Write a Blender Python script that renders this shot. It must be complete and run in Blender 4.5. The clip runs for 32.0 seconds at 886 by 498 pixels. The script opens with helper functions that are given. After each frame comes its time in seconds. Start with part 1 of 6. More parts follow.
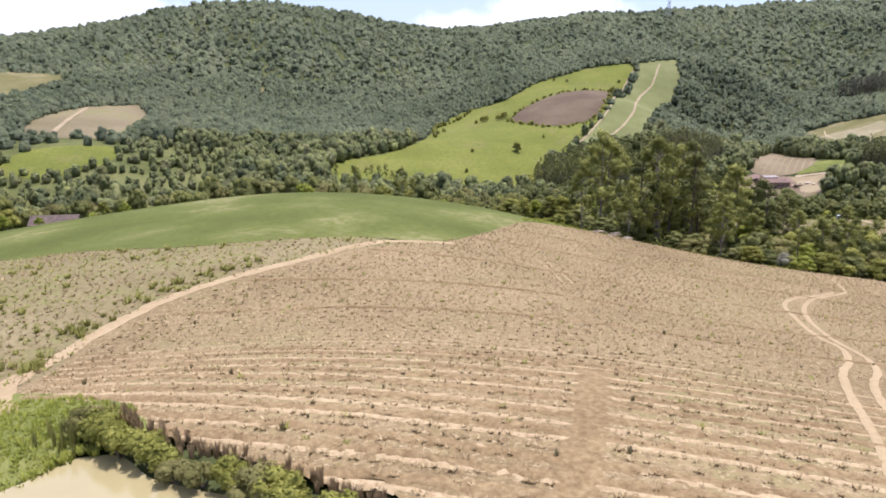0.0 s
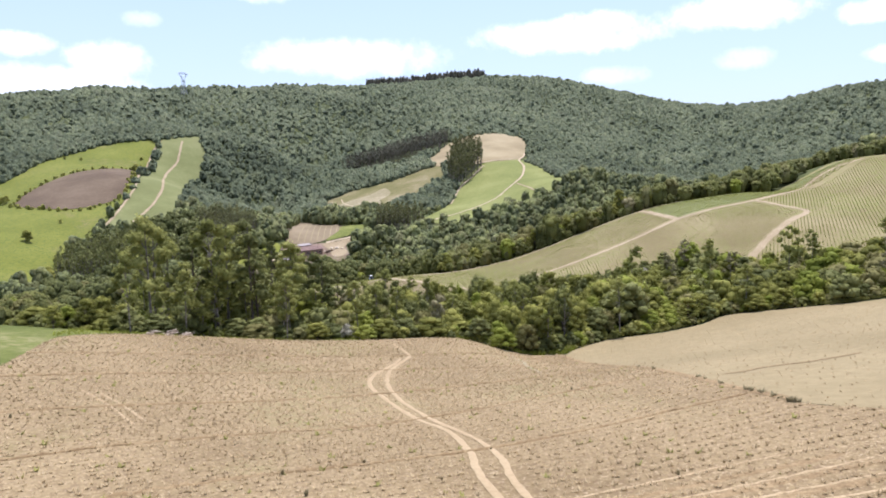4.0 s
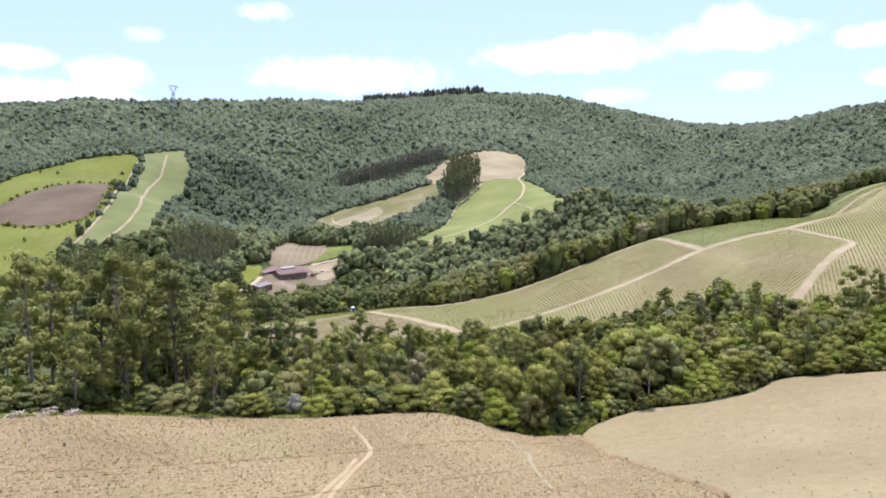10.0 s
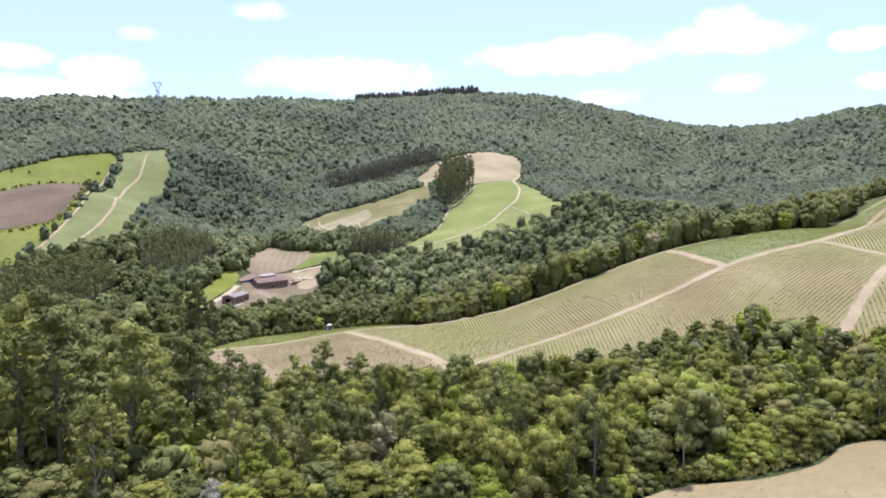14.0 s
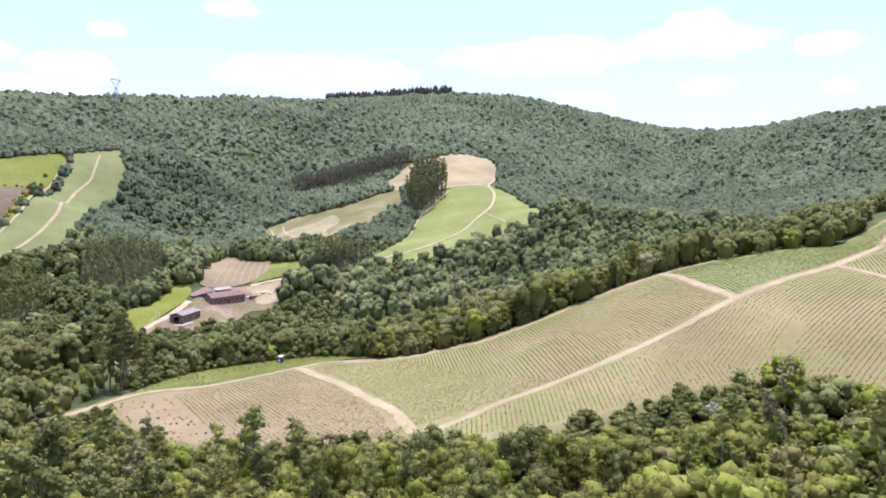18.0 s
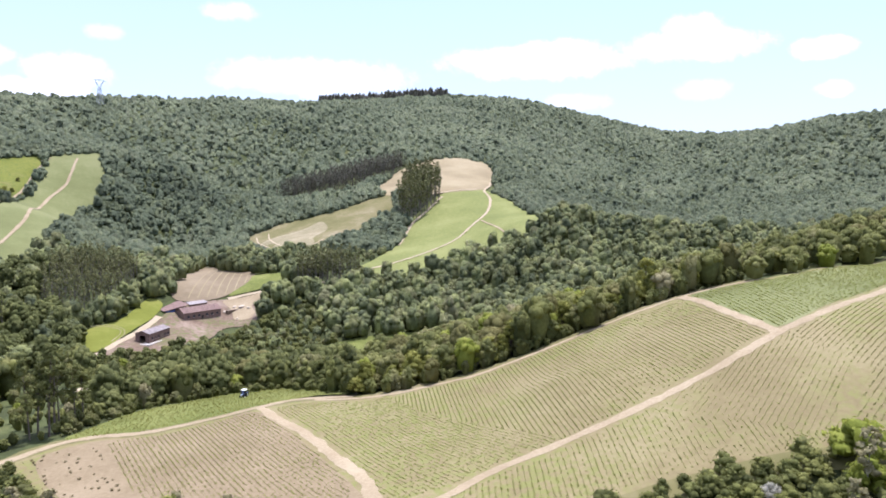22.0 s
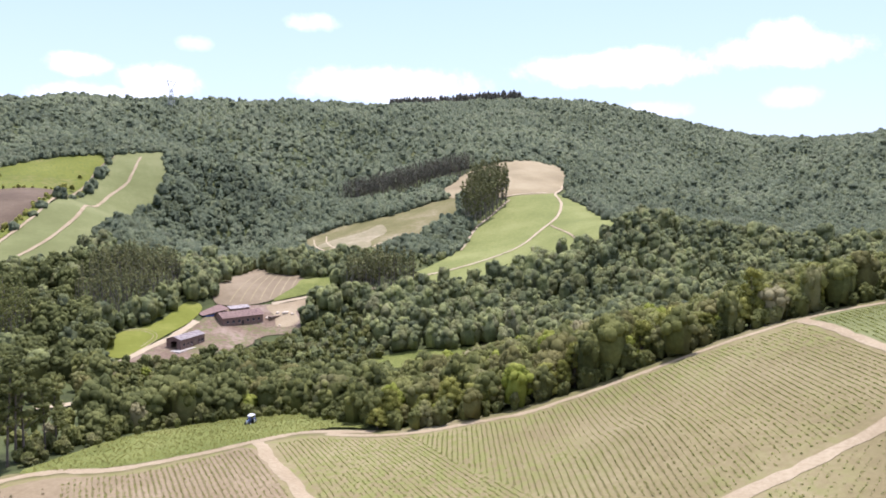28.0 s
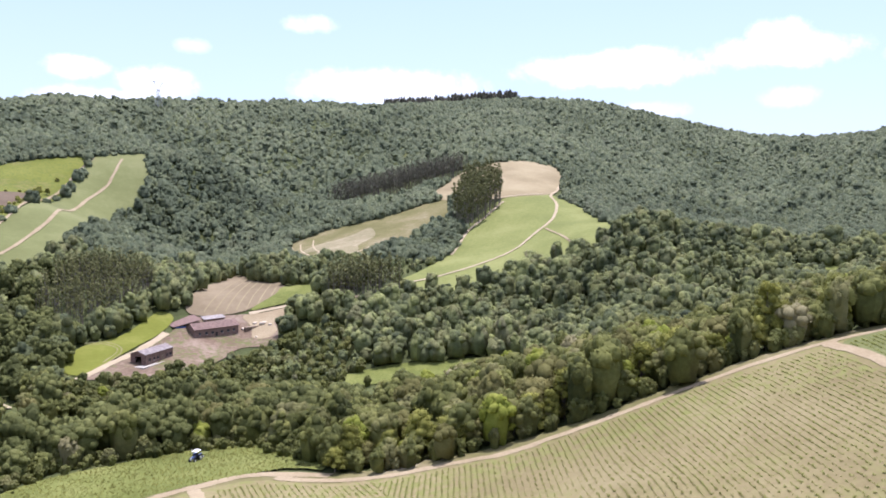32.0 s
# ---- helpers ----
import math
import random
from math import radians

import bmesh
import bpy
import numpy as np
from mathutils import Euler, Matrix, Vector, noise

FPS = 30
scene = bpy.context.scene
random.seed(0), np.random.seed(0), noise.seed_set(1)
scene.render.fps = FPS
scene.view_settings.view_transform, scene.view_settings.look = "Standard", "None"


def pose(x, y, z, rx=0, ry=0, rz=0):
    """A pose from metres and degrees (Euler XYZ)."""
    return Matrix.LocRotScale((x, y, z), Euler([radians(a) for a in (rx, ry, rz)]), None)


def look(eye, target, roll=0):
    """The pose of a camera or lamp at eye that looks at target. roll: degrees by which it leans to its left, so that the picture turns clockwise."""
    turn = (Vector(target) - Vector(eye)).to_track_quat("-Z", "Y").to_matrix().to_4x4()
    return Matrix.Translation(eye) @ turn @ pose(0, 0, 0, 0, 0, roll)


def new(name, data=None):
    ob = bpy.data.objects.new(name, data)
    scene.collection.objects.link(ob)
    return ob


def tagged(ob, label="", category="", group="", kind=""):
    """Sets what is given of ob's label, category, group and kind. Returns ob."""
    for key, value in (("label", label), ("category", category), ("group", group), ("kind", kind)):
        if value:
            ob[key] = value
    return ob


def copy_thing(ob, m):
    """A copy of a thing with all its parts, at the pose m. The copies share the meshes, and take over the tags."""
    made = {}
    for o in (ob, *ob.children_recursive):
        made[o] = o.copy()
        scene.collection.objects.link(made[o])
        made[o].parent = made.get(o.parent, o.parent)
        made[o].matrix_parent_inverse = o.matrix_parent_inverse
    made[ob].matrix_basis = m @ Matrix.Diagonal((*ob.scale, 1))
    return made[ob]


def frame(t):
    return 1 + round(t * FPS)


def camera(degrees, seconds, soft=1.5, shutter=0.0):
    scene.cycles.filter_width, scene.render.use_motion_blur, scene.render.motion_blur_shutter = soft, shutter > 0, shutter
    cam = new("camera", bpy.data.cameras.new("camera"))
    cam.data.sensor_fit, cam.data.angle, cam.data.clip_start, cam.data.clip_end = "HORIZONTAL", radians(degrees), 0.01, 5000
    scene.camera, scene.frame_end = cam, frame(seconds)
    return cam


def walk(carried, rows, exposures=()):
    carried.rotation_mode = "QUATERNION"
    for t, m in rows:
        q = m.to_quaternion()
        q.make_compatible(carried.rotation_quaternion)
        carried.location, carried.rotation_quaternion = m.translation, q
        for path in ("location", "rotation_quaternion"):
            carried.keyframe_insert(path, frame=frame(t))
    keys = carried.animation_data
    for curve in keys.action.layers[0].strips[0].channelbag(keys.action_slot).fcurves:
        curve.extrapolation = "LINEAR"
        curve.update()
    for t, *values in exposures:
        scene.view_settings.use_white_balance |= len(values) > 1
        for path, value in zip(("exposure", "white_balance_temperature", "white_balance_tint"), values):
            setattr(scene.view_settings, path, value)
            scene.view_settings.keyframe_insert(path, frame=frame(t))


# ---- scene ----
cam = camera(63.69, 32.0, soft=1.8)
PATH = [
    (0, (0.000, 0.000, 60.000), (-0.000, 9.754, 57.797), 0.32),
    (0.5, (-0.236, 1.689, 60.060), (0.746, 11.391, 57.848), 0.14),
    (1, (-0.490, 3.434, 60.142), (2.263, 12.784, 57.909), -0.26),
    (1.5, (-1.037, 5.248, 60.200), (3.320, 13.960, 57.940), -0.88),
    (2, (-1.714, 7.345, 60.355), (3.911, 15.288, 58.059), -1.22),
    (2.5, (-1.861, 9.786, 60.660), (3.877, 17.649, 58.370), -1.26),
    (3, (-1.472, 12.233, 60.901), (4.263, 20.103, 58.628), -1.13),
    (3.5, (-0.667, 14.589, 61.052), (5.128, 22.512, 59.139), -1.02),
    (4, (0.352, 16.900, 61.063), (6.226, 24.900, 59.838), -0.90),
    (4.5, (1.583, 19.238, 61.018), (7.466, 27.246, 59.890), -0.75),
    (6.5, (9.888, 29.407, 61.277), (15.770, 37.424, 60.210), -0.70),
    (7, (12.528, 32.490, 61.407), (18.414, 40.505, 60.355), -0.64),
    (8, (18.059, 38.715, 61.495), (23.953, 46.729, 60.472), -0.50),
    (9, (24.020, 44.941, 61.580), (29.920, 52.952, 60.575), -0.41),
    (10, (29.984, 51.077, 61.621), (35.899, 59.081, 60.637), -0.25),
    (11, (36.116, 58.158, 61.715), (42.047, 66.151, 60.749), -0.21),
    (12, (42.516, 65.170, 62.102), (48.462, 73.152, 61.134), -0.11),
    (13, (49.090, 72.501, 62.435), (55.048, 80.474, 61.465), -0.06),
    (14, (55.389, 79.761, 62.765), (61.366, 87.719, 61.795), 0.07),
    (14.5, (58.557, 83.355, 62.922), (64.543, 91.306, 61.947), 0.08),
    (16.5, (72.101, 98.377, 63.869), (78.114, 106.305, 62.874), 0.23),
    (17, (75.077, 102.185, 65.050), (81.191, 110.033, 64.035), 0.13),
    (17.5, (78.016, 105.942, 66.425), (84.226, 113.716, 65.425), 0.18),
    (18, (80.923, 109.637, 67.797), (87.191, 117.368, 66.825), 0.34),
    (18.5, (83.904, 113.161, 68.896), (90.178, 120.887, 67.931), 0.36),
    (19, (87.017, 116.601, 69.666), (93.296, 124.322, 68.687), 0.34),
    (20, (93.856, 123.514, 70.301), (100.143, 131.228, 69.317), 0.32),
    (21, (100.627, 130.322, 70.310), (106.925, 138.030, 69.346), 0.32),
    (22, (107.148, 136.526, 69.515), (113.454, 144.231, 68.588), 0.41),
    (23, (113.949, 142.641, 68.315), (120.260, 150.345, 67.417), 0.41),
    (24, (120.295, 148.131, 66.153), (126.614, 155.829, 65.260), 0.38),
    (24.5, (123.286, 150.996, 65.063), (129.610, 158.692, 64.177), 0.40),
    (26.5, (133.067, 162.008, 63.093), (139.122, 169.921, 62.246), 0.64),
    (27, (136.534, 164.393, 63.176), (142.024, 172.710, 62.342), 1.13),
    (28, (142.842, 168.990, 63.524), (148.329, 177.309, 62.694), 1.02),
    (29, (148.145, 173.567, 63.785), (153.639, 181.882, 62.964), 0.93),
    (30, (153.123, 178.227, 63.845), (158.628, 186.536, 63.030), 0.87),
    (31, (158.327, 182.580, 64.048), (163.829, 190.890, 63.235), 0.81),
    (32, (163.376, 187.053, 64.132), (168.878, 195.364, 63.318), 0.75),
]
EXPOSURES = [(0, 0.53, 5950, 22), (2, 0.54, 5950, 22), (4, 0.58, 5800, 20), (9, 0.64, 5650, 19), (16, 0.74, 5650, 20), (18, 0.84, 5650, 22), (24, 0.74, 5700, 22), (27, 0.69, 5750, 24), (32, 0.69, 5750, 24)]
walk(cam, [(t, look(eye, target, roll)) for t, eye, target, roll in PATH], EXPOSURES)


# ---- light: high sun ahead, thin cloud over the ridge ----
SUN_AZ, SUN_EL = radians(52), radians(75)
SUN_DIR = Vector((math.sin(SUN_AZ) * math.cos(SUN_EL), math.cos(SUN_AZ) * math.cos(SUN_EL), math.sin(SUN_EL)))
sun_data = bpy.data.lights.new("sun", "SUN")
sun_data.energy, sun_data.angle, sun_data.color = 4.4, radians(0.53), (1.0, 0.95, 0.86)
sun = new("sun", sun_data)
sun.matrix_world = look((0, 0, 900), Vector((0, 0, 900)) - SUN_DIR)

world = bpy.data.worlds.new("world")
scene.world = world
world.use_nodes = True


class Nodes:
    """Short-hand for building node trees."""

    def __init__(self, tree):
        self.tree = tree
        tree.nodes.clear()

    def add(self, kind, **settings):
        node = self.tree.nodes.new(kind)
        for key, value in settings.items():
            setattr(node, key, value)
        return node

    def put(self, socket, value):
        if isinstance(value, bpy.types.NodeSocket):
            self.tree.links.new(value, socket)
        elif value is not None:
            socket.default_value = value

    def math(self, op, a, b=None, c=None, clamp=False):
        node = self.add("ShaderNodeMath", operation=op, use_clamp=clamp)
        for socket, value in zip(node.inputs, (a, b, c)):
            self.put(socket, value)
        return node.outputs[0]

    def mix(self, fac, a, b, mode="MIX"):
        node = self.add("ShaderNodeMix", data_type="RGBA", blend_type=mode)
        self.put(node.inputs[0], fac)
        self.put(node.inputs[6], a)
        self.put(node.inputs[7], b)
        return node.outputs[2]

    def noise(self, vector, scale, detail=3.0, rough=0.55):
        node = self.add("ShaderNodeTexNoise")
        self.put(node.inputs["Vector"], vector)
        self.put(node.inputs["Scale"], scale)
        self.put(node.inputs["Detail"], detail)
        self.put(node.inputs["Roughness"], rough)
        return node.outputs["Fac"]

    def ramp(self, fac, stops):
        node = self.add("ShaderNodeValToRGB")
        self.put(node.inputs[0], fac)
        el = node.color_ramp.elements
        while len(el) < len(stops):
            el.new(0.5)
        for e, (pos, col) in zip(el, stops):
            e.position, e.color = pos, (*col, 1) if len(col) == 3 else col
        return node.outputs[0]

    def span(self, value, lo, hi):
        node = self.add("ShaderNodeMapRange", interpolation_type="SMOOTHSTEP")
        self.put(node.inputs[0], value)
        node.inputs[1].default_value, node.inputs[2].default_value = lo, hi
        return node.outputs[0]


def build_sky():
    n = Nodes(world.node_tree)
    out = n.add("ShaderNodeOutputWorld")
    sky = n.add("ShaderNodeTexSky", sky_type="NISHITA", sun_disc=False, sun_elevation=SUN_EL, sun_rotation=SUN_AZ,
                altitude=700, air_density=1.0, dust_density=2.5, ozone_density=1.0)
    back = n.add("ShaderNodeBackground")
    n.put(back.inputs[0], sky.outputs[0])
    back.inputs[1].default_value = 0.15
    coord = n.add("ShaderNodeTexCoord").outputs["Generated"]
    xyz = n.add("ShaderNodeSeparateXYZ")
    n.put(xyz.inputs[0], coord)
    east, north, up = xyz.outputs
    azim = n.math("MULTIPLY", n.math("ARCTAN2", east, north), 57.3)
    elev = n.math("MULTIPLY", n.math("ARCSINE", up), 57.3)
    # cumulus over the ridge: azimuth, elevation, half width, half height, cover
    total = None
    ragged = n.math("SUBTRACT", n.noise(coord, 34.0, 6.0, 0.62), 0.5)
    for a, e, wa, we, cover in CLOUDS:
        da = n.math("DIVIDE", n.math("SUBTRACT", azim, a), wa)
        de = n.math("DIVIDE", n.math("SUBTRACT", elev, e), we)
        r = n.math("ADD", n.math("MULTIPLY", da, da), n.math("MULTIPLY", de, de))
        r = n.math("ADD", r, n.math("MULTIPLY", ragged, 2.6))
        one = n.math("MULTIPLY", n.math("SUBTRACT", 1.0, n.span(r, -0.35, 1.45)), cover)
        total = one if total is None else n.math("MAXIMUM", total, one)
    # a pale veil low over the land, thinning upward, and unseen broken cloud added higher up as fill light
    veil = n.math("MULTIPLY", n.math("SUBTRACT", 1.0, n.span(elev, 4.0, 34.0)), 0.6)
    rest = n.math("MULTIPLY", n.span(n.noise(coord, 5.0, 6.0, 0.6), 0.4, 0.62), n.math("MULTIPLY", n.span(elev, 14.0, 24.0), 0.8))
    total = n.math("MAXIMUM", total, rest)
    haze = n.add("ShaderNodeBackground")
    haze.inputs[0].default_value, haze.inputs[1].default_value = (0.73, 0.86, 1.0, 1), 0.68
    thin = n.add("ShaderNodeMixShader")
    n.put(thin.inputs[0], veil)
    n.put(thin.inputs[1], back.outputs[0])
    n.put(thin.inputs[2], haze.outputs[0])
    cloud = n.add("ShaderNodeBackground")
    cloud.inputs[0].default_value, cloud.inputs[1].default_value = (0.97, 0.985, 1.0, 1), 1.15
    mixer = n.add("ShaderNodeMixShader")
    n.put(mixer.inputs[0], total)
    n.put(mixer.inputs[1], thin.outputs[0])
    n.put(mixer.inputs[2], cloud.outputs[0])
    n.put(out.inputs[0], mixer.outputs[0])


CLOUDS = [
    (46.2, 9.3, 6.6, 1.3, 1.0), (48.5, 10.0, 3.4, 1.0, 1.0), (58.4, 10.2, 5.0, 1.2, 1.0), (58.0, 11.3, 2.2, 1.2, 1.0), (66.7, 9.5, 2.0, 0.8, 1.0),
    (6.5, 8.3, 2.0, 0.8, 0.8), (11.9, 7.5, 2.8, 1.3, 0.9), (8.6, 5.8, 5.2, 1.2, 0.85), (29.0, 8.0, 7.4, 1.4, 0.8), (22.9, 12.5, 2.1, 0.7, 0.5),
    (58.9, 7.0, 2.0, 0.8, 0.45), (67.5, 6.7, 1.2, 0.6, 0.7), (49.7, 6.3, 2.6, 0.7, 0.4), (14.3, 10.4, 1.2, 0.6, 0.35),
    (-28, 5.0, 9.0, 2.2, 0.9), (3.0, 4.6, 6.0, 1.2, 0.7),
]
build_sky()


# ---- materials ----
def leafy(name, dark, mid, light, field_scale=0.06, see_through=0.3, relief=0.25, knots=1.6, cell=0.0, alike=None, tone=0.62):
    """Foliage: per-leaf, per-plant and patchy variation, with some light passing through."""
    dark, mid, light = (tuple(tone * c for c in colour) for colour in (dark, mid, light))
    alike = alike and [tuple(tone * c for c in colour) for colour in alike]
    m = bpy.data.materials.new(name)
    m.use_nodes = True
    n = Nodes(m.node_tree)
    out = n.add("ShaderNodeOutputMaterial")
    geo = n.add("ShaderNodeNewGeometry")
    rnd = n.add("ShaderNodeObjectInfo").outputs["Random"]
    patch = n.noise(geo.outputs["Position"], field_scale, 3.0)
    sprays = n.noise(geo.outputs["Position"], knots, 4.0, 0.7)
    fac = n.math("ADD", n.math("MULTIPLY", geo.outputs["Random Per Island"], 0.5 if cell else 0.55), n.math("MULTIPLY", n.math("SUBTRACT", rnd, 0.2), 0.1 if cell else 0.6))
    fac = n.math("ADD", fac, n.math("MULTIPLY", n.math("SUBTRACT", patch, 0.36), 1.5), clamp=True)
    fac = n.math("ADD", fac, n.math("MULTIPLY", n.math("SUBTRACT", sprays, 0.5), 1.1), clamp=True)
    if cell:
        # neighbouring crowns of a wood differ in tone and in kind
        trees = n.add("ShaderNodeTexVoronoi", voronoi_dimensions="2D")
        trees.inputs["Scale"].default_value = cell
        n.put(trees.inputs["Vector"], geo.outputs["Position"])
        kind = n.add("ShaderNodeSeparateColor")
        n.put(kind.inputs[0], trees.outputs["Color"])
        fac = n.math("ADD", fac, n.math("MULTIPLY", n.math("SUBTRACT", kind.outputs[0], 0.5), 0.4), clamp=True)
    col = n.ramp(fac, [(0.0, dark), (0.5, mid), (1.0, light)])
    if cell and alike:
        warm = n.mix(n.span(patch, 0.35, 0.65), alike[0] + (1,), alike[1] + (1,))
        share = n.math("MULTIPLY", n.span(kind.outputs[1], 0.45, 0.95), 0.75)
        col = n.mix(share, col, n.mix(0.5, warm, n.mix(1.0, warm, n.math("MULTIPLY", fac, 2.0), "MULTIPLY")))
    shader = n.add("ShaderNodeBsdfPrincipled")
    n.put(shader.inputs["Base Color"], col)
    shader.inputs["Roughness"].default_value = 0.7
    shader.inputs["Specular IOR Level"].default_value = 0.1
    if relief:
        b = n.add("ShaderNodeBump")
        b.inputs["Strength"].default_value, b.inputs["Distance"].default_value = 1.0, relief
        domes = n.math("SUBTRACT", 1.0, n.math("MULTIPLY", trees.outputs["Distance"], 1.3)) if cell else 0.0
        n.put(b.inputs["Height"], n.math("ADD", domes, n.math("MULTIPLY", sprays, 0.8 if cell else 1.0)))
        n.put(shader.inputs["Normal"], b.outputs[0])
    glow = n.add("ShaderNodeBsdfTranslucent")
    n.put(glow.inputs[0], n.mix(0.5, col, light + (1,)))
    mixer = n.add("ShaderNodeMixShader")
    mixer.inputs[0].default_value = see_through
    n.put(mixer.inputs[1], shader.outputs[0])
    n.put(mixer.inputs[2], glow.outputs[0])
    n.put(out.inputs[0], mixer.outputs[0])
    return m


def earthy(name, stops, coarse=0.03, fine=1.2, rough=0.95, bump=0.0, bump_scale=1.5, weed=None, weed_scale=0.05, weed_from=0.5, fleck=None, grain=0.35, chaff=None):
    """Soil, stubble, grass: broad patches, fine grain, and weeds or flecks of a second colour."""
    m = bpy.data.materials.new(name)
    m.use_nodes = True
    n = Nodes(m.node_tree)
    out = n.add("ShaderNodeOutputMaterial")
    where = n.add("ShaderNodeNewGeometry").outputs["Position"]
    broad = n.noise(where, coarse, 4.0)
    small = n.noise(where, fine, 5.0, 0.7)
    fac = n.math("ADD", n.math("MULTIPLY", broad, 1.0 - grain), n.math("MULTIPLY", small, grain))
    col = n.ramp(n.span(fac, 0.3, 0.7), [(at, tuple(0.64 * c for c in colour)) for at, colour in stops])
    if weed:
        cover = n.math("MULTIPLY", n.span(n.noise(where, weed_scale, 4.0), weed_from, weed_from + 0.18), n.span(n.noise(where, fine * 0.6, 4.0, 0.7), 0.42, 0.62))
        col = n.mix(cover, col, tuple(0.7 * c for c in weed) + (1,))
    if fleck:
        col = n.mix(n.math("MULTIPLY", n.span(n.noise(where, fine * 1.7, 3.0, 0.7), 0.52, 0.62), 0.75), col, tuple(0.68 * c for c in fleck) + (1,))
    if chaff:
        col = n.mix(n.math("MULTIPLY", n.span(n.noise(where, fine * 2.1, 3.0, 0.75), 0.55, 0.66), 0.8), col, tuple(0.68 * c for c in chaff) + (1,))
    shader = n.add("ShaderNodeBsdfPrincipled")
    n.put(shader.inputs["Base Color"], col)
    shader.inputs["Roughness"].default_value = rough
    shader.inputs["Specular IOR Level"].default_value = 0.15
    if bump:
        b = n.add("ShaderNodeBump")
        b.inputs["Strength"].default_value, b.inputs["Distance"].default_value = 0.8, bump
        n.put(b.inputs["Height"], n.noise(where, bump_scale, 5.0, 0.65))
        n.put(shader.inputs["Normal"], b.outputs[0])
    n.put(out.inputs[0], shader.outputs[0])
    return m


def plain(name, color, rough=0.6, metal=0.0, spread=0.25, scale=2.0, bump=0.0):
    """Built things: one colour with worn, uneven tone."""
    m = bpy.data.materials.new(name)
    m.use_nodes = True
    n = Nodes(m.node_tree)
    out = n.add("ShaderNodeOutputMaterial")
    where = n.add("ShaderNodeTexCoord").outputs["Object"]
    tone = n.noise(where, scale, 5.0, 0.65)
    if max(color) < 0.7:
        color = tuple(0.76 * c for c in color)
    low = tuple(c * (1 - spread) for c in color)
    high = tuple(min(1.0, c * (1 + spread)) for c in color)
    shader = n.add("ShaderNodeBsdfPrincipled")
    n.put(shader.inputs["Base Color"], n.ramp(n.span(tone, 0.3, 0.7), [(0, low), (1, high)]))
    shader.inputs["Roughness"].default_value, shader.inputs["Metallic"].default_value = rough, metal
    if bump:
        b = n.add("ShaderNodeBump")
        b.inputs["Distance"].default_value = bump
        n.put(b.inputs["Height"], tone)
        n.put(shader.inputs["Normal"], b.outputs[0])
    n.put(out.inputs[0], shader.outputs[0])
    return m


LEAF = leafy("leaf", (0.07, 0.076, 0.017), (0.18, 0.185, 0.04), (0.33, 0.325, 0.08), see_through=0.42, tone=1.0)
LEAF_WOOD = leafy("leaf_valley", (0.05, 0.06, 0.02), (0.15, 0.163, 0.05), (0.31, 0.315, 0.095), relief=0.7, knots=0.9, see_through=0.4, cell=0.16, alike=((0.26, 0.27, 0.07), (0.2, 0.185, 0.09)), tone=0.88)
LEAF_LIME = leafy("leaf_lime", (0.14, 0.175, 0.022), (0.265, 0.305, 0.044), (0.4, 0.425, 0.085), see_through=0.4, tone=0.78)
LEAF_GREY = leafy("leaf_grey", (0.198, 0.190, 0.132), (0.341, 0.325, 0.248), (0.468, 0.446, 0.363), tone=1.0)
LEAF_OLIVE = leafy("leaf_olive", (0.098, 0.094, 0.031), (0.205, 0.197, 0.065), (0.312, 0.287, 0.109), see_through=0.4, tone=0.8)
LEAF_EUCA = leafy("leaf_eucalyptus", (0.07, 0.08, 0.022), (0.172, 0.184, 0.047), (0.315, 0.318, 0.095), see_through=0.42, tone=1.0)
LEAF_GUM = leafy("leaf_dark_gum", (0.05, 0.058, 0.018), (0.115, 0.126, 0.04), (0.21, 0.216, 0.072), see_through=0.26, tone=1.0)
LEAF_DRY = leafy("leaf_dry", (0.115, 0.101, 0.044), (0.202, 0.184, 0.085), (0.288, 0.259, 0.136), tone=1.0)
# hill and ridge leaves: distance haze is put into the colour, paler and bluer
LEAF_HILL_HAZE = leafy("leaf_hill_haze", (0.096, 0.121, 0.074), (0.186, 0.225, 0.133), (0.291, 0.333, 0.179), relief=2.2, knots=0.7, field_scale=0.009, see_through=0.3, cell=0.19, alike=((0.209, 0.240, 0.112), (0.177, 0.195, 0.121)), tone=0.7)
LEAF_FAR = leafy("leaf_far", (0.050, 0.065, 0.038), (0.168, 0.193, 0.087), (0.358, 0.383, 0.140), relief=1.6, knots=0.7, field_scale=0.014, see_through=0.3, cell=0.2, alike=((0.24, 0.25, 0.085), (0.19, 0.18, 0.1)), tone=0.88)
LEAF_PINE = leafy("leaf_plantation", (0.1, 0.095, 0.072), (0.18, 0.168, 0.12), (0.28, 0.262, 0.18), see_through=0.25)
LEAF_GROVE = leafy("leaf_grove", (0.085, 0.094, 0.038), (0.18, 0.19, 0.078), (0.32, 0.318, 0.13), see_through=0.3)
BARK = plain("bark", (0.15, 0.12, 0.09), 0.9, spread=0.4)
BARK_PALE = plain("bark_pale", (0.22, 0.19, 0.15), 0.85, spread=0.4)

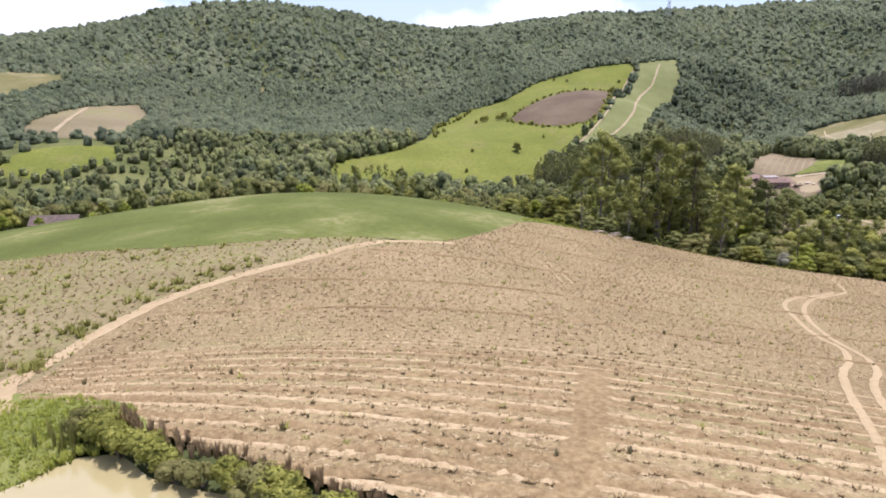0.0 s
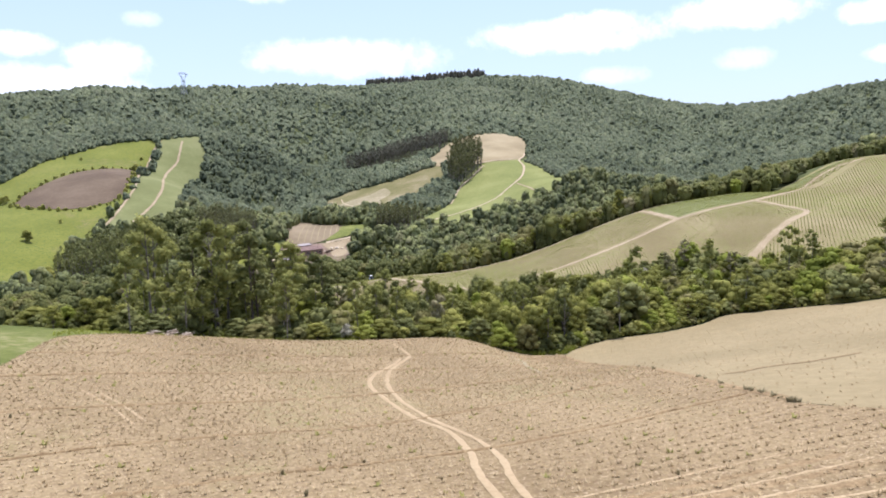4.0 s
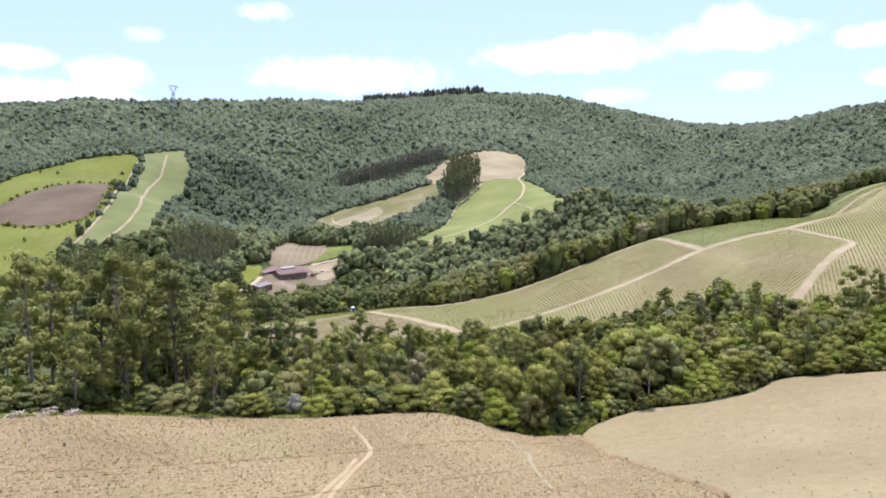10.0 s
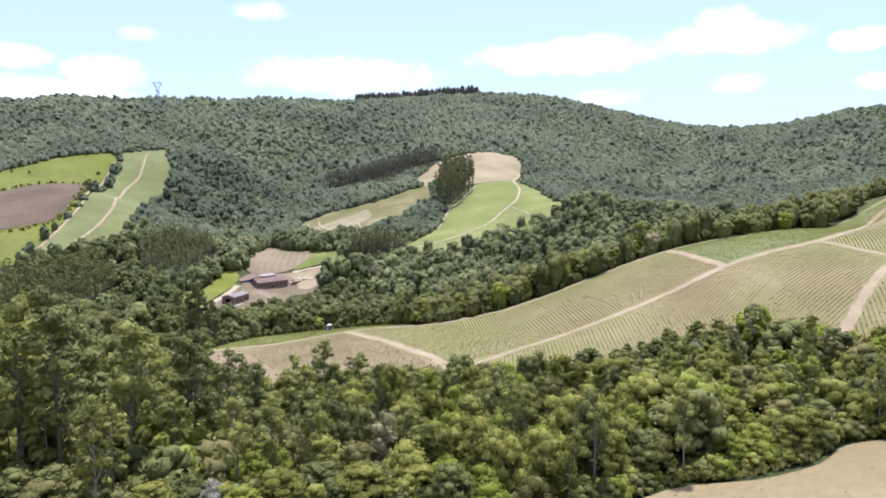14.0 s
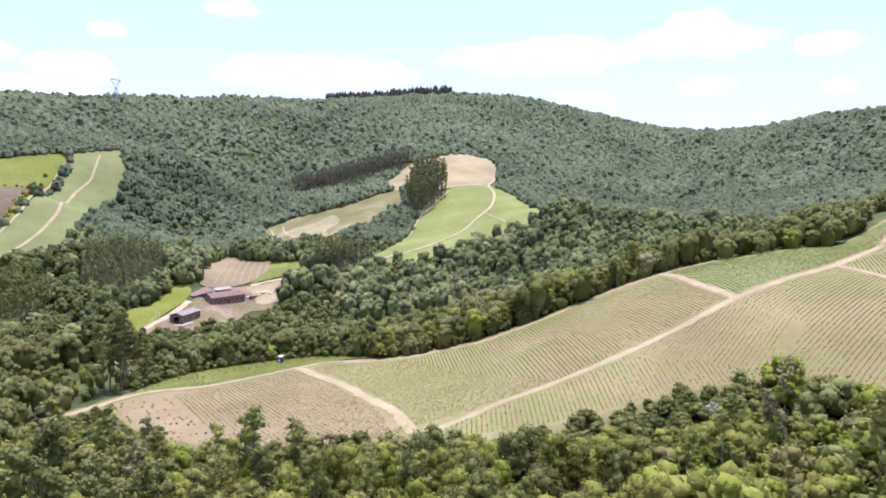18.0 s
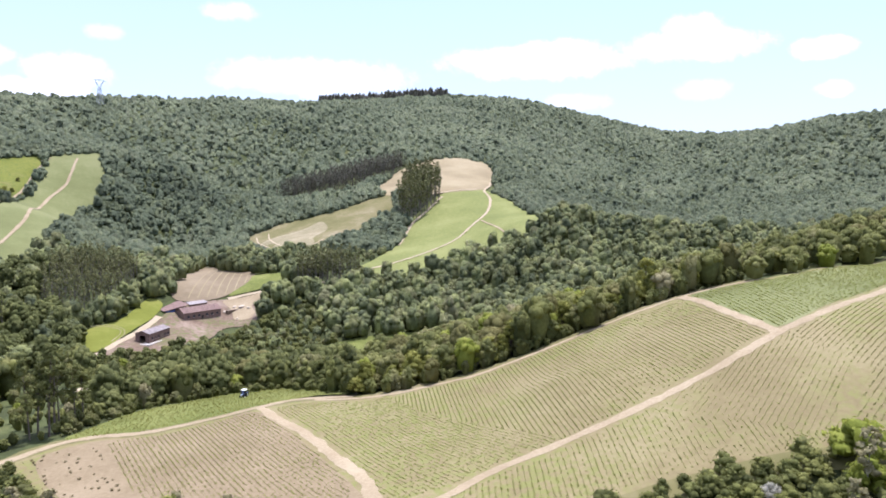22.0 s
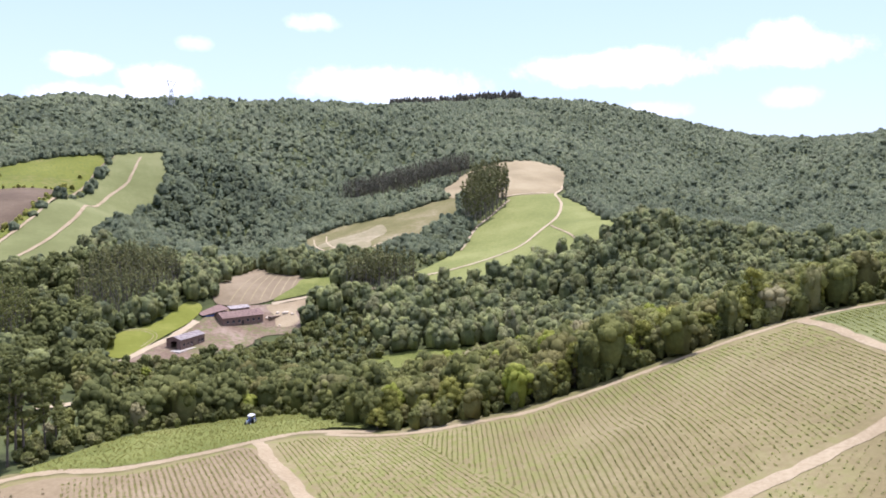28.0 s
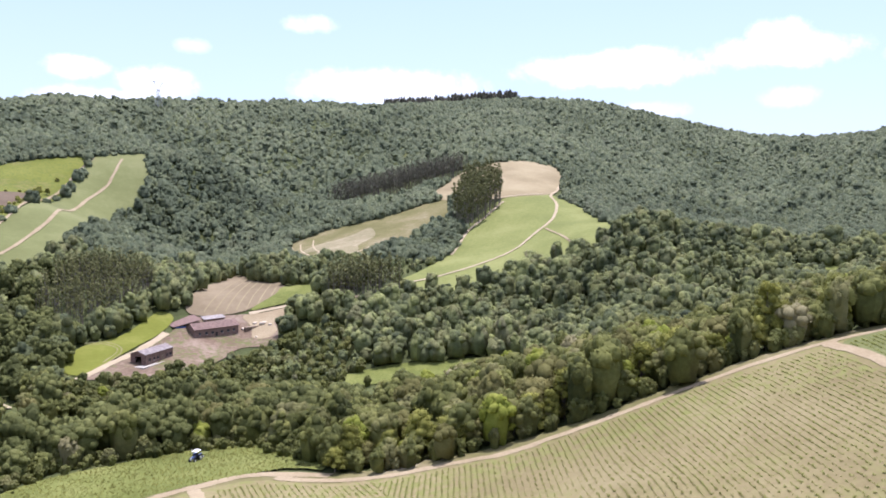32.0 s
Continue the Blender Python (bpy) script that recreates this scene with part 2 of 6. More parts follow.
UNDERGROWTH = earthy("undergrowth", [(0, (0.05, 0.06, 0.022)), (0.6, (0.1, 0.12, 0.04)), (1, (0.17, 0.175, 0.065))], 0.03, 0.5, bump=0.5, bump_scale=0.5)
STUBBLE = earthy("stubble", [(0, (0.21, 0.15, 0.072)), (0.5, (0.33, 0.245, 0.125)), (1, (0.43, 0.33, 0.178))], 0.035, 1.3, bump=0.2, bump_scale=1.9, weed=(0.27, 0.24, 0.1), weed_scale=0.03, weed_from=0.5, fleck=(0.19, 0.125, 0.07), grain=0.6, chaff=(0.57, 0.45, 0.28))
STUBBLE_GREEN = earthy("stubble_green", [(0, (0.221, 0.174, 0.085)), (0.5, (0.304, 0.246, 0.128)), (1, (0.377, 0.310, 0.174))], 0.035, 1.0, bump=0.12, weed=(0.24, 0.235, 0.085), weed_scale=0.06, weed_from=0.4, fleck=(0.16, 0.14, 0.06), grain=0.5)
RIDGE_SOIL = earthy("windrow_straw", [(0, (0.2, 0.13, 0.063)), (0.5, (0.32, 0.225, 0.114)), (1, (0.45, 0.335, 0.180))], 0.1, 2.0, bump=0.15, bump_scale=2.5, grain=0.7)
FURROW_SOIL = earthy("furrow_soil", [(0, (0.36, 0.26, 0.140)), (0.5, (0.51, 0.385, 0.221)), (1, (0.64, 0.505, 0.306))], 0.08, 2.5, grain=0.75)
CANE_BROWN = earthy("bare_cane_soil", [(0, (0.234, 0.176, 0.099)), (0.5, (0.310, 0.241, 0.140)), (1, (0.387, 0.306, 0.189))], 0.03, 0.9, grain=0.45)
TRACK_SOIL = earthy("track_soil", [(0, (0.4, 0.295, 0.162)), (0.5, (0.48, 0.365, 0.209)), (1, (0.56, 0.435, 0.257))], 0.08, 2.0, grain=0.6)
DRY_FIELD = earthy("dry_field", [(0, (0.285, 0.225, 0.115)), (0.5, (0.352, 0.282, 0.15)), (1, (0.425, 0.347, 0.19))], 0.02, 0.5, bump=0.1, grain=0.4, weed=(0.3, 0.26, 0.13), weed_scale=0.02, weed_from=0.55)
CLOVER = earthy("green_field", [(0, (0.093, 0.113, 0.021)), (0.5, (0.133, 0.157, 0.033)), (1, (0.201, 0.217, 0.057))], 0.03, 0.7, bump=0.1, grain=0.4, weed=(0.27, 0.255, 0.11), weed_scale=0.03, weed_from=0.5)
CANE_SOIL = earthy("cane_soil", [(0, (0.225, 0.180, 0.085)), (0.5, (0.294, 0.243, 0.119)), (1, (0.363, 0.308, 0.161))], 0.03, 0.8, grain=0.4, weed=(0.225, 0.232, 0.072), weed_scale=0.018, weed_from=0.38)
STRIP_CROP = earthy("strip_crop", [(0, (0.175, 0.19, 0.068)), (0.5, (0.215, 0.232, 0.088)), (1, (0.27, 0.28, 0.12))], 0.02, 0.3, grain=0.25, weed=(0.27, 0.26, 0.14), weed_scale=0.012, weed_from=0.6)
PASTURE = earthy("pasture", [(0, (0.145, 0.165, 0.026)), (0.5, (0.195, 0.212, 0.036)), (1, (0.25, 0.258, 0.058))], 0.015, 0.25, grain=0.35, fleck=(0.1, 0.14, 0.03), weed=(0.22, 0.2, 0.07), weed_scale=0.02, weed_from=0.52)
PLOUGHED = earthy("ploughed_soil", [(0, (0.12, 0.085, 0.055)), (0.5, (0.17, 0.125, 0.08)), (1, (0.22, 0.165, 0.11))], 0.02, 0.3, bump=0.1)
MOWN = earthy("mown_field", [(0, (0.163, 0.154, 0.055)), (0.45, (0.207, 0.189, 0.075)), (0.75, (0.255, 0.224, 0.106)), (0.92, (0.326, 0.277, 0.158)), (1, (0.387, 0.330, 0.211))], 0.03, 0.3, grain=0.35)
FALLOW = earthy("fallow_soil", [(0, (0.2, 0.175, 0.085)), (0.45, (0.26, 0.21, 0.125)), (1, (0.33, 0.262, 0.17))], 0.012, 0.3, grain=0.3, weed=(0.21, 0.215, 0.07), weed_scale=0.012, weed_from=0.45)
MOWN_PALE = earthy("bleached_mown_field", [(0, (0.25, 0.225, 0.115)), (0.4, (0.33, 0.285, 0.165)), (0.8, (0.43, 0.37, 0.235)), (1, (0.5, 0.43, 0.29))], 0.03, 0.3, grain=0.4)
GREEN_MID = earthy("young_cane_field", [(0, (0.186, 0.209, 0.060)), (0.5, (0.242, 0.264, 0.080)), (1, (0.312, 0.325, 0.115))], 0.02, 0.35, grain=0.4)
TAN = earthy("tan_soil", [(0, (0.294, 0.234, 0.131)), (0.5, (0.370, 0.302, 0.172)), (1, (0.437, 0.365, 0.217))], 0.02, 0.3, grain=0.3)
PLOT_SOIL = earthy("plot_soil", [(0, (0.225, 0.175, 0.105)), (0.5, (0.285, 0.225, 0.14)), (1, (0.35, 0.282, 0.18))], 0.025, 0.3, grain=0.35)
YARD = earthy("yard_dirt", [(0, (0.164, 0.115, 0.074)), (0.5, (0.246, 0.176, 0.123)), (1, (0.394, 0.303, 0.230))], 0.05, 0.5, grain=0.45, weed=(0.16, 0.17, 0.06), weed_scale=0.045, weed_from=0.42)
SCRUB_GRASS = earthy("scrub_grass", [(0, (0.1, 0.115, 0.035)), (0.5, (0.15, 0.165, 0.055)), (1, (0.23, 0.23, 0.09))], 0.03, 0.3, grain=0.45)
MEADOW_GRASS = earthy("meadow_grass", [(0, (0.175, 0.19, 0.028)), (0.5, (0.205, 0.225, 0.036)), (1, (0.265, 0.272, 0.06))], 0.04, 0.4, grain=0.3)
DIRT = earthy("dirt_road", [(0, (0.34, 0.265, 0.156)), (0.5, (0.42, 0.335, 0.207)), (1, (0.52, 0.43, 0.276))], 0.06, 1.2, grain=0.5)
PALE_DIRT = earthy("pale_dirt", [(0, (0.44, 0.355, 0.225)), (1, (0.6, 0.5, 0.336))], 0.08, 1.2, grain=0.5)
BANK_GRASS = earthy("bank_grass", [(0, (0.12, 0.14, 0.03)), (0.5, (0.19, 0.215, 0.052)), (1, (0.28, 0.29, 0.09))], 0.06, 0.9, bump=0.25, grain=0.5)

WATER = bpy.data.materials.new("muddy_water")
WATER.use_nodes = True


def build_water():
    n = Nodes(WATER.node_tree)
    out = n.add("ShaderNodeOutputMaterial")
    where = n.add("ShaderNodeNewGeometry").outputs["Position"]
    shader = n.add("ShaderNodeBsdfPrincipled")
    n.put(shader.inputs["Base Color"], n.ramp(n.noise(where, 0.12, 3.0), [(0.3, (0.26, 0.215, 0.105)), (0.7, (0.31, 0.262, 0.135))]))
    shader.inputs["Roughness"].default_value = 0.12
    b = n.add("ShaderNodeBump")
    b.inputs["Strength"].default_value, b.inputs["Distance"].default_value = 0.15, 0.03
    n.put(b.inputs["Height"], n.noise(where, 1.6, 3.0))
    n.put(shader.inputs["Normal"], b.outputs[0])
    n.put(out.inputs[0], shader.outputs[0])


build_water()
BRICK = plain("brick_wall", (0.24, 0.155, 0.12), 0.9, spread=0.35, scale=1.2)
# same brick a fifth darker: the near gable's shade is in the colour
BRICK_SHADED = plain("brick_gable_shaded", (0.19, 0.12, 0.095), 0.9, spread=0.35, scale=1.2)
FIBRE_ROOF = plain("fibre_roof", (0.28, 0.24, 0.225), 0.95, spread=0.3, scale=0.7)
TILE_ROOF = plain("tile_roof", (0.2, 0.125, 0.1), 0.85, spread=0.35, scale=0.8)
OLD_TILE = plain("old_tile_roof", (0.12, 0.085, 0.07), 0.9, spread=0.4, scale=0.9)
GREY_ROOF = plain("sheet_roof", (0.33, 0.29, 0.27), 0.9, spread=0.25, scale=0.6)
# near-black panels on uncut walls: the shade of an opening as colour
OPENING_SHADE = plain("opening_shade", (0.035, 0.03, 0.028), 0.9)
BLUE = plain("blue_paint", (0.06, 0.13, 0.36), 0.55, spread=0.2)
WHITE = plain("white_paint", (0.78, 0.78, 0.76), 0.5, spread=0.08)
CONCRETE = plain("concrete", (0.55, 0.5, 0.43), 0.9, spread=0.2)
TIMBER = plain("timber", (0.26, 0.19, 0.13), 0.85, spread=0.4)
TARP = plain("sandy_heap", (0.6, 0.5, 0.38), 0.9, spread=0.12)
RUBBER = plain("rubber", (0.025, 0.025, 0.025), 0.85, spread=0.3)
TRACTOR_BLUE = plain("tractor_paint", (0.045, 0.075, 0.2), 0.4, spread=0.2)
STEEL = plain("galvanised_steel", (0.42, 0.44, 0.46), 0.5, metal=0.6, spread=0.15)
GLASS = plain("dusty_window", (0.05, 0.06, 0.07), 0.2, spread=0.2)


# ---- small builders ----
def mesh_object(name, verts, faces, material, parent=None, label="", smooth=False, normals=None):
    """One mesh object from an (n, 3) array of places, an (m, 3) or (m, 4) array of corner numbers, and normals if given."""
    verts, faces = np.asarray(verts, np.float32), np.asarray(faces, np.int32)
    me = bpy.data.meshes.new(name)
    side = faces.shape[1]
    me.vertices.add(len(verts))
    me.vertices.foreach_set("co", verts.ravel())
    me.loops.add(faces.size)
    me.loops.foreach_set("vertex_index", faces.ravel())
    me.polygons.add(len(faces))
    me.polygons.foreach_set("loop_start", np.arange(0, faces.size, side, dtype=np.int32))
    if smooth or normals is not None:
        me.polygons.foreach_set("use_smooth", np.ones(len(faces), bool))
    me.update(calc_edges=True)
    if normals is not None:
        me.attributes.new("custom_normal", "FLOAT_VECTOR", "POINT").data.foreach_set("vector", np.asarray(normals, np.float32).ravel())
    me.materials.append(material)
    ob = new(name, me)
    ob.parent = parent
    if label:
        ob["label"] = label
    return ob


def part(name, bm, material, parent, label=""):
    """Links a bmesh as one mesh object under a thing or a part."""
    me = bpy.data.meshes.new(name)
    bm.to_mesh(me)
    bm.free()
    me.materials.append(material)
    ob = new(name, me)
    ob.parent = parent
    if label:
        ob["label"] = label
    return ob


def box(bm, x0, y0, z0, x1, y1, z1, bevel=0.0):
    made = bmesh.ops.create_cube(bm, size=1.0)["verts"]
    for v in made:
        v.co = Vector(((x0 + x1) / 2 + v.co.x * (x1 - x0), (y0 + y1) / 2 + v.co.y * (y1 - y0), (z0 + z1) / 2 + v.co.z * (z1 - z0)))
    if bevel:
        edges = {e for v in made for e in v.link_edges}
        bmesh.ops.bevel(bm, geom=list(edges), offset=bevel, segments=1, affect="EDGES")
    return made


def rod(bm, a, b, r0, r1=None, sides=8):
    a, b = Vector(a), Vector(b)
    made = bmesh.ops.create_cone(bm, cap_ends=True, segments=sides, radius1=r0, radius2=r0 if r1 is None else r1, depth=(b - a).length)["verts"]
    turn = (b - a).to_track_quat("Z", "Y").to_matrix()
    for v in made:
        v.co = turn @ v.co + (a + b) / 2


# ---- the lie of the land: spot heights east, north, up, joined by a thin plate ----
# home hill
SPOTS_HOME = [(10, 36, 39.3), (6, 51, 38.6), (41, 57, 34.6), (18, 70, 35.4), (45, 93, 27.8), (11, 108, 32.5), (45, 28, 38.5), (78, 56, 33.3), (72, 137, 20.4), (48, 129, 24.9), (89, 154, 16.7), (178, 127, 13.6), (-25, 40, 38.6), (-60, 45, 37), (-32, 131, 34.9), (-50, 206, 29.5), (-81, 188, 28), (-16, 211, 27.9), (-92, 166, 27.3), (12, 195, 27.5), (-48, 270, 10), (-130, 260, 6), (20, 235, 14), (89, 174, 15.7), (53, 195, 18.3), (114, 164, 13.9), (19, 166, 29), (-71, 132, 29.9), (-39, 64, 34.3), (-39, 98, 34.5)]
# home hill
SPOTS_HOME_MORE = [(-18, 29, 37.2), (-27, 24, 37.1), (-14, 17, 37.3), (-9.5, 36.5, 38.95), (-23, 44, 38.5), (-108, 197, 22.6), (0, 0, 39), (-60, -60, 40), (80, -50, 42), (130, 75, 27), (150, 70, 28), (125, 150, 9.5), (219, 103, 20.2)]
# creek
SPOTS_CREEK = [(130, 190, 5), (95, 230, 2), (180, 165, 9), (110, 290, -6), (60, 300, -8), (230, 150, 15), (120, 380, -9), (0, 330, -8), (-100, 320, -8)]
# cane hill
SPOTS_CANE = [(286, 220, 32), (320, 267, 32), (334, 182, 35.5), (266, 254, 20.5), (251, 274, 12), (205, 295, 3.4), (186, 256, 6.5), (226, 264, 8.5), (253, 263, 17), (201, 339, -1.4), (225, 324, 0.5), (153, 361, -6), (175, 240, 8), (454, 228, 56.4), (389, 254, 39.6), (407, 243, 39.6), (446, 216, 54.9)]
# valley
SPOTS_VALLEY = [(328, 520, -30), (292, 594, -23), (248, 567, -24), (230, 470, -27), (346, 586, -8), (277, 626, -9), (299, 721, -3), (420, 500, -20), (400, 420, -14), (480, 400, -2), (560, 380, 10), (180, 560, -24), (79, 579, -22), (100, 480, -20), (-60, 520, -20), (-250, 420, -15)]
# middle slopes
SPOTS_MID = [(498, 674, 13), (646, 720, 55), (753, 819, 80), (560, 546, 35), (219, 847, 45), (327, 1038, 97), (215, 900, 50), (8, 660, 2.1), (50, 859, 21.6), (133, 991, 65.1), (-328, 641, 29.4), (-470, 826, 58), (-251, 500, 6.8), (518, 784, 35.2), (414, 749, 9.6), (750, 874, 91.6), (549, 972, 51.9), (445, 1070, 53.5), (331, 905, -6.4), (809, 697, 17.4), (599, 418, 15.3), (1213, 907, 98.2), (1032, 626, 54.6), (-239, 919, 33.9), (-110, 1044, 32.3), (-349, 1043, 85.9), (408, 1039, 86.5), (180, 1153, 105.1), (786, 1053, 138.5)]
# ridge
SPOTS_RIDGE = [(-592, 986, 106), (-601, 1153, 135), (-501, 1200, 158.2), (-372, 1246, 185.5), (-256, 1274, 182.8), (-148, 1342, 178.8), (-47, 1499, 167.1), (106, 1496, 178.5), (283, 1422, 191.7), (416, 1388, 186.8), (591, 1396, 201.6), (867, 1537, 234.6), (1053, 1599, 256.3), (1256, 1509, 274.6), (1347, 1357, 261.6), (1462, 1231, 222.4), (1578, 1163, 194.1), (1703, 1066, 175.1), (1674, 917, 169.5), (1526, 767, 181.9), (1386, 591, 182.5)]
# beyond
SPOTS_FAR = [(-900, 1500, 120), (-300, 1900, 130), (300, 2100, 150), (1200, 2500, 190), (1900, 1900, 130), (2100, 900, 110), (900, 450, 45), (1400, 200, 60), (700, -300, 40), (-1000, 600, 30), (-800, -400, 30), (0, -800, 40), (-3500, 3500, 60), (3500, 3500, 60), (3500, -3500, 40), (-3500, -3500, 40), (0, 4500, 60), (4500, 0, 60), (-4500, 0, 40), (0, -4500, 40)]
LAND = [SPOTS_HOME, SPOTS_HOME_MORE, SPOTS_CREEK, SPOTS_CANE, SPOTS_VALLEY, SPOTS_MID, SPOTS_RIDGE, SPOTS_FAR]
_spots = np.array(sum(LAND, []), float)


def _bend(r2):
    return 0.5 * r2 * np.log(r2 + 1e-9)


def _plate():
    p, count = _spots[:, :2] / 1000, len(_spots)
    a = np.zeros((count + 3, count + 3))
    a[:count, :count] = _bend(((p[:, None] - p[None]) ** 2).sum(-1)) + np.eye(count) * 2e-6
    a[:count, count], a[count, :count] = 1, 1
    a[:count, count + 1:], a[count + 1:, :count] = p, p.T
    return np.linalg.solve(a, np.r_[_spots[:, 2], 0, 0, 0])


_plate_weights = _plate()


def height(x, y):
    x, y = np.asarray(x, float) / 1000, np.asarray(y, float) / 1000
    count = len(_spots)
    z = _plate_weights[count] + _plate_weights[count + 1] * x + _plate_weights[count + 2] * y
    for k in range(count):
        z = z + _plate_weights[k] * _bend((x - _spots[k, 0] / 1000) ** 2 + (y - _spots[k, 1] / 1000) ** 2)
    return z


def inside(poly, x, y):
    """Whether the places lie in a polygon of the plan."""
    x, y = np.asarray(x, float), np.asarray(y, float)
    hit = np.zeros(x.shape, bool)
    for (ax, ay), (bx, by) in zip(poly, poly[1:] + poly[:1]):
        if ay != by:
            hit ^= ((ay > y) != (by > y)) & (x < (bx - ax) * (y - ay) / (by - ay) + ax)
    return hit


def rounded(poly, step, closed=True):
    """A polygon or line of the plan, smoothed into a curve with corners about step apart."""
    pts = [Vector((*p, 0)) for p in poly]
    out, count = [], len(pts)
    for i in range(count if closed else count - 1):
        a, b, c, d = (pts[(i + k) % count] if closed else pts[min(max(i + k, 0), count - 1)] for k in (-1, 0, 1, 2))
        parts = max(1, round((c - b).length / step))
        for j in range(parts):
            u = j / parts
            q = 0.5 * (2 * b + (c - a) * u + (2 * a - 5 * b + 4 * c - d) * u * u + (3 * b - a - 3 * c + d) * u ** 3)
            out.append((q.x, q.y))
    if not closed:
        out.append((pts[-1].x, pts[-1].y))
    return out


def drape(name, poly, step, lift, material, label, category, smooth_edge=True, kind="structure"):
    """A field: a polygon of the plan laid over the land."""
    from mathutils.geometry import delaunay_2d_cdt
    rim = rounded(poly, step) if smooth_edge else poly
    xs, ys = [p[0] for p in rim], [p[1] for p in rim]
    gx, gy = np.meshgrid(np.arange(min(xs), max(xs), step), np.arange(min(ys), max(ys), step))
    gx = gx + (np.arange(gx.shape[0])[:, None] % 2) * step * 0.5
    gx, gy = gx.ravel(), gy.ravel()
    keep = inside(rim, gx, gy)
    flat = [Vector(p) for p in rim] + [Vector(p) for p in zip(gx[keep], gy[keep])]
    edges = [(i, (i + 1) % len(rim)) for i in range(len(rim))]
    co, _, faces, *_ = delaunay_2d_cdt(flat, edges, [], 1, 1e-4)
    co = np.array([(v.x, v.y) for v in co])
    z = height(co[:, 0], co[:, 1]) + lift
    faces = np.array([f for f in faces if len(f) == 3])
    area = np.cross(co[faces[:, 1]] - co[faces[:, 0]], co[faces[:, 2]] - co[faces[:, 0]])
    faces[area < 0] = faces[area < 0][:, ::-1]
    ob = mesh_object(name, np.c_[co, z], faces, material, smooth=True)
    return tagged(ob, label, category, kind=kind)


def ribbon(name, line, width, lift, material, label, category, step=2.5, parent=None):
    """A road or wheel track along a line of the plan, with worn, uneven edges."""
    pts = np.array(rounded(line, step, closed=False))
    along = np.gradient(pts, axis=0)
    along /= np.linalg.norm(along, axis=1)[:, None] + 1e-9
    side = np.c_[-along[:, 1], along[:, 0]]
    rng = np.random.default_rng(len(pts) + int(abs(pts[0, 0])))
    cols = []
    for k, u in enumerate((-0.5, -0.2, 0.2, 0.5)):
        wob = rng.normal(0, 0.07, len(pts)) * (1 if abs(u) > 0.4 else 0)
        q = pts + side * (width * (u + wob))[:, None]
        cols.append(np.c_[q, height(q[:, 0], q[:, 1]) + lift - (0.05 if abs(u) > 0.4 else 0.0)])
    verts = np.stack(cols, 1).reshape(-1, 3)
    i = np.arange(len(pts) - 1)[:, None] * 4 + np.arange(3)[None]
    faces = np.stack([i, i + 4, i + 5, i + 1], -1).reshape(-1, 4)[:, ::-1]
    ob = mesh_object(name, verts, faces, material, parent, smooth=True)
    return tagged(ob, label, category, kind="structure")


# ---- ground: one sheet to the horizon, finest about the farm ----
def build_ground():
    def spread(lo, a, b, hi, fine):
        low = a - np.cumsum(np.geomspace(fine, 420, 22))
        high = b + np.cumsum(np.geomspace(fine, 420, 22))
        return np.r_[[lo], low[low > lo + 50][::-1], np.arange(a, b, fine), high[high < hi - 50], [hi]]
    xs, ys = spread(-4800, -640, 1250, 4800, 9.0), spread(-4800, -60, 1450, 4800, 9.0)
    gx, gy = np.meshgrid(xs, ys)
    z = height(gx, gy) - 0.45
    i = np.arange(len(ys) - 1)[:, None] * len(xs) + np.arange(len(xs) - 1)[None]
    faces = np.stack([i, i + 1, i + 1 + len(xs), i + len(xs)], -1).reshape(-1, 4)
    ob = mesh_object("ground", np.c_[gx.ravel(), gy.ravel(), z.ravel()], faces, UNDERGROWTH, smooth=True)
    tagged(ob, "hilly ground under scrub and low undergrowth", "ground", kind="structure")


build_ground()


# ---- fields of the plan ----
HOME_FIELD = [(-2, 33), (-11, 37.5), (-22, 44), (-33, 50), (-34, 55), (-36, 65), (-37, 74), (-34, 84), (-28, 93), (-20, 104), (-8, 118), (-2, 122), (7, 136), (19, 167), (33, 180), (54, 192), (72, 184), (90, 173.5), (108, 168), (121, 161), (129, 154), (139, 150), (118, 110), (88, 70), (79, 56), (80, 46), (85, 20), (70, -60), (20, -70), (-10, -40), (-12, 10)]
WEST_STUBBLE = [(-34, 55), (-36, 65), (-37, 74), (-34, 84), (-28, 93), (-20, 104), (-8, 118), (-14, 121), (-31, 116), (-45, 115), (-67, 125), (-80, 124), (-110, 110), (-130, 60), (-90, 25), (-55, 30), (-38, 47)]
DRY_HILL = [(139, 150), (118, 110), (88, 70), (79, 56), (80, 46), (85, 20), (70, -60), (260, -60), (300, 60), (245, 85), (220, 103), (208, 124), (197, 138), (184, 138), (172, 143), (164, 151), (155, 154), (145, 153)]
GREEN_DOME = [(-80, 124), (-67, 125), (-45, 115), (-31, 116), (-14, 121), (-2, 122), (7, 136), (19, 167), (26, 182), (16, 204), (-12, 220), (-50, 224), (-84, 212), (-108, 185), (-116, 160), (-104, 138)]
CANE_FIELD = [(136, 353), (153, 357), (168, 345), (185, 342), (199, 343), (213, 342), (221, 336), (227, 328), (238, 321), (250, 316), (260, 309), (271, 304), (285, 297), (297, 291), (310, 283), (323, 272), (350, 254), (389, 246), (430, 238), (470, 222), (480, 180), (420, 110), (330, 80), (285, 115), (262, 148), (250, 165), (247, 190), (224, 207), (208, 214), (194, 220), (180, 231), (166, 248), (152, 268), (142, 292), (136, 322)]
STRIP = [(277, 1044), (329, 1048), (322, 1000), (308, 970), (284, 945), (260, 876), (234, 804), (199, 720), (184, 706), (160, 698), (125, 675), (135, 710), (186, 812), (235, 940)]
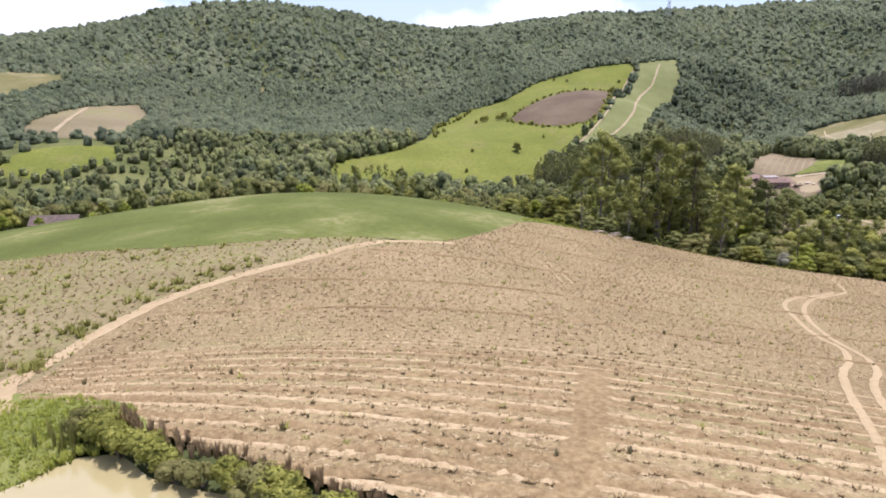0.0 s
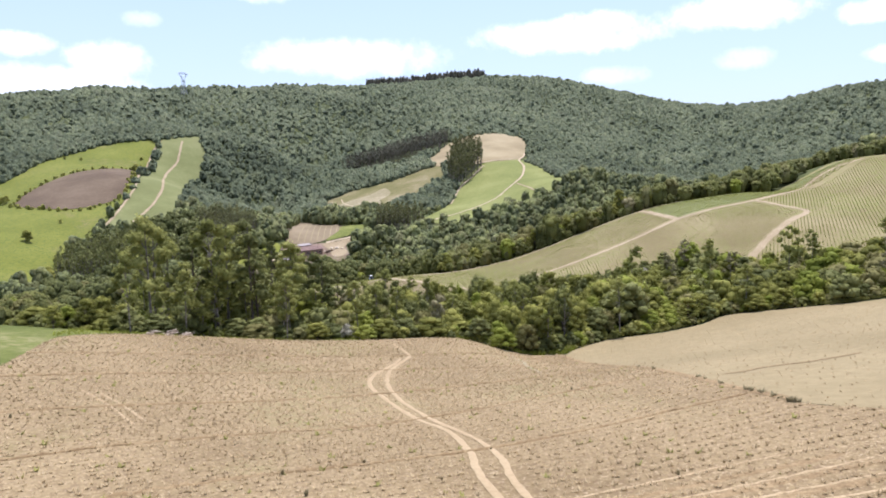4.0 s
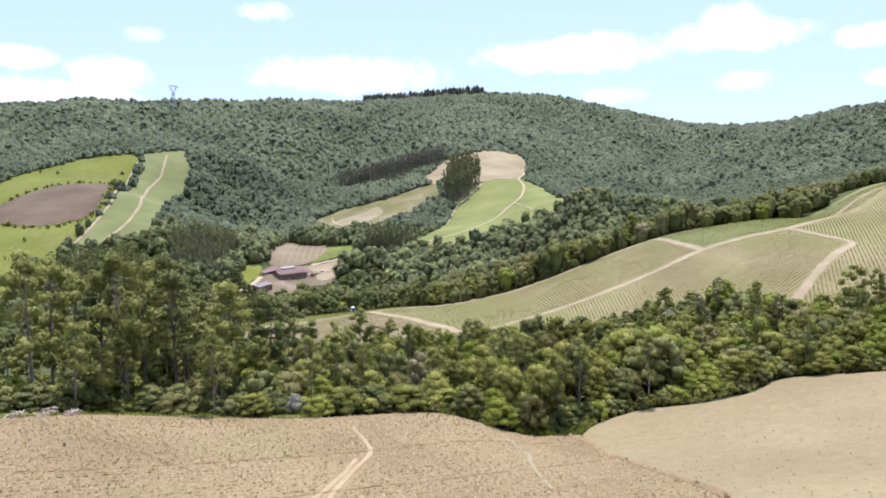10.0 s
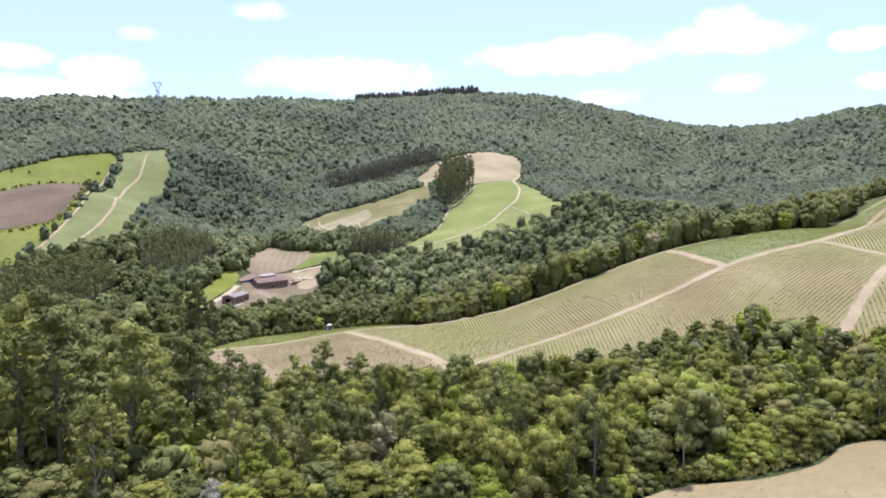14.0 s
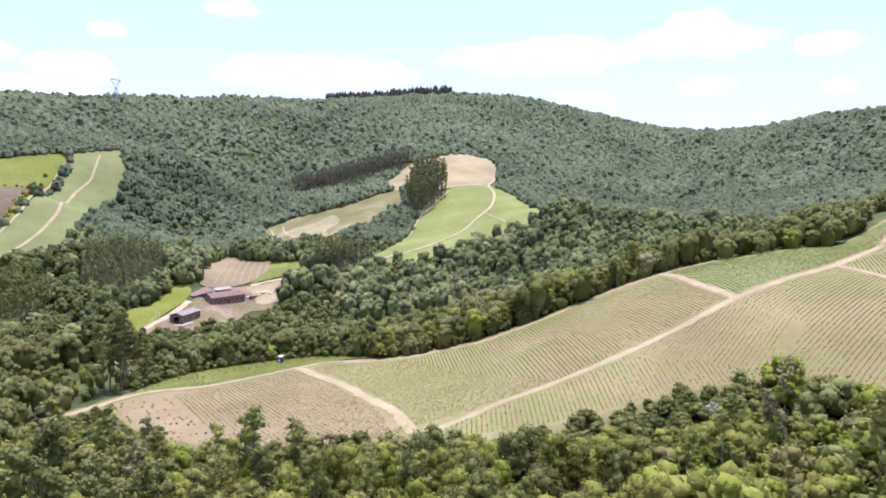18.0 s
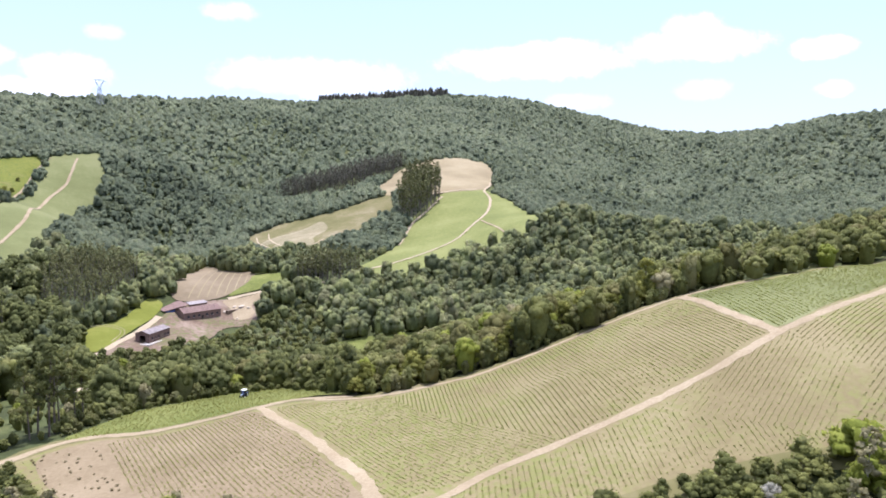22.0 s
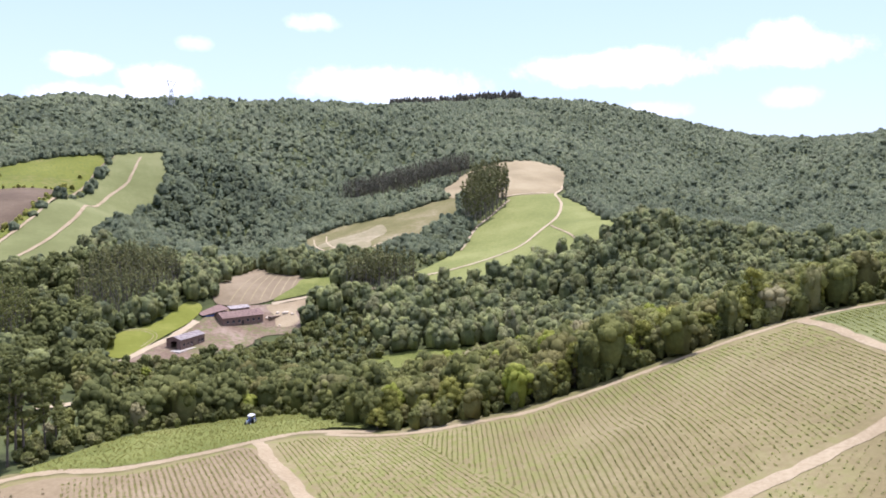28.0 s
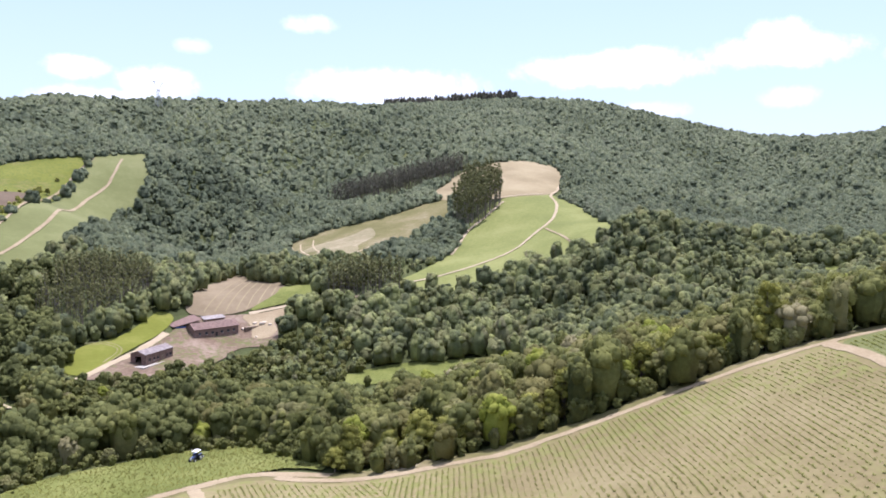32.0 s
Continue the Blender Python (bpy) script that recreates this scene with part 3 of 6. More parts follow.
PASTURE_HILL = [(-90, 540), (-90, 608), (-44, 660), (-17, 735), (-14, 850), (18, 940), (77, 947), (119, 998), (205, 1050), (262, 1053), (272, 1035), (230, 935), (184, 812), (133, 708), (122, 675), (90, 635), (71, 575), (20, 545), (-43, 560)]
PLOUGHED_FIELD = [(76, 820), (94, 869), (137, 907), (167, 919), (212, 925), (182, 825), (156, 772), (116, 760), (90, 785)]
MOWN_FIELD = [(396, 800), (427, 864), (445, 866), (470, 860), (494, 839), (526, 822), (561, 822), (585, 815), (570, 785), (540, 748), (497, 738), (444, 708), (396, 681), (380, 696), (388, 755)]
GREEN_FIELD = [(393, 604), (435, 630), (493, 675), (533, 712), (600, 752), (640, 762), (669, 750), (659, 693), (605, 613), (566, 550), (525, 548), (500, 563), (455, 568), (431, 568), (408, 584)]
CLEARING = [(590, 860), (675, 918), (733, 935), (783, 924), (805, 890), (760, 825), (703, 774), (662, 749), (624, 757), (588, 775), (578, 817)]
TAN_FIELD = [(270, 620), (277, 647), (302, 688), (331, 722), (331, 684), (341, 663), (340, 648), (327, 633), (310, 622), (297, 618)]
GREEN_PATCH = [(340, 648), (360, 633), (356, 617), (337, 614), (315, 617), (306, 619), (327, 633)]
FARMYARD = [(204, 551), (219, 566), (233, 576), (248, 593), (260, 607), (270, 616), (300, 616), (316, 606), (313, 590), (305, 574), (288, 580), (271, 563), (247, 540), (235, 545), (215, 545)]
MEADOW = [(197, 566), (202, 580), (209, 591), (229, 600), (246, 619), (255, 626), (260, 617), (248, 599), (232, 583), (217, 567), (206, 555), (199, 557)]
VALLEY_PLOT = [(314, 514), (344, 513), (369, 501), (394, 487), (386, 474), (360, 480), (335, 488), (313, 500)]
BANK = [(150, 363), (156, 369), (164, 375), (176, 385), (197, 391), (215, 395), (232, 385), (231, 338), (224, 346), (206, 347.5), (189, 346), (170, 350)]
WEST_FALLOW = [(-344, 579), (-367, 687), (-361, 766), (-334, 802), (-290, 720), (-268, 648), (-263, 582), (-302, 561)]
WEST_MEADOW = [(-296, 470), (-300, 520), (-255, 548), (-238, 512), (-255, 476)]
WEST_TAN = [(-560, 800), (-545, 860), (-496, 892), (-455, 900), (-450, 830), (-432, 714), (-470, 690), (-540, 720)]
EAST_PLOT = [(604, 434), (633, 420), (609, 402), (585, 417)]
MEADOW_EDGE = [(18, 168), (33, 181), (54, 193), (72, 185), (90, 174.5), (90, 180), (72, 190), (52, 201), (28, 192), (24, 184)]

drape("stubble_field", HOME_FIELD, 3.0, 0.0, STUBBLE, "harvested field of pale soil and trampled straw", "field")
drape("weedy_stubble", WEST_STUBBLE, 3.0, 0.004, STUBBLE_GREEN, "stubble field with scattered green weeds", "field")
drape("dry_field", DRY_HILL, 5.0, 0.02, DRY_FIELD, "bare sandy-coloured dry field", "field")
drape("green_crop_field", GREEN_DOME, 4.0, 0.03, CLOVER, "domed field of low green crop", "field")
drape("cane_field", CANE_FIELD, 4.0, 0.0, CANE_SOIL, "field of young cane rows on pale soil", "field")
drape("strip_field", STRIP, 10.0, 0.6, STRIP_CROP, "steep strip of pale green crop between woods", "field")
drape("pasture", PASTURE_HILL, 10.0, 0.3, PASTURE, "bright green hillside pasture", "pasture")
drape("ploughed_field", PLOUGHED_FIELD, 10.0, 0.8, PLOUGHED, "dark brown ploughed field in the pasture", "field")
drape("mown_field", MOWN_FIELD, 10.0, 0.4, MOWN, "mown field drying to tan and olive", "field")
drape("young_crop_field", GREEN_FIELD, 8.0, 0.4, GREEN_MID, "light green crop field on a hill shoulder", "field")
drape("hilltop_clearing", CLEARING, 10.0, 0.5, TAN, "bare tan clearing on the hilltop", "field")
drape("tan_plot", TAN_FIELD, 6.0, 0.3, PLOT_SOIL, "bare tan plot above the farmyard", "field")
drape("green_plot", GREEN_PATCH, 6.0, 0.35, BANK_GRASS, "small green plot beside the farm lane", "field")
drape("farmyard", FARMYARD, 4.0, 0.1, YARD, "reddish bare earth of the farmyard", "yard")
drape("farm_meadow", MEADOW, 4.0, 0.2, MEADOW_GRASS, "bright green meadow by the shed", "meadow")
drape("valley_plot", VALLEY_PLOT, 6.0, 0.2, BANK_GRASS, "narrow green plot among the valley trees", "field")
drape("grass_bank", BANK, 4.0, 0.1, BANK_GRASS, "lush green bank above the dirt road", "bank")
drape("fallow_field", WEST_FALLOW, 10.0, 0.5, FALLOW, "fallow brown field on the far slope", "field")
drape("far_meadow", WEST_MEADOW, 10.0, 0.5, PASTURE, "small green meadow among scrub", "meadow")
drape("far_tan_field", WEST_TAN, 10.0, 0.6, MOWN, "dry tan field below the wooded ridge", "field")
drape("far_plot", EAST_PLOT, 8.0, 0.5, BANK_GRASS, "small green plot in the woods", "field")
drape("grass_verge", MEADOW_EDGE, 2.0, 0.06, BANK_GRASS, "strip of green grass along the wood edge", "verge")

WEST_SCRUB = [(-380, 420), (-360, 560), (-250, 600), (-170, 560), (-150, 470), (-250, 430)]
HILL_GAP = [(-257, 1018), (-252, 1028), (-244, 1006), (-247, 985), (-236, 955), (-238, 930), (-224, 892), (-229, 888), (-243, 930), (-242, 955), (-253, 985)]
drape("scrub_grass", WEST_SCRUB, 10.0, 0.25, SCRUB_GRASS, "rough olive grass between scattered scrub trees", "pasture")
drape("hillside_gap", HILL_GAP, 10.0, 0.5, MOWN, "pale grassy gap in the hillside forest", "clearing")
CANE_TOP = [(290, 223.5), (304, 243), (322, 267), (350, 250), (389, 244), (430, 236), (462, 222), (430, 229), (385, 222), (344, 219), (317, 221)]
drape("cane_brown_block", [(141, 350), (155, 353.5), (170, 341), (186, 338.5), (199, 339), (193, 300), (185, 262), (178, 246), (168, 250), (154, 270), (144, 294), (139, 323)], 4.0, 0.05, CANE_BROWN, "browner soil under the western cane rows", "field")
drape("cane_hilltop", CANE_TOP, 4.0, 0.06, STRIP_CROP, "dense green crop on the hilltop", "field")

# ---- roads and wheel tracks ----
ribbon("field_road", [(-30, 45), (-34, 51), (-36.5, 58), (-37, 65), (-37, 73), (-34, 84), (-29, 92), (-22, 101), (-15, 112), (-10, 118), (-5, 120.5), (2, 123)], 2.1, 0.1, TRACK_SOIL, "pale dirt road curving over the field", "road")
ribbon("wheel_track", [(20, 20), (24, 33), (28, 42), (34, 56), (39, 65), (43, 71), (49, 83), (51, 92), (55, 106), (59, 118), (65, 127), (76, 138), (83, 146)], 0.75, 0.1, TRACK_SOIL, "pale wheel track worn in the stubble", "track", 1.5)
ribbon("wheel_track", [(23, 20), (27, 33), (30.5, 42), (36.5, 56), (43.5, 67), (48.5, 78), (53, 93), (57.5, 107), (63, 119), (71, 131), (80, 141), (88, 150), (92, 163)], 0.75, 0.1, TRACK_SOIL, "pale wheel track worn in the stubble", "track", 1.5)
ribbon("faint_track", [(12, 53), (10.5, 46), (8.5, 39), (7, 33), (5, 24)], 2.4, 0.09, RIDGE_SOIL, "flattened bare strip across the stubble rows", "track", 1.5)
ribbon("faint_track", [(16, 121), (17.5, 112), (18, 101)], 0.35, 0.06, TRACK_SOIL, "faint wheel track in the stubble", "track", 1.5)
ribbon("faint_track", [(17.6, 120), (19, 112), (19.6, 103)], 0.3, 0.06, TRACK_SOIL, "faint wheel track in the stubble", "track", 1.5)
ribbon("field_margin", [(137, 148), (118, 110), (104, 91), (88, 70), (80, 57)], 1.6, 0.12, RIDGE_SOIL, "weedy furrow between two fields", "margin", 2.0)
ribbon("cane_road", [(176, 236), (186, 238), (193, 238.5), (208, 240), (225, 236), (242, 231), (260, 226), (287, 221), (317, 218), (344, 216), (385, 219), (430, 226), (460, 215)], 2.7, 0.13, DIRT, "dirt road through the cane rows", "road")
ribbon("cane_road", [(321, 270), (311, 255), (302, 243), (287, 221)], 3.0, 0.16, DIRT, "dirt road branching up to the field edge", "road")
ribbon("cane_road", [(202, 343), (199, 325), (196, 300), (192, 280), (188, 262), (178, 240)], 3.2, 0.13, DIRT, "wide dirt break between cane blocks", "road")
ribbon("cane_road", [(252, 166), (262, 168), (282, 173), (310, 179), (332, 183), (338, 198), (344, 216)], 3.0, 0.13, DIRT, "dirt road climbing the cane hill", "road")
ribbon("cane_road", [(278, 198), (262, 194), (250, 191)], 3.2, 0.13, CANE_SOIL, "bare break in the cane rows", "road")
ribbon("farm_road", [(118, 352), (135, 356), (148, 360), (158, 357), (168, 348), (178, 345), (190, 344), (202, 345), (214, 346), (222, 340), (229, 331)], 3.4, 0.16, DIRT, "pale dirt road below the green bank", "road")
VERGE = [(118, 352), (135, 356), (148, 360), (158, 357), (168, 348), (178, 345), (190, 344), (202, 345), (214, 344), (221, 338), (226, 330), (238, 321), (249, 316), (259, 309), (270, 304), (284, 297), (295, 291), (308, 283), (322, 272.5), (345, 258)]
ribbon("road_verge", VERGE, 9.0, 0.02, MOWN, "rough dry grass along the dirt road", "verge", 2.5)
ribbon("field_verge", [(134, 330), (136, 318), (142, 291), (152, 267), (166, 247), (180, 230), (194, 219), (208, 211.5), (222, 204.5), (245, 188), (248, 166), (262, 148), (285, 115)], 8.0, 0.02, MOWN, "rough dry grass between cane and wood", "verge", 2.5)
ribbon("edge_road", [(219, 339), (224, 331.5), (230, 325), (238, 319.5), (249, 314.5), (259, 307), (270, 302), (284, 295), (295, 289), (308, 281), (322, 270.5), (345, 256)], 2.6, 0.16, DIRT, "pale sandy edge track beside the wood", "road")
ribbon("strip_road", [(303, 1035), (290, 1007), (281, 988), (269, 972), (256, 952), (241, 912), (215, 818), (199, 779), (183, 747), (157, 707)], 2.6, 1.0, DIRT, "worn dirt track down the strip field", "road", 8.0)
ribbon("strip_road", [(276, 1041), (257, 1011), (241, 975), (220, 920), (190, 823), (174, 785), (143, 721), (128, 695)], 2.4, 1.1, DIRT, "pale track along the strip field edge", "road", 8.0)
ribbon("hill_road", [(805, 880), (755, 825), (700, 772), (666, 745), (637, 704), (593, 661), (550, 635), (509, 613), (465, 610), (404, 604)], 2.6, 0.9, PALE_DIRT, "pale winding track over the green field", "road", 6.0)
ribbon("hill_road", [(660, 752), (624, 760), (600, 768)], 3.0, 0.9, PALE_DIRT, "pale track below the clearing", "road", 6.0)
ribbon("hill_road", [(606, 748), (564, 722), (536, 708), (509, 686), (490, 668)], 3.0, 0.9, PALE_DIRT, "pale track along the grove", "road", 6.0)
for line, wide in (([(424, 848), (402, 786), (386, 722), (390, 690), (406, 683), (432, 696)], 1.6), ([(432, 846), (416, 804), (399, 739), (404, 711), (416, 705), (438, 716)], 1.4), ([(444, 842), (430, 810), (412, 752), (415, 729), (428, 724), (450, 736)], 1.4)):
    ribbon("mower_line", line, wide, 0.75, PALE_DIRT, "pale curved line left by the mower", "track", 6.0)
drape("mown_bare_patch", rounded([(408, 790), (430, 812), (462, 800), (486, 806), (474, 770), (448, 752), (436, 730), (414, 722), (402, 745), (416, 768)], 8.0), 10.0, 0.65, MOWN_PALE, "sun-bleached bare patch in the mown field", "field")
ribbon("hill_road", [(566, 640), (545, 597), (529, 568)], 1.8, 0.9, DIRT, "faint track branching over the green field", "road", 6.0)
ribbon("farm_lane", [(368, 592), (352, 600), (334, 607), (318, 613), (304, 615)], 3.0, 0.5, PALE_DIRT, "pale farm lane to the sheds", "road", 4.0)
ribbon("farm_lane", [(196, 546), (205, 552), (219, 566), (229, 574), (240, 586), (252, 600)], 4.0, 0.4, PALE_DIRT, "pale concrete-coloured path past the shed", "road", 4.0)
drape("sand_yard", [(300, 614), (316, 611), (328, 607), (324, 600), (314, 598), (312, 588), (305, 584), (298, 590), (301, 602)], 3.0, 0.3, DIRT, "pale trampled sand beside the farmhouse", "yard")
ribbon("meadow_track", [(211.5, 592), (219, 591), (224, 584), (222, 577), (215, 568)], 0.5, 0.3, MOWN_PALE, "faint wheel track over the meadow", "track", 2.0)
ribbon("meadow_track", [(210, 594), (220, 593), (226, 585), (224, 576), (217, 567)], 0.5, 0.3, MOWN_PALE, "faint wheel track over the meadow", "track", 2.0)
# furrows drawn along the tan plot
for k in range(8):
    line = [(273 + 6.5 * k + 59 * u, 612 + 98 * u) for u in np.linspace(0, 1.2, 40)]
    line = [p for p in line if bool(inside(TAN_FIELD, np.array([p[0]]), np.array([p[1]]))[0])]
    if len(line) > 4:
        ribbon("plot_furrow", line[::3], 0.7, 0.42, TAN, "shallow furrow along the bare plot", "furrow", 6.0)
ribbon("fallow_track", [(-310, 568), (-332, 638), (-366, 747)], 4.0, 1.0, DIRT, "pale track across the fallow field", "road", 8.0)
ribbon("dirt_clearing", [(160, 474), (172, 476), (184, 480), (194, 485)], 8.0, 0.4, PALE_DIRT, "patch of pale bare earth among the trees", "clearing", 4.0)
ribbon("dirt_clearing", [(154, 520), (164, 519), (173, 522)], 7.0, 0.4, PALE_DIRT, "patch of pale bare earth among the trees", "clearing", 4.0)
ribbon("dark_furrow", [(49, 172), (51, 163), (55, 155), (58, 146)], 0.6, 0.12, RIDGE_SOIL, "dark washed-out furrow in the stubble", "furrow", 1.5)
ribbon("dark_furrow", [(100, 79), (102.8, 77.1), (108, 76), (113, 71.6), (122, 68)], 0.7, 0.14, RIDGE_SOIL, "dark washed-out furrow in the bare field", "furrow", 1.5)
ribbon("grassy_rill", [(120, 152), (116, 142), (111, 136), (104, 126), (100, 120)], 0.7, 0.1, MOWN_PALE, "grassy rill running down to the creek", "rill", 1.5)


# ---- trees ----
def leaves(rng, centre, spread, count, size, shell=0.8, loose=0.3):
    """Leaf sprays: small bent quads over an egg-shaped clump, turned outward so that they shade as one soft mass."""
    way = rng.normal(size=(count, 3))
    way /= np.linalg.norm(way, axis=1)[:, None]
    way[:, 2] = np.where(way[:, 2] < -0.35, -way[:, 2] * 0.6, way[:, 2])
    far = rng.uniform(shell, 1.16, count)
    mid = np.asarray(centre) + way * far[:, None] * np.asarray(spread)
    normal = way + rng.normal(0, loose, (count, 3)) + (0, 0, 0.25)
    normal /= np.linalg.norm(normal, axis=1)[:, None]
    a = np.cross(normal, rng.normal(size=(count, 3)))
    a /= np.linalg.norm(a, axis=1)[:, None] + 1e-9
    b = np.cross(normal, a)
    s = size * rng.uniform(0.6, 1.35, (count, 1))
    a, b = a * s, b * s * rng.uniform(0.5, 0.9, (count, 1))
    quad = np.stack([mid - a * 0.9 - b * 0.4, mid - a * 0.1 - b, mid + a - b * 0.15, mid + a * 0.05 + b], 1)
    quad[:, 1:3] += normal[:, None] * s[:, None] * rng.uniform(-0.3, 0.3, (count, 1, 1))
    corner = np.arange(count)[:, None] * 4
    lie = way * 0.5 + normal * 0.6
    lie /= np.linalg.norm(lie, axis=1)[:, None]
    return quad.reshape(-1, 3), np.concatenate([corner + (0, 1, 2), corner + (0, 2, 3)]), np.repeat(lie, 4, 0)


def ball(fine):
    """A unit ball of triangles."""
    bm = bmesh.new()
    if fine:
        bmesh.ops.create_icosphere(bm, subdivisions=fine, radius=1.0)
    else:
        bmesh.ops.create_uvsphere(bm, u_segments=5, v_segments=4, radius=1.0)
        bmesh.ops.triangulate(bm, faces=bm.faces[:])
    v, f = np.array([tuple(p.co) for p in bm.verts]), np.array([[p.index for p in q.verts] for q in bm.faces])
    bm.free()
    return v, f


BALLS = {0: ball(0), 1: ball(1), 2: ball(2)}


def lump(rng, centre, spread, fine=1, rough=0.22, rise=0.0, skirt=False):
    """The lumpy inner mass of a leaf clump, open below, or hanging down to the ground like a skirt."""
    v, f = BALLS[fine]
    if skirt:
        flat = np.linalg.norm(v[:, :2], axis=1)[:, None] + 1e-6
        v = np.where(v[:, 2:] < -0.05, np.c_[v[:, :2] / flat * 0.8, v[:, 2] * 1.3], v)
    r = 1 + rng.uniform(-rough, rough, len(v))
    keep = BALLS[fine][0][f].mean(1)[:, 2] > -0.6
    n = v / np.asarray(spread) * np.mean(spread) + rng.normal(0, 0.12, v.shape) + (0, 0, rise)
    return np.asarray(centre) + v * r[:, None] * np.asarray(spread), f[keep], n / np.linalg.norm(n, axis=1)[:, None]


def tube(line, radii, sides=6):
    """A tapered limb along a line of places."""
    line = np.asarray(line, float)
    ring = np.linspace(0, 2 * np.pi, sides, endpoint=False)
    along = np.gradient(line, axis=0)
    along /= np.linalg.norm(along, axis=1)[:, None] + 1e-9
    a = np.cross(along, (0.31, 0.95, 0.05))
    a /= np.linalg.norm(a, axis=1)[:, None] + 1e-9
    b = np.cross(along, a)
    r = np.asarray(radii, float)[:, None, None]
    v = line[:, None] + r * (a[:, None] * np.cos(ring)[None, :, None] + b[:, None] * np.sin(ring)[None, :, None])
    i = np.arange(len(line) - 1)[:, None] * sides
    j, k = np.arange(sides)[None], (np.arange(sides)[None] + 1) % sides
    f = np.stack([i + j, i + k, i + sides + k, i + sides + j], -1).reshape(-1, 4)
    return v.reshape(-1, 3), f


def joined(pieces):
    """Several meshes' data as one, with their normals where they have them."""
    verts, faces, lie, base = [], [], [], 0
    for v, f, *n in pieces:
        verts.append(v)
        faces.append(f + base)
        lie += n
        base += len(v)
    both = np.concatenate(verts), np.concatenate(faces)
    return both + (np.concatenate(lie),) if lie else both


def broadleaf(seed, tall, wide, clumps, per, size, fine=1):
    """Rounded broadleaf: short forked trunk, crown of leaf clumps. Returns trunk and crown meshes' data."""
    rng = np.random.default_rng(seed)
    fork = tall * rng.uniform(0.2, 0.3)
    lean = rng.normal(0, 0.25, 2)
    limbs = [tube([(0, 0, -0.6), (0, 0, 0.2), (lean[0] * 0.4, lean[1] * 0.4, fork * 0.6), (lean[0], lean[1], fork)], [0.3, 0.24, 0.19, 0.16])]
    crown = []
    for k in range(clumps):
        ang = k * 2.4 + rng.uniform(-0.4, 0.4)
        ring = math.sqrt((k + 0.5) / clumps)
        high = fork + (tall - fork) * (1.0 - 0.78 * ring ** 1.7) * rng.uniform(0.82, 1.0) - wide * 0.16
        c = np.array([lean[0] + math.cos(ang) * ring * wide * 0.36, lean[1] + math.sin(ang) * ring * wide * 0.36, high])
        r = wide * rng.uniform(0.62, 0.95) / math.sqrt(clumps)
        egg = (r * rng.uniform(0.92, 1.2), r * rng.uniform(0.92, 1.2), r * rng.uniform(0.68, 0.92))
        crown.append(lump(rng, c, [0.76 * q for q in egg], fine, 0.28))
        crown.append(leaves(rng, c, egg, per, size, 0.68, 0.65))
        if k % 2 == 0:
            limbs.append(tube([(lean[0], lean[1], fork), (c[0] * 0.5, c[1] * 0.5, (fork + c[2]) / 2), c], [0.13, 0.08, 0.03], 5))
    return joined(limbs), joined(crown)


def eucalyptus(seed, tall, wide, clumps, per, size, fine=1):
    """Tall slim tree: long bare stem, tufted sparse crown in its upper half."""
    rng = np.random.default_rng(seed)
    bend = rng.normal(0, 0.5, 2)
    stem = [(bend[0] * u * u, bend[1] * u * u, -0.6 + (tall * 0.97 + 0.6) * u) for u in np.linspace(0, 1, 7)]
    limbs = [tube(stem, np.linspace(0.26, 0.04, 7))]
    crown = []
    for k in range(clumps):
        u = 0.36 + 0.64 * (k + rng.uniform(0, 0.8)) / clumps
        ang = rng.uniform(0, 6.28)
        reach = wide * 0.5 * (1.15 - 0.75 * max(u - 0.5, 0) * 2) * rng.uniform(0.25, 1.0)
        s = np.array([bend[0] * u * u, bend[1] * u * u, tall * u])
        c = s + (math.cos(ang) * reach, math.sin(ang) * reach, reach * 0.35)
        r = wide * rng.uniform(0.13, 0.22)
        crown.append(lump(rng, c, (r * 0.66, r * 0.66, r * 0.6), fine, 0.22))
        crown.append(leaves(rng, c, (r, r, r * 0.9), per, size, 0.62, 0.4))
        limbs.append(tube([s - (0, 0, reach * 0.5), (s + c) / 2, c], [0.08, 0.05, 0.02], 4))
    return joined(limbs), joined(crown)


def shrub(seed, tall, wide, clumps, per, size):
    rng = np.random.default_rng(seed)
    limbs, crown = [], []
    for k in range(clumps):
        ang, ring = rng.uniform(0, 6.28), math.sqrt(rng.uniform(0, 1)) * wide * 0.36
        c = np.array([math.cos(ang) * ring, math.sin(ang) * ring, tall * rng.uniform(0.35, 0.75)])
        r = wide * rng.uniform(0.16, 0.28)
        high = tall * rng.uniform(0.2, 0.36)
        crown.append(lump(rng, c, (r * 0.82, r * 0.82, high * 0.82)))
        crown.append(leaves(rng, c, (r, r, high), per, size, 0.75))
        limbs.append(tube([(0, 0, -0.3), c * 0.6, c], [0.06, 0.04, 0.02], 4))
    return joined(limbs), joined(crown)


def tree_thing(name, built, leaf, bark, label, category, group):
    (tv, tf), (cv, cf, lie) = built
    root = tagged(new(name), label, category, group)
    mesh_object("trunk", tv, tf, bark, root, smooth=True)
    mesh_object("crown", cv, cf, leaf, root, normals=lie)
    return root


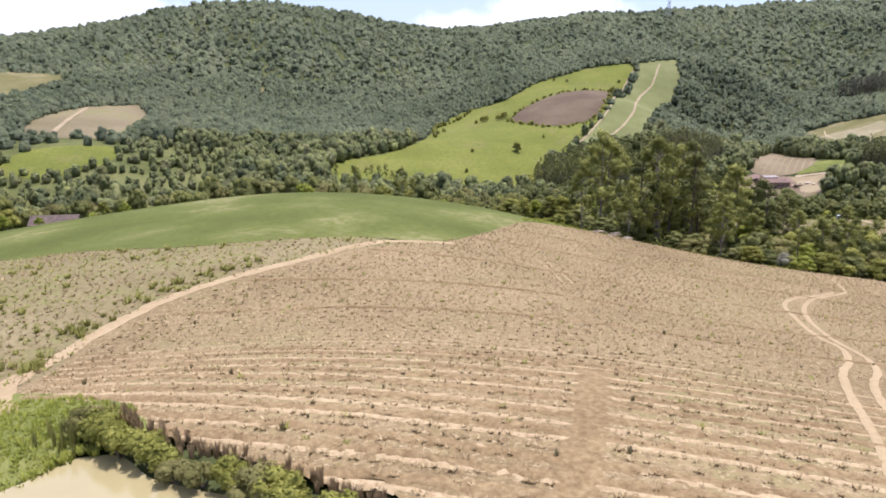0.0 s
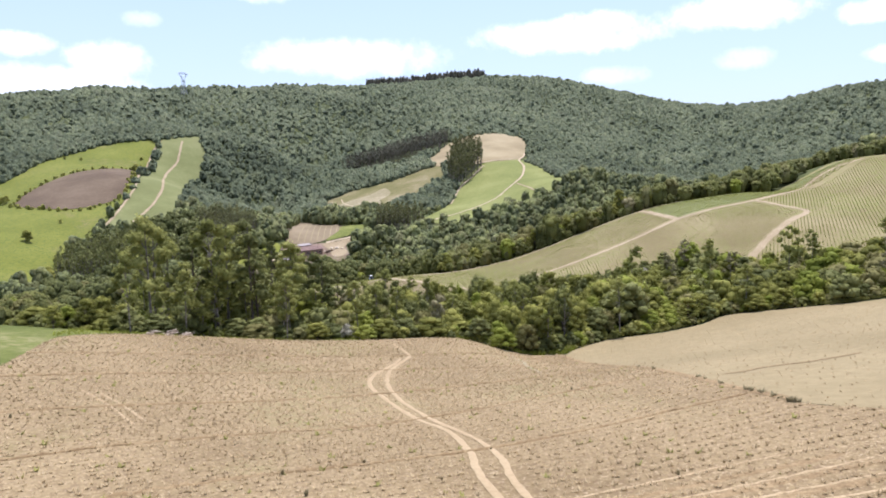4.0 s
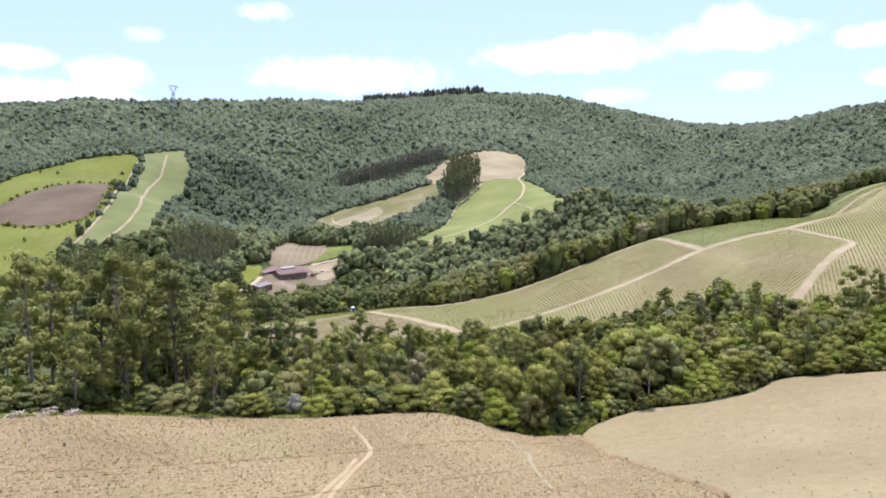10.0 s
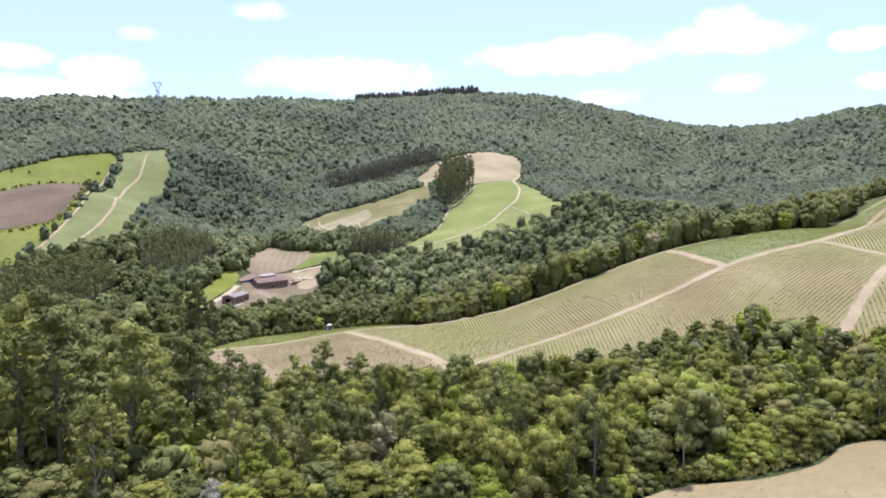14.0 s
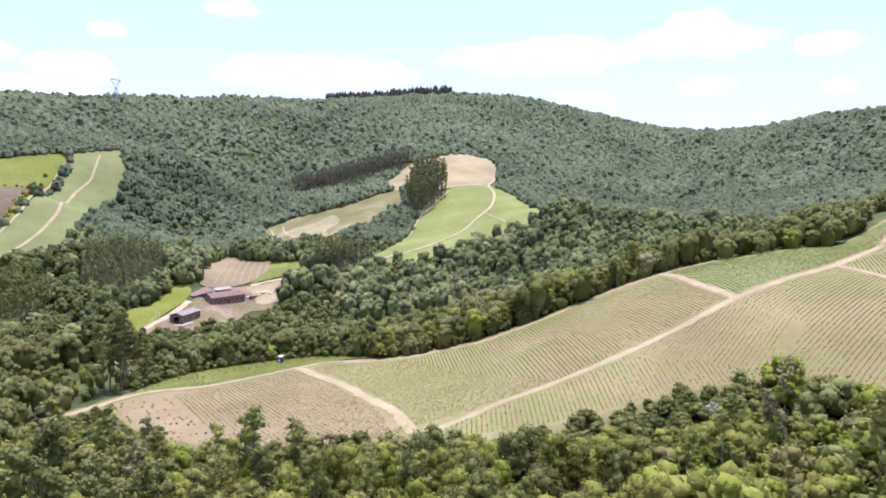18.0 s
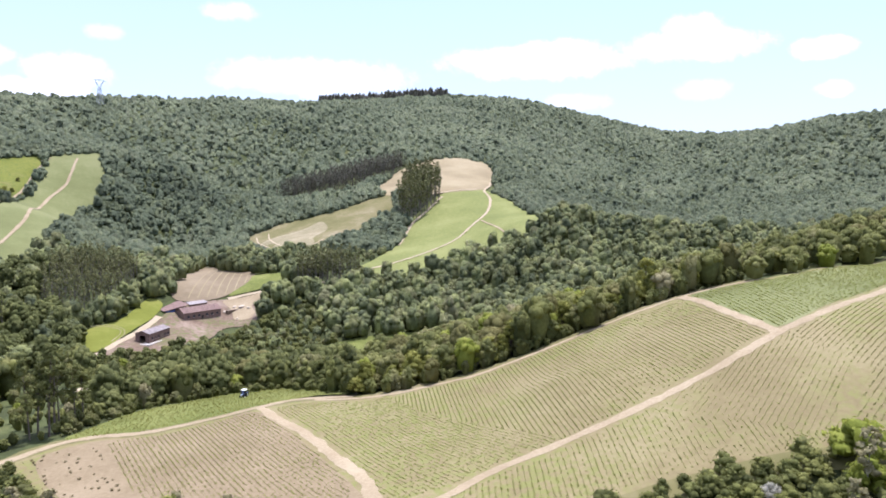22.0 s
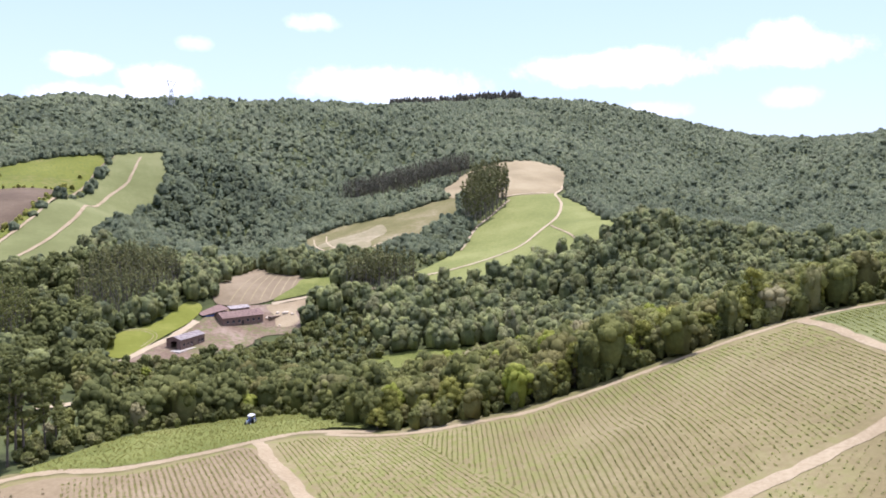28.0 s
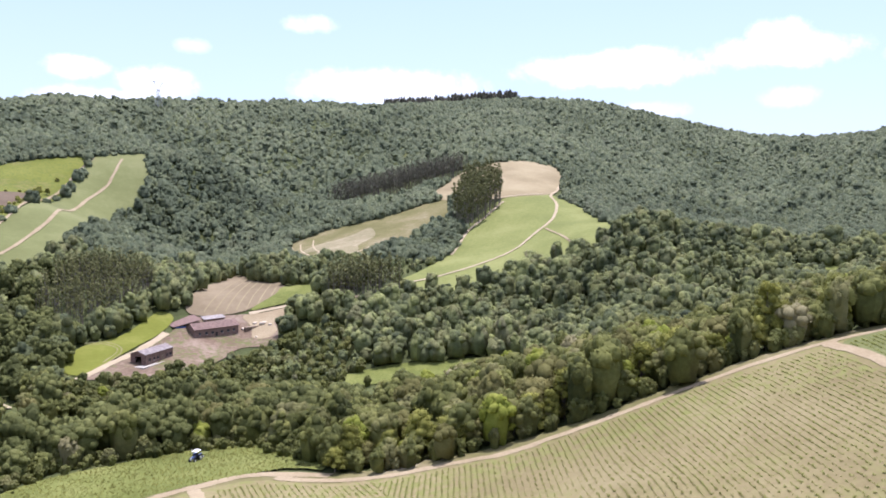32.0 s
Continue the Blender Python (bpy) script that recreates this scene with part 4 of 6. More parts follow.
BANK_CLEAR = [(140, 358), (150, 374), (164, 383), (176, 393), (197, 397), (216, 399), (234, 386), (230, 340), (206, 338), (160, 340)]
FARM_GAP = [(258, 606), (322, 602), (350, 612), (345, 640), (300, 635), (264, 628)]
HILL_SADDLE = [(598, 735), (680, 740), (722, 790), (640, 800), (600, 790)]
EARTH_FRONT = [(158, 440), (197, 448), (202, 492), (158, 486)]
EARTH_BACK = [(146, 492), (177, 495), (180, 530), (150, 530)]
FIELDS = [HOME_FIELD, WEST_STUBBLE, DRY_HILL, GREEN_DOME, CANE_FIELD, STRIP, PASTURE_HILL, MOWN_FIELD, GREEN_FIELD, CLEARING, TAN_FIELD, GREEN_PATCH, FARMYARD, MEADOW, VALLEY_PLOT, BANK_CLEAR, WEST_FALLOW, WEST_MEADOW, WEST_TAN, EAST_PLOT, HILL_GAP, HILL_SADDLE, EARTH_FRONT, EARTH_BACK, FARM_GAP]
LANES = [([(118, 352), (135, 356), (148, 360), (158, 357)], 5), ([(224, 333), (238, 320.5), (259, 308.5), (284, 296.5), (308, 283), (340, 261)], 2.6), ([(196, 546), (219, 566), (240, 586), (254, 603)], 5), ([(360, 600), (325, 611)], 6), ([(-3, 168), (33, 184), (72, 188)], 3), ([(158, 470), (194, 481)], 6), ([(158, 526), (172, 518)], 5)]


def is_open(x, y):
    """Whether places lie on fields or lanes, where no wood grows."""
    hit = np.zeros(np.shape(x), bool)
    for poly in FIELDS:
        hit |= inside(poly, x, y)
    for line, half in LANES:
        for (ax, ay), (bx, by) in zip(line, line[1:]):
            u = np.clip(((x - ax) * (bx - ax) + (y - ay) * (by - ay)) / ((bx - ax) ** 2 + (by - ay) ** 2), 0, 1)
            hit |= np.hypot(x - ax - u * (bx - ax), y - ay - u * (by - ay)) < half
    return hit


def scatter(rng, x0, x1, y0, y1, step):
    gx, gy = np.meshgrid(np.arange(x0, x1, step), np.arange(y0, y1, step * 0.87))
    gx = gx + (np.arange(gx.shape[0])[:, None] % 2) * step * 0.5
    x = (gx + rng.uniform(-0.42, 0.42, gx.shape) * step).ravel()
    y = (gy + rng.uniform(-0.42, 0.42, gy.shape) * step).ravel()
    return x, y


# belt of woodland along the creek: trees that the camera passes over, each a thing of its own
BELT = [(20, 172), (33, 182), (54, 195), (72, 187), (90, 176), (108, 170), (122, 163), (130, 156), (141, 154), (156, 156), (166, 152), (174, 144), (186, 140), (198, 140), (210, 126), (222, 106), (248, 88), (300, 66), (320, 82), (284, 114), (261, 147), (248, 164), (245, 188), (222, 205), (206, 212), (194, 222), (184, 238), (172, 256), (157, 288), (145, 318), (138, 348), (110, 352), (60, 330), (10, 290), (-40, 250), (-14, 224), (18, 207), (28, 184)]
rng = np.random.default_rng(5)
kinds = []
WOOD_LABEL = "dense green broadleaf tree in the creek wood"
for k in range(5):
    kinds.append(("broad", tree_thing("broadleaf_tree", broadleaf(10 + k, 9.0 + k % 3, 8.4 - 0.6 * (k % 4), 21, 78, 0.21), LEAF, BARK, WOOD_LABEL, "tree", "creek wood trees")))
kinds.append(("lime", tree_thing("broadleaf_tree", broadleaf(21, 8.0, 7.5, 20, 78, 0.21), LEAF_LIME, BARK, "yellow-green broadleaf tree in the creek wood", "tree", "creek wood trees")))
kinds.append(("olive", tree_thing("broadleaf_tree", broadleaf(25, 8.5, 8.0, 20, 78, 0.21), LEAF_OLIVE, BARK, "olive-brown broadleaf tree in the creek wood", "tree", "creek wood trees")))
for k in range(2):
    kinds.append(("dark", tree_thing("broadleaf_tree", broadleaf(27 + k, 10.0, 8.0, 21, 78, 0.21), LEAF_GUM, BARK, "dark green broadleaf tree in the creek wood", "tree", "creek wood trees")))
kinds.append(("grey", tree_thing("pale_tree", broadleaf(31, 6.5, 6.5, 13, 60, 0.3), LEAF_GREY, BARK_PALE, "whitish-leaved tree among green ones", "tree", "creek wood trees")))
for k in range(3):
    kinds.append(("euca", tree_thing("eucalyptus_tree", eucalyptus(41 + k, 17.0, 7.0, 18, 72, 0.25), LEAF_EUCA, BARK_PALE, "tall slim eucalyptus with separate leaf tufts", "tree", "eucalyptus trees")))
kinds.append(("dry", tree_thing("dry_tree", eucalyptus(55, 9.0, 5.0, 12, 30, 0.3), LEAF_DRY, BARK_PALE, "thin half-dry tree with brownish leaves", "tree", "creek wood trees")))
for k in range(2):
    kinds.append(("gum", tree_thing("eucalyptus_tree", eucalyptus(45 + k, 18.0, 6.4, 16, 66, 0.27), LEAF_GUM, BARK, "tall dark eucalyptus beside the dirt road", "tree", "eucalyptus trees")))
for k in range(3):
    kinds.append(("shrub", tree_thing("shrub", shrub(61 + k, 2.4, 3.4, 9, 46, 0.2), LEAF, BARK, "leafy green shrub at the wood edge", "shrub", "wood edge shrubs")))
used = set()


def plant(kind, x, y, size, label="", sink=0.45):
    options = [ob for name, ob in kinds if name == kind]
    ob = options[int(rng.integers(len(options)))]
    z = float(height(x, y)) - sink
    m = pose(float(x), float(y), z, rng.uniform(-3, 3), rng.uniform(-3, 3), rng.uniform(0, 360))
    made = ob if ob not in used else copy_thing(ob, m)
    used.add(ob)
    made.matrix_basis = m @ Matrix.Diagonal((size, size, size * rng.uniform(0.9, 1.12), 1))
    if label:
        made["label"] = label
    return made


def planted(verts, x, y, z, size, turn):
    """Copies of one mesh's places, scaled, turned and set down at many places."""
    c, s = np.cos(turn)[:, None], np.sin(turn)[:, None]
    vx, vy, vz = verts[None, :, 0], verts[None, :, 1], verts[None, :, 2]
    k = size[:, None]
    return np.stack([x[:, None] + k * (c * vx - s * vy), y[:, None] + k * (s * vx + c * vy), z[:, None] + k * vz], -1)


def wood(name, x, y, sample, size, material, label, seed=3, category="trees", sink=0.45, vary=0.3, smooth=False, swell=0.0):
    """Many plants joined into one object."""
    r = np.random.default_rng(seed)
    x, y = np.asarray(x, float), np.asarray(y, float)
    z = height(x, y) - sink
    which = r.integers(len(sample), size=len(x))
    turn, scale = r.uniform(0, 6.28, len(x)), size * r.uniform(1 - vary, 1 + vary, len(x))
    scale = scale * (1 + swell * (np.sin(x / 19 + 1.7 * np.sin(y / 31)) * np.sin(y / 23 + 1.3 * np.sin(x / 37))))
    pieces = []
    none = np.zeros(len(x))
    for k, (v, f, *lie) in enumerate(sample):
        on = which == k
        if on.any():
            co = planted(v, x[on], y[on], z[on], scale[on], turn[on])
            faces = (f[None] + np.arange(on.sum())[:, None, None] * len(v)).reshape(-1, f.shape[1])
            pieces.append((co.reshape(-1, 3), faces, *(planted(n, none[on], none[on], none[on], none[on] + 1, turn[on]).reshape(-1, 3) for n in lie)))
    v, f, *lie = joined(pieces)
    return tagged(mesh_object(name, v, f, material, smooth=smooth, normals=lie[0] if lie else None), label, category, kind="stuff")


def stems(name, x, y, tall, radius, material, label):
    """Plain trunks under a joined wood."""
    sample = [tube([(0, 0, -0.4), (0.1, 0, tall * 0.5), (0, 0.1, tall)], [radius, radius * 0.8, radius * 0.4], 3)]
    return wood(name, x, y, sample, 1.0, material, label, vary=0.1)


def crowns(count, tall, wide, clumps, per, size, seed, slim=False, fine=1):
    return [(eucalyptus(seed + k, tall, wide, clumps, per, size, 0) if slim else broadleaf(seed + k, tall, wide, clumps, per, size, fine))[1] for k in range(count)]


def tufted(count, tall, wide, seed, clumps, per, size, rise=0.0, fine=0):
    """Distant crowns: a rounded core, knobby smaller domes about it and some sprays of leaves."""
    out = []
    for k in range(count):
        r = np.random.default_rng(seed + k)
        h, w = tall * r.uniform(0.7, 1.25), wide * r.uniform(0.75, 1.15)
        core = 0.36 if per > 9 else 0.46
        some = [lump(r, (0, 0, h * 0.46), (w * core, w * core * 0.94, h * 0.4), fine, 0.14, rise, True)]
        for m in range(clumps):
            a, out_by = m * 2.4 + r.uniform(-0.5, 0.5), w * 0.34 * math.sqrt((m + 0.4) / clumps)
            c = (out_by * math.cos(a), out_by * math.sin(a), h * (0.8 - 0.34 * (m / clumps) * r.uniform(0.4, 1.3)))
            egg = np.array((w * r.uniform(0.45, 0.7), w * r.uniform(0.45, 0.7), h * r.uniform(0.4, 0.62))) / math.sqrt(clumps + 4)
            some.append(lump(r, c, egg, 0, 0.18, rise))
            if per:
                some.append(leaves(r, c, egg * 1.1, per, size, 0.8, 0.5))
        out.append(joined(some))
    return out


FAR_EDGE = [(248, 190), (222, 207), (206, 214), (194, 224), (184, 240), (172, 258), (157, 290), (145, 320), (138, 350), (110, 347), (118, 300), (138, 262), (152, 235), (168, 208), (192, 190), (225, 174)]
LOW_EDGE = [(-5, 170), (20, 176), (33, 188), (43, 213), (54, 262), (70, 330), (85, 408), (-5, 417)]


def build_belt():
    x, y = scatter(rng, -60, 330, 60, 360, 6.8)
    keep = inside(BELT, x, y) & ~is_open(x, y) & ~(inside(FAR_EDGE, x, y) & (is_open(x + 8, y + 7) | is_open(x + 10, y) | is_open(x, y + 9) | is_open(x + 14, y + 11) | is_open(x + 4, y + 4)))
    x, y = x[keep], y[keep]
    ground = height(x, y)
    # the rows of trees next to the flight line and along the field edge stand singly
    line = np.abs((x - 78) * 0.79 - (y - 106) * 0.61)
    edge = is_open(x - 4, y - 9) | is_open(x, y - 7)
    single = (line < 40) & (y < 250) | edge & (y < 215) & (x < 215)
    order = np.argsort(np.where(single, line, 999.0))
    single = np.zeros(len(x), bool)
    single[order[:300]] = True
    other = ~single
    sort = rng.uniform(size=len(x))
    west = (x < 170) & (y > 178)
    names = np.where(west, np.select([sort < 0.2, sort < 0.23, sort < 0.38, sort < 0.52], ["euca", "dry", "lime", "olive"], "broad"),
                     np.select([sort < 0.24, sort < 0.26, sort < 0.3, sort < 0.42], ["lime", "dry", "euca", "olive"], "broad"))
    shade = rng.uniform(size=len(x)) < np.where(x < 125, 0.5, 0.28)
    names = np.where((names == "broad") & shade, "dark", names)
    # trees stand tall in the creek bed, so that the wood's top lies nearly level
    reach = np.clip((21.0 - ground) / 9.0, 0.85, np.where(y > 225, 1.1, 1.5)) * np.where(edge, 0.75, 1.0) * np.where(inside(LOW_EDGE, x, y), 0.5, np.where(inside(FAR_EDGE, x, y), 0.62, 1.0))
    names = np.where(inside(LOW_EDGE, x, y) | inside(FAR_EDGE, x, y) & ((names == "euca") | (x > 170)), "broad", names)
    sx, sy = scatter(rng, 105, 250, 170, 352, 4.2)
    fill = inside(FAR_EDGE, sx, sy) & ~is_open(sx + 1, sy + 1)
    wood("creek_scrub", sx[fill], sy[fill], crowns(5, 4.6, 4.8, 8, 20, 0.34, 190, fine=0), 0.85, LEAF_WOOD, "thick young growth along the edge of the cane", seed=33, vary=0.5, swell=0.3)
    for px, py, kind, tall in zip(x[single], y[single], names[single], reach[single]):
        s = rng.uniform(0.85, 1.25) * (1.0 if tall < 1.2 else 1.12)
        ob = plant(str(kind), px, py, s if kind != "euca" else 0.85)
        ob.matrix_basis = ob.matrix_basis @ Matrix.Diagonal((1, 1, max(0.55, tall / s * rng.uniform(0.85, 1.15)) if kind != "euca" else rng.uniform(0.9, 1.25), 1))
    belt = crowns(5, 13.0, 9.6, 11, 22, 0.5, 170, fine=0)
    low = crowns(5, 8.5, 8.4, 10, 22, 0.48, 175, fine=0)
    slim = crowns(4, 17.0, 6.5, 15, 20, 0.52, 180, True)
    for kind, mat, label in (("broad", LEAF, "green broadleaf wood along the creek"), ("lime", LEAF_LIME, "yellow-green trees through the creek wood"), ("olive", LEAF_OLIVE, "olive-brown trees through the creek wood"), ("dark", LEAF_GUM, "dark green trees through the creek wood")):
        for sample, pick in ((belt, reach >= 1.2), (low, reach < 1.2)):
            on = other & (names == kind) & pick
            wood("creek_wood", x[on], y[on], sample, np.where(inside(LOW_EDGE, x[on], y[on]), 0.5, np.where(inside(FAR_EDGE, x[on], y[on]), 0.6, 1.0)), mat, label, seed=31)
    for kind, mat, label, size in (("dry", LEAF_DRY, "thin half-dry trees in the creek wood", 0.72), ("euca", LEAF_EUCA, "tall eucalyptus rising from the creek wood", 1.0)):
        on = other & (names == kind) & ~(inside(FAR_EDGE, x, y) & (kind == "euca"))
        wood("creek_wood", x[on], y[on], slim, size, mat, label, seed=31)
        stems("creek_wood_trunks", x[on], y[on], 14.0 * size, 0.2, BARK_PALE, "pale slender trunks in the creek wood")
    for px, py, size in ((89.5, 181, 0.8), (93, 181.5, 0.65), (141, 164, 0.6), (226, 192, 0.6)):
        plant("grey", px, py, size)
    # a group of very tall eucalyptus above the field corner, and thin ones by the cane
    for px, py, size in ((46, 206, 1.75), (63, 205, 1.8), (68, 212, 2.0), (73, 206, 1.75), (78, 214, 1.9), (83, 205, 1.7), (88, 216, 1.75), (61, 219, 2.0), (70, 222, 1.85), (95, 208, 1.5), (52, 226, 1.9), (58, 236, 1.8), (84, 230, 1.6), (100, 228, 1.5), (103, 214, 1.3), (112, 222, 1.1), (107, 226, 1.15), (117, 231, 1.1), (122, 226, 1.05), (128, 233, 1.0), (134, 227, 0.95)):
        dark = rng.uniform() < 0.35
        plant("gum" if dark else "euca", px, py, size, "tall dark eucalyptus rising above the creek wood" if dark else "")
    for px, py, size in ((140, 232, 1.1), (146, 240, 1.0), (151, 249, 1.1), (143, 256, 1.0), (156, 238, 0.9), (158, 262, 0.9), (150, 272, 1.0), (134, 248, 1.1)):
        plant("dry", px, py, size)
    for px, py, kind, size in ((141, 246, "euca", 1.1), (147, 238, "euca", 0.95), (136, 254, "euca", 0.9), (132, 286, "dry", 1.2), (136, 296, "dry", 1.1), (130, 304, "dry", 1.15), (138, 282, "olive", 0.7), (128, 268, "euca", 0.85), (152, 232, "olive", 0.9), (162, 228, "broad", 0.95), (170, 222, "dark", 1.0), (176, 216, "broad", 1.0)):
        plant(kind, px, py, size, "thin tree at the creek side of the cane")
    # the dark eucalyptus by the farm road
    for px, py, size in ((150, 377, 1.5), (148, 374, 1.4), (146, 380, 1.35), (152, 380, 1.3), (157, 382, 1.05), (160, 385, 1.0), (143, 375, 1.2)):
        plant("gum", px, py, size)
    # trees standing along the upper edge of the cane
    row = rounded([(236, 333), (243, 327), (254, 322), (265, 315), (276, 310), (290, 303), (301, 297), (315, 288), (329, 278), (348, 266)], 4.6, closed=False)
    for k, (px, py) in enumerate(row):
        kind = ("broad", "olive", "broad", "lime", "broad", "broad")[k % 6]
        ob = plant(kind, px + rng.uniform(-1, 1), py + rng.uniform(0, 3.5), rng.uniform(0.8, 1.2), "broadleaf tree at the edge of the cane")
        ob.matrix_basis = ob.matrix_basis @ Matrix.Diagonal((1, 1, rng.uniform(0.85, 1.15) * (1.0 if px < 275 else 1.35), 1))
    for px, py, kind, size in ((276, 316, "olive", 1.9), (281, 313, "olive", 1.5), (231, 333, "broad", 0.8), (275, 318, "lime", 1.2)):
        plant(kind, px, py, size, "large broadleaf tree at the edge of the cane")
    for px, py, kind, size in ((28.5, 191, "broad", 0.85), (33, 195, "broad", 1.0), (26, 195, "lime", 0.8), (38, 197, "broad", 0.85)):
        plant(kind, px, py, size, "round bushy tree behind the pile of branches")
    plant("broad", 21.5, 187, 0.62, "small round tree alone at the field corner")
    # low trees and bushes that fill the wood between the trunks, back from the field edge
    ux, uy = scatter(rng, 20, 300, 80, 240, 3.4)
    deep = np.zeros(len(ux), bool)
    for sx, sy in ((0, 3), (-3, 2), (0, 7), (-6, 5), (-3, 11), (0, 15)):
        deep |= is_open(ux + sx, uy - sy)
    ok = ((ux > 100) | ~is_open(ux, uy - 6)) & inside(BELT, ux, uy) & ~is_open(ux, uy - 1.5) & deep & (uy < 215) & (ux > 34) & ~inside(FAR_EDGE, ux, uy)
    tint = rng.uniform(size=len(ux))
    under = crowns(6, 4.6, 4.8, 9, 26, 0.24, 195, fine=0)
    for lo, hi, mat, label in ((0, 0.45, LEAF, "green underwood at the field side of the creek wood"), (0.45, 0.75, LEAF_GUM, "dark underwood at the field side of the creek wood"), (0.75, 0.88, LEAF_OLIVE, "olive underwood at the field side of the creek wood"), (0.88, 1.1, LEAF_LIME, "bright green underwood at the field side of the creek wood")):
        on = ok & (tint >= lo) & (tint < hi)
        wood("underwood", ux[on], uy[on], under, 0.8, mat, label, seed=34, vary=0.4)
    ux, uy = scatter(rng, -40, 320, 70, 356, 5.0)
    ok = inside(BELT, ux, uy) & ~is_open(ux, uy) & ~is_open(ux + 2, uy + 2) & ~is_open(ux, uy - 3)
    wood("wood_floor_bushes", ux[ok], uy[ok], under, 0.75, LEAF_WOOD, "tangled bushes covering the floor of the creek wood", seed=35, vary=0.45)
    # shrubs that close the foot of the wood along the fields
    foot = rounded([(22, 177), (33, 185), (54, 198), (72, 190), (90, 179), (108, 172), (122, 165), (131, 158), (142, 156), (156, 158), (166, 154), (175, 146), (187, 142), (199, 142), (211, 128), (223, 108), (248, 91)], 2.6, closed=False)
    for px, py in foot:
        for step in (1.2, 3.6):
            qx, qy = px + rng.uniform(-1, 1) + step * 0.4, py + rng.uniform(-0.6, 1.2) + step + (3.0 if px < 105 else 0.0)
            if not bool(is_open(np.array([qx]), np.array([qy - 1.0]))[0]):
                ob = plant("shrub", qx, qy, rng.uniform(0.35, 0.95) * (1.0 if step else 0.7))
                ob.matrix_basis = ob.matrix_basis @ Matrix.Diagonal((rng.uniform(0.7, 1.5), 1, rng.uniform(0.7, 1.3), 1))


build_belt()


rng = np.random.default_rng(8)
mid_sample = tufted(9, 11.5, 10.2, 70, 14, 13, 0.42, 0.1)
slope_sample = tufted(9, 9.8, 8.4, 80, 5, 7, 0.55, 0.15)
far_sample = tufted(11, 8.0, 9.4, 90, 3, 0, 1.0, 0.7)
back_sample = tufted(11, 8.5, 12.5, 120, 1, 0, 1.0, 0.8)
FARM_FRONT = [(190, 480), (250, 480), (330, 500), (345, 580), (300, 575), (255, 550), (195, 548)]
PLOT_FRONT = [(268, 436), (390, 422), (406, 478), (386, 474), (335, 488), (313, 500), (298, 500)]
DARK_WOOD = [(130, 520), (175, 522), (202, 556), (205, 590), (224, 630), (208, 700), (160, 692), (110, 640)]
SCRUB_HEDGE = [(380, 600), (400, 690), (480, 745), (600, 770), (560, 715), (450, 630)]
HILL_STAND = [(190, 625), (205, 610), (226, 612), (244, 634), (258, 660), (262, 700), (236, 704), (210, 690), (196, 655)]
YARD_EDGE = [(198, 543), (235, 540), (258, 550), (300, 572), (310, 590), (200, 560)]
GUM_FOOT = [(118, 364), (150, 364), (168, 386), (165, 420), (200, 430), (206, 482), (150, 478), (118, 440)]


def away(x, y):
    """Distance from the line that the camera flies."""
    u = np.clip((x * 163 + y * 187) / (163 ** 2 + 187 ** 2), 0, 1)
    return np.hypot(x - 163 * u, y - 187 * u)


PLANTATION = [(518, 978), (575, 990), (640, 962), (692, 930), (645, 898), (580, 900), (530, 935)]
GROVE = [(530, 708), (556, 712), (600, 742), (614, 762), (632, 806), (604, 812), (570, 775), (536, 735)]
COPSE = [(345, 590), (360, 615), (392, 606), (398, 585), (370, 575)]
SOUTH_STAND = [(70, 560), (80, 600), (120, 640), (165, 640), (170, 600), (130, 565)]
SKYLINE_STAND = [(990, 1690), (1075, 1640), (1160, 1578), (1245, 1512), (1262, 1535), (1170, 1605), (1085, 1668), (1000, 1718)]
FOREST_END = [(-700, 200), (-720, 1000), (-690, 1220), (-540, 1290), (-390, 1330), (-260, 1350), (-160, 1420), (-50, 1570), (110, 1570), (290, 1490), (420, 1460), (600, 1470), (860, 1610), (1070, 1690), (1310, 1590), (1420, 1410), (1530, 1270), (1650, 1210), (1780, 1100), (1750, 900), (1610, 730), (1480, 540), (700, 150), (200, 150)]


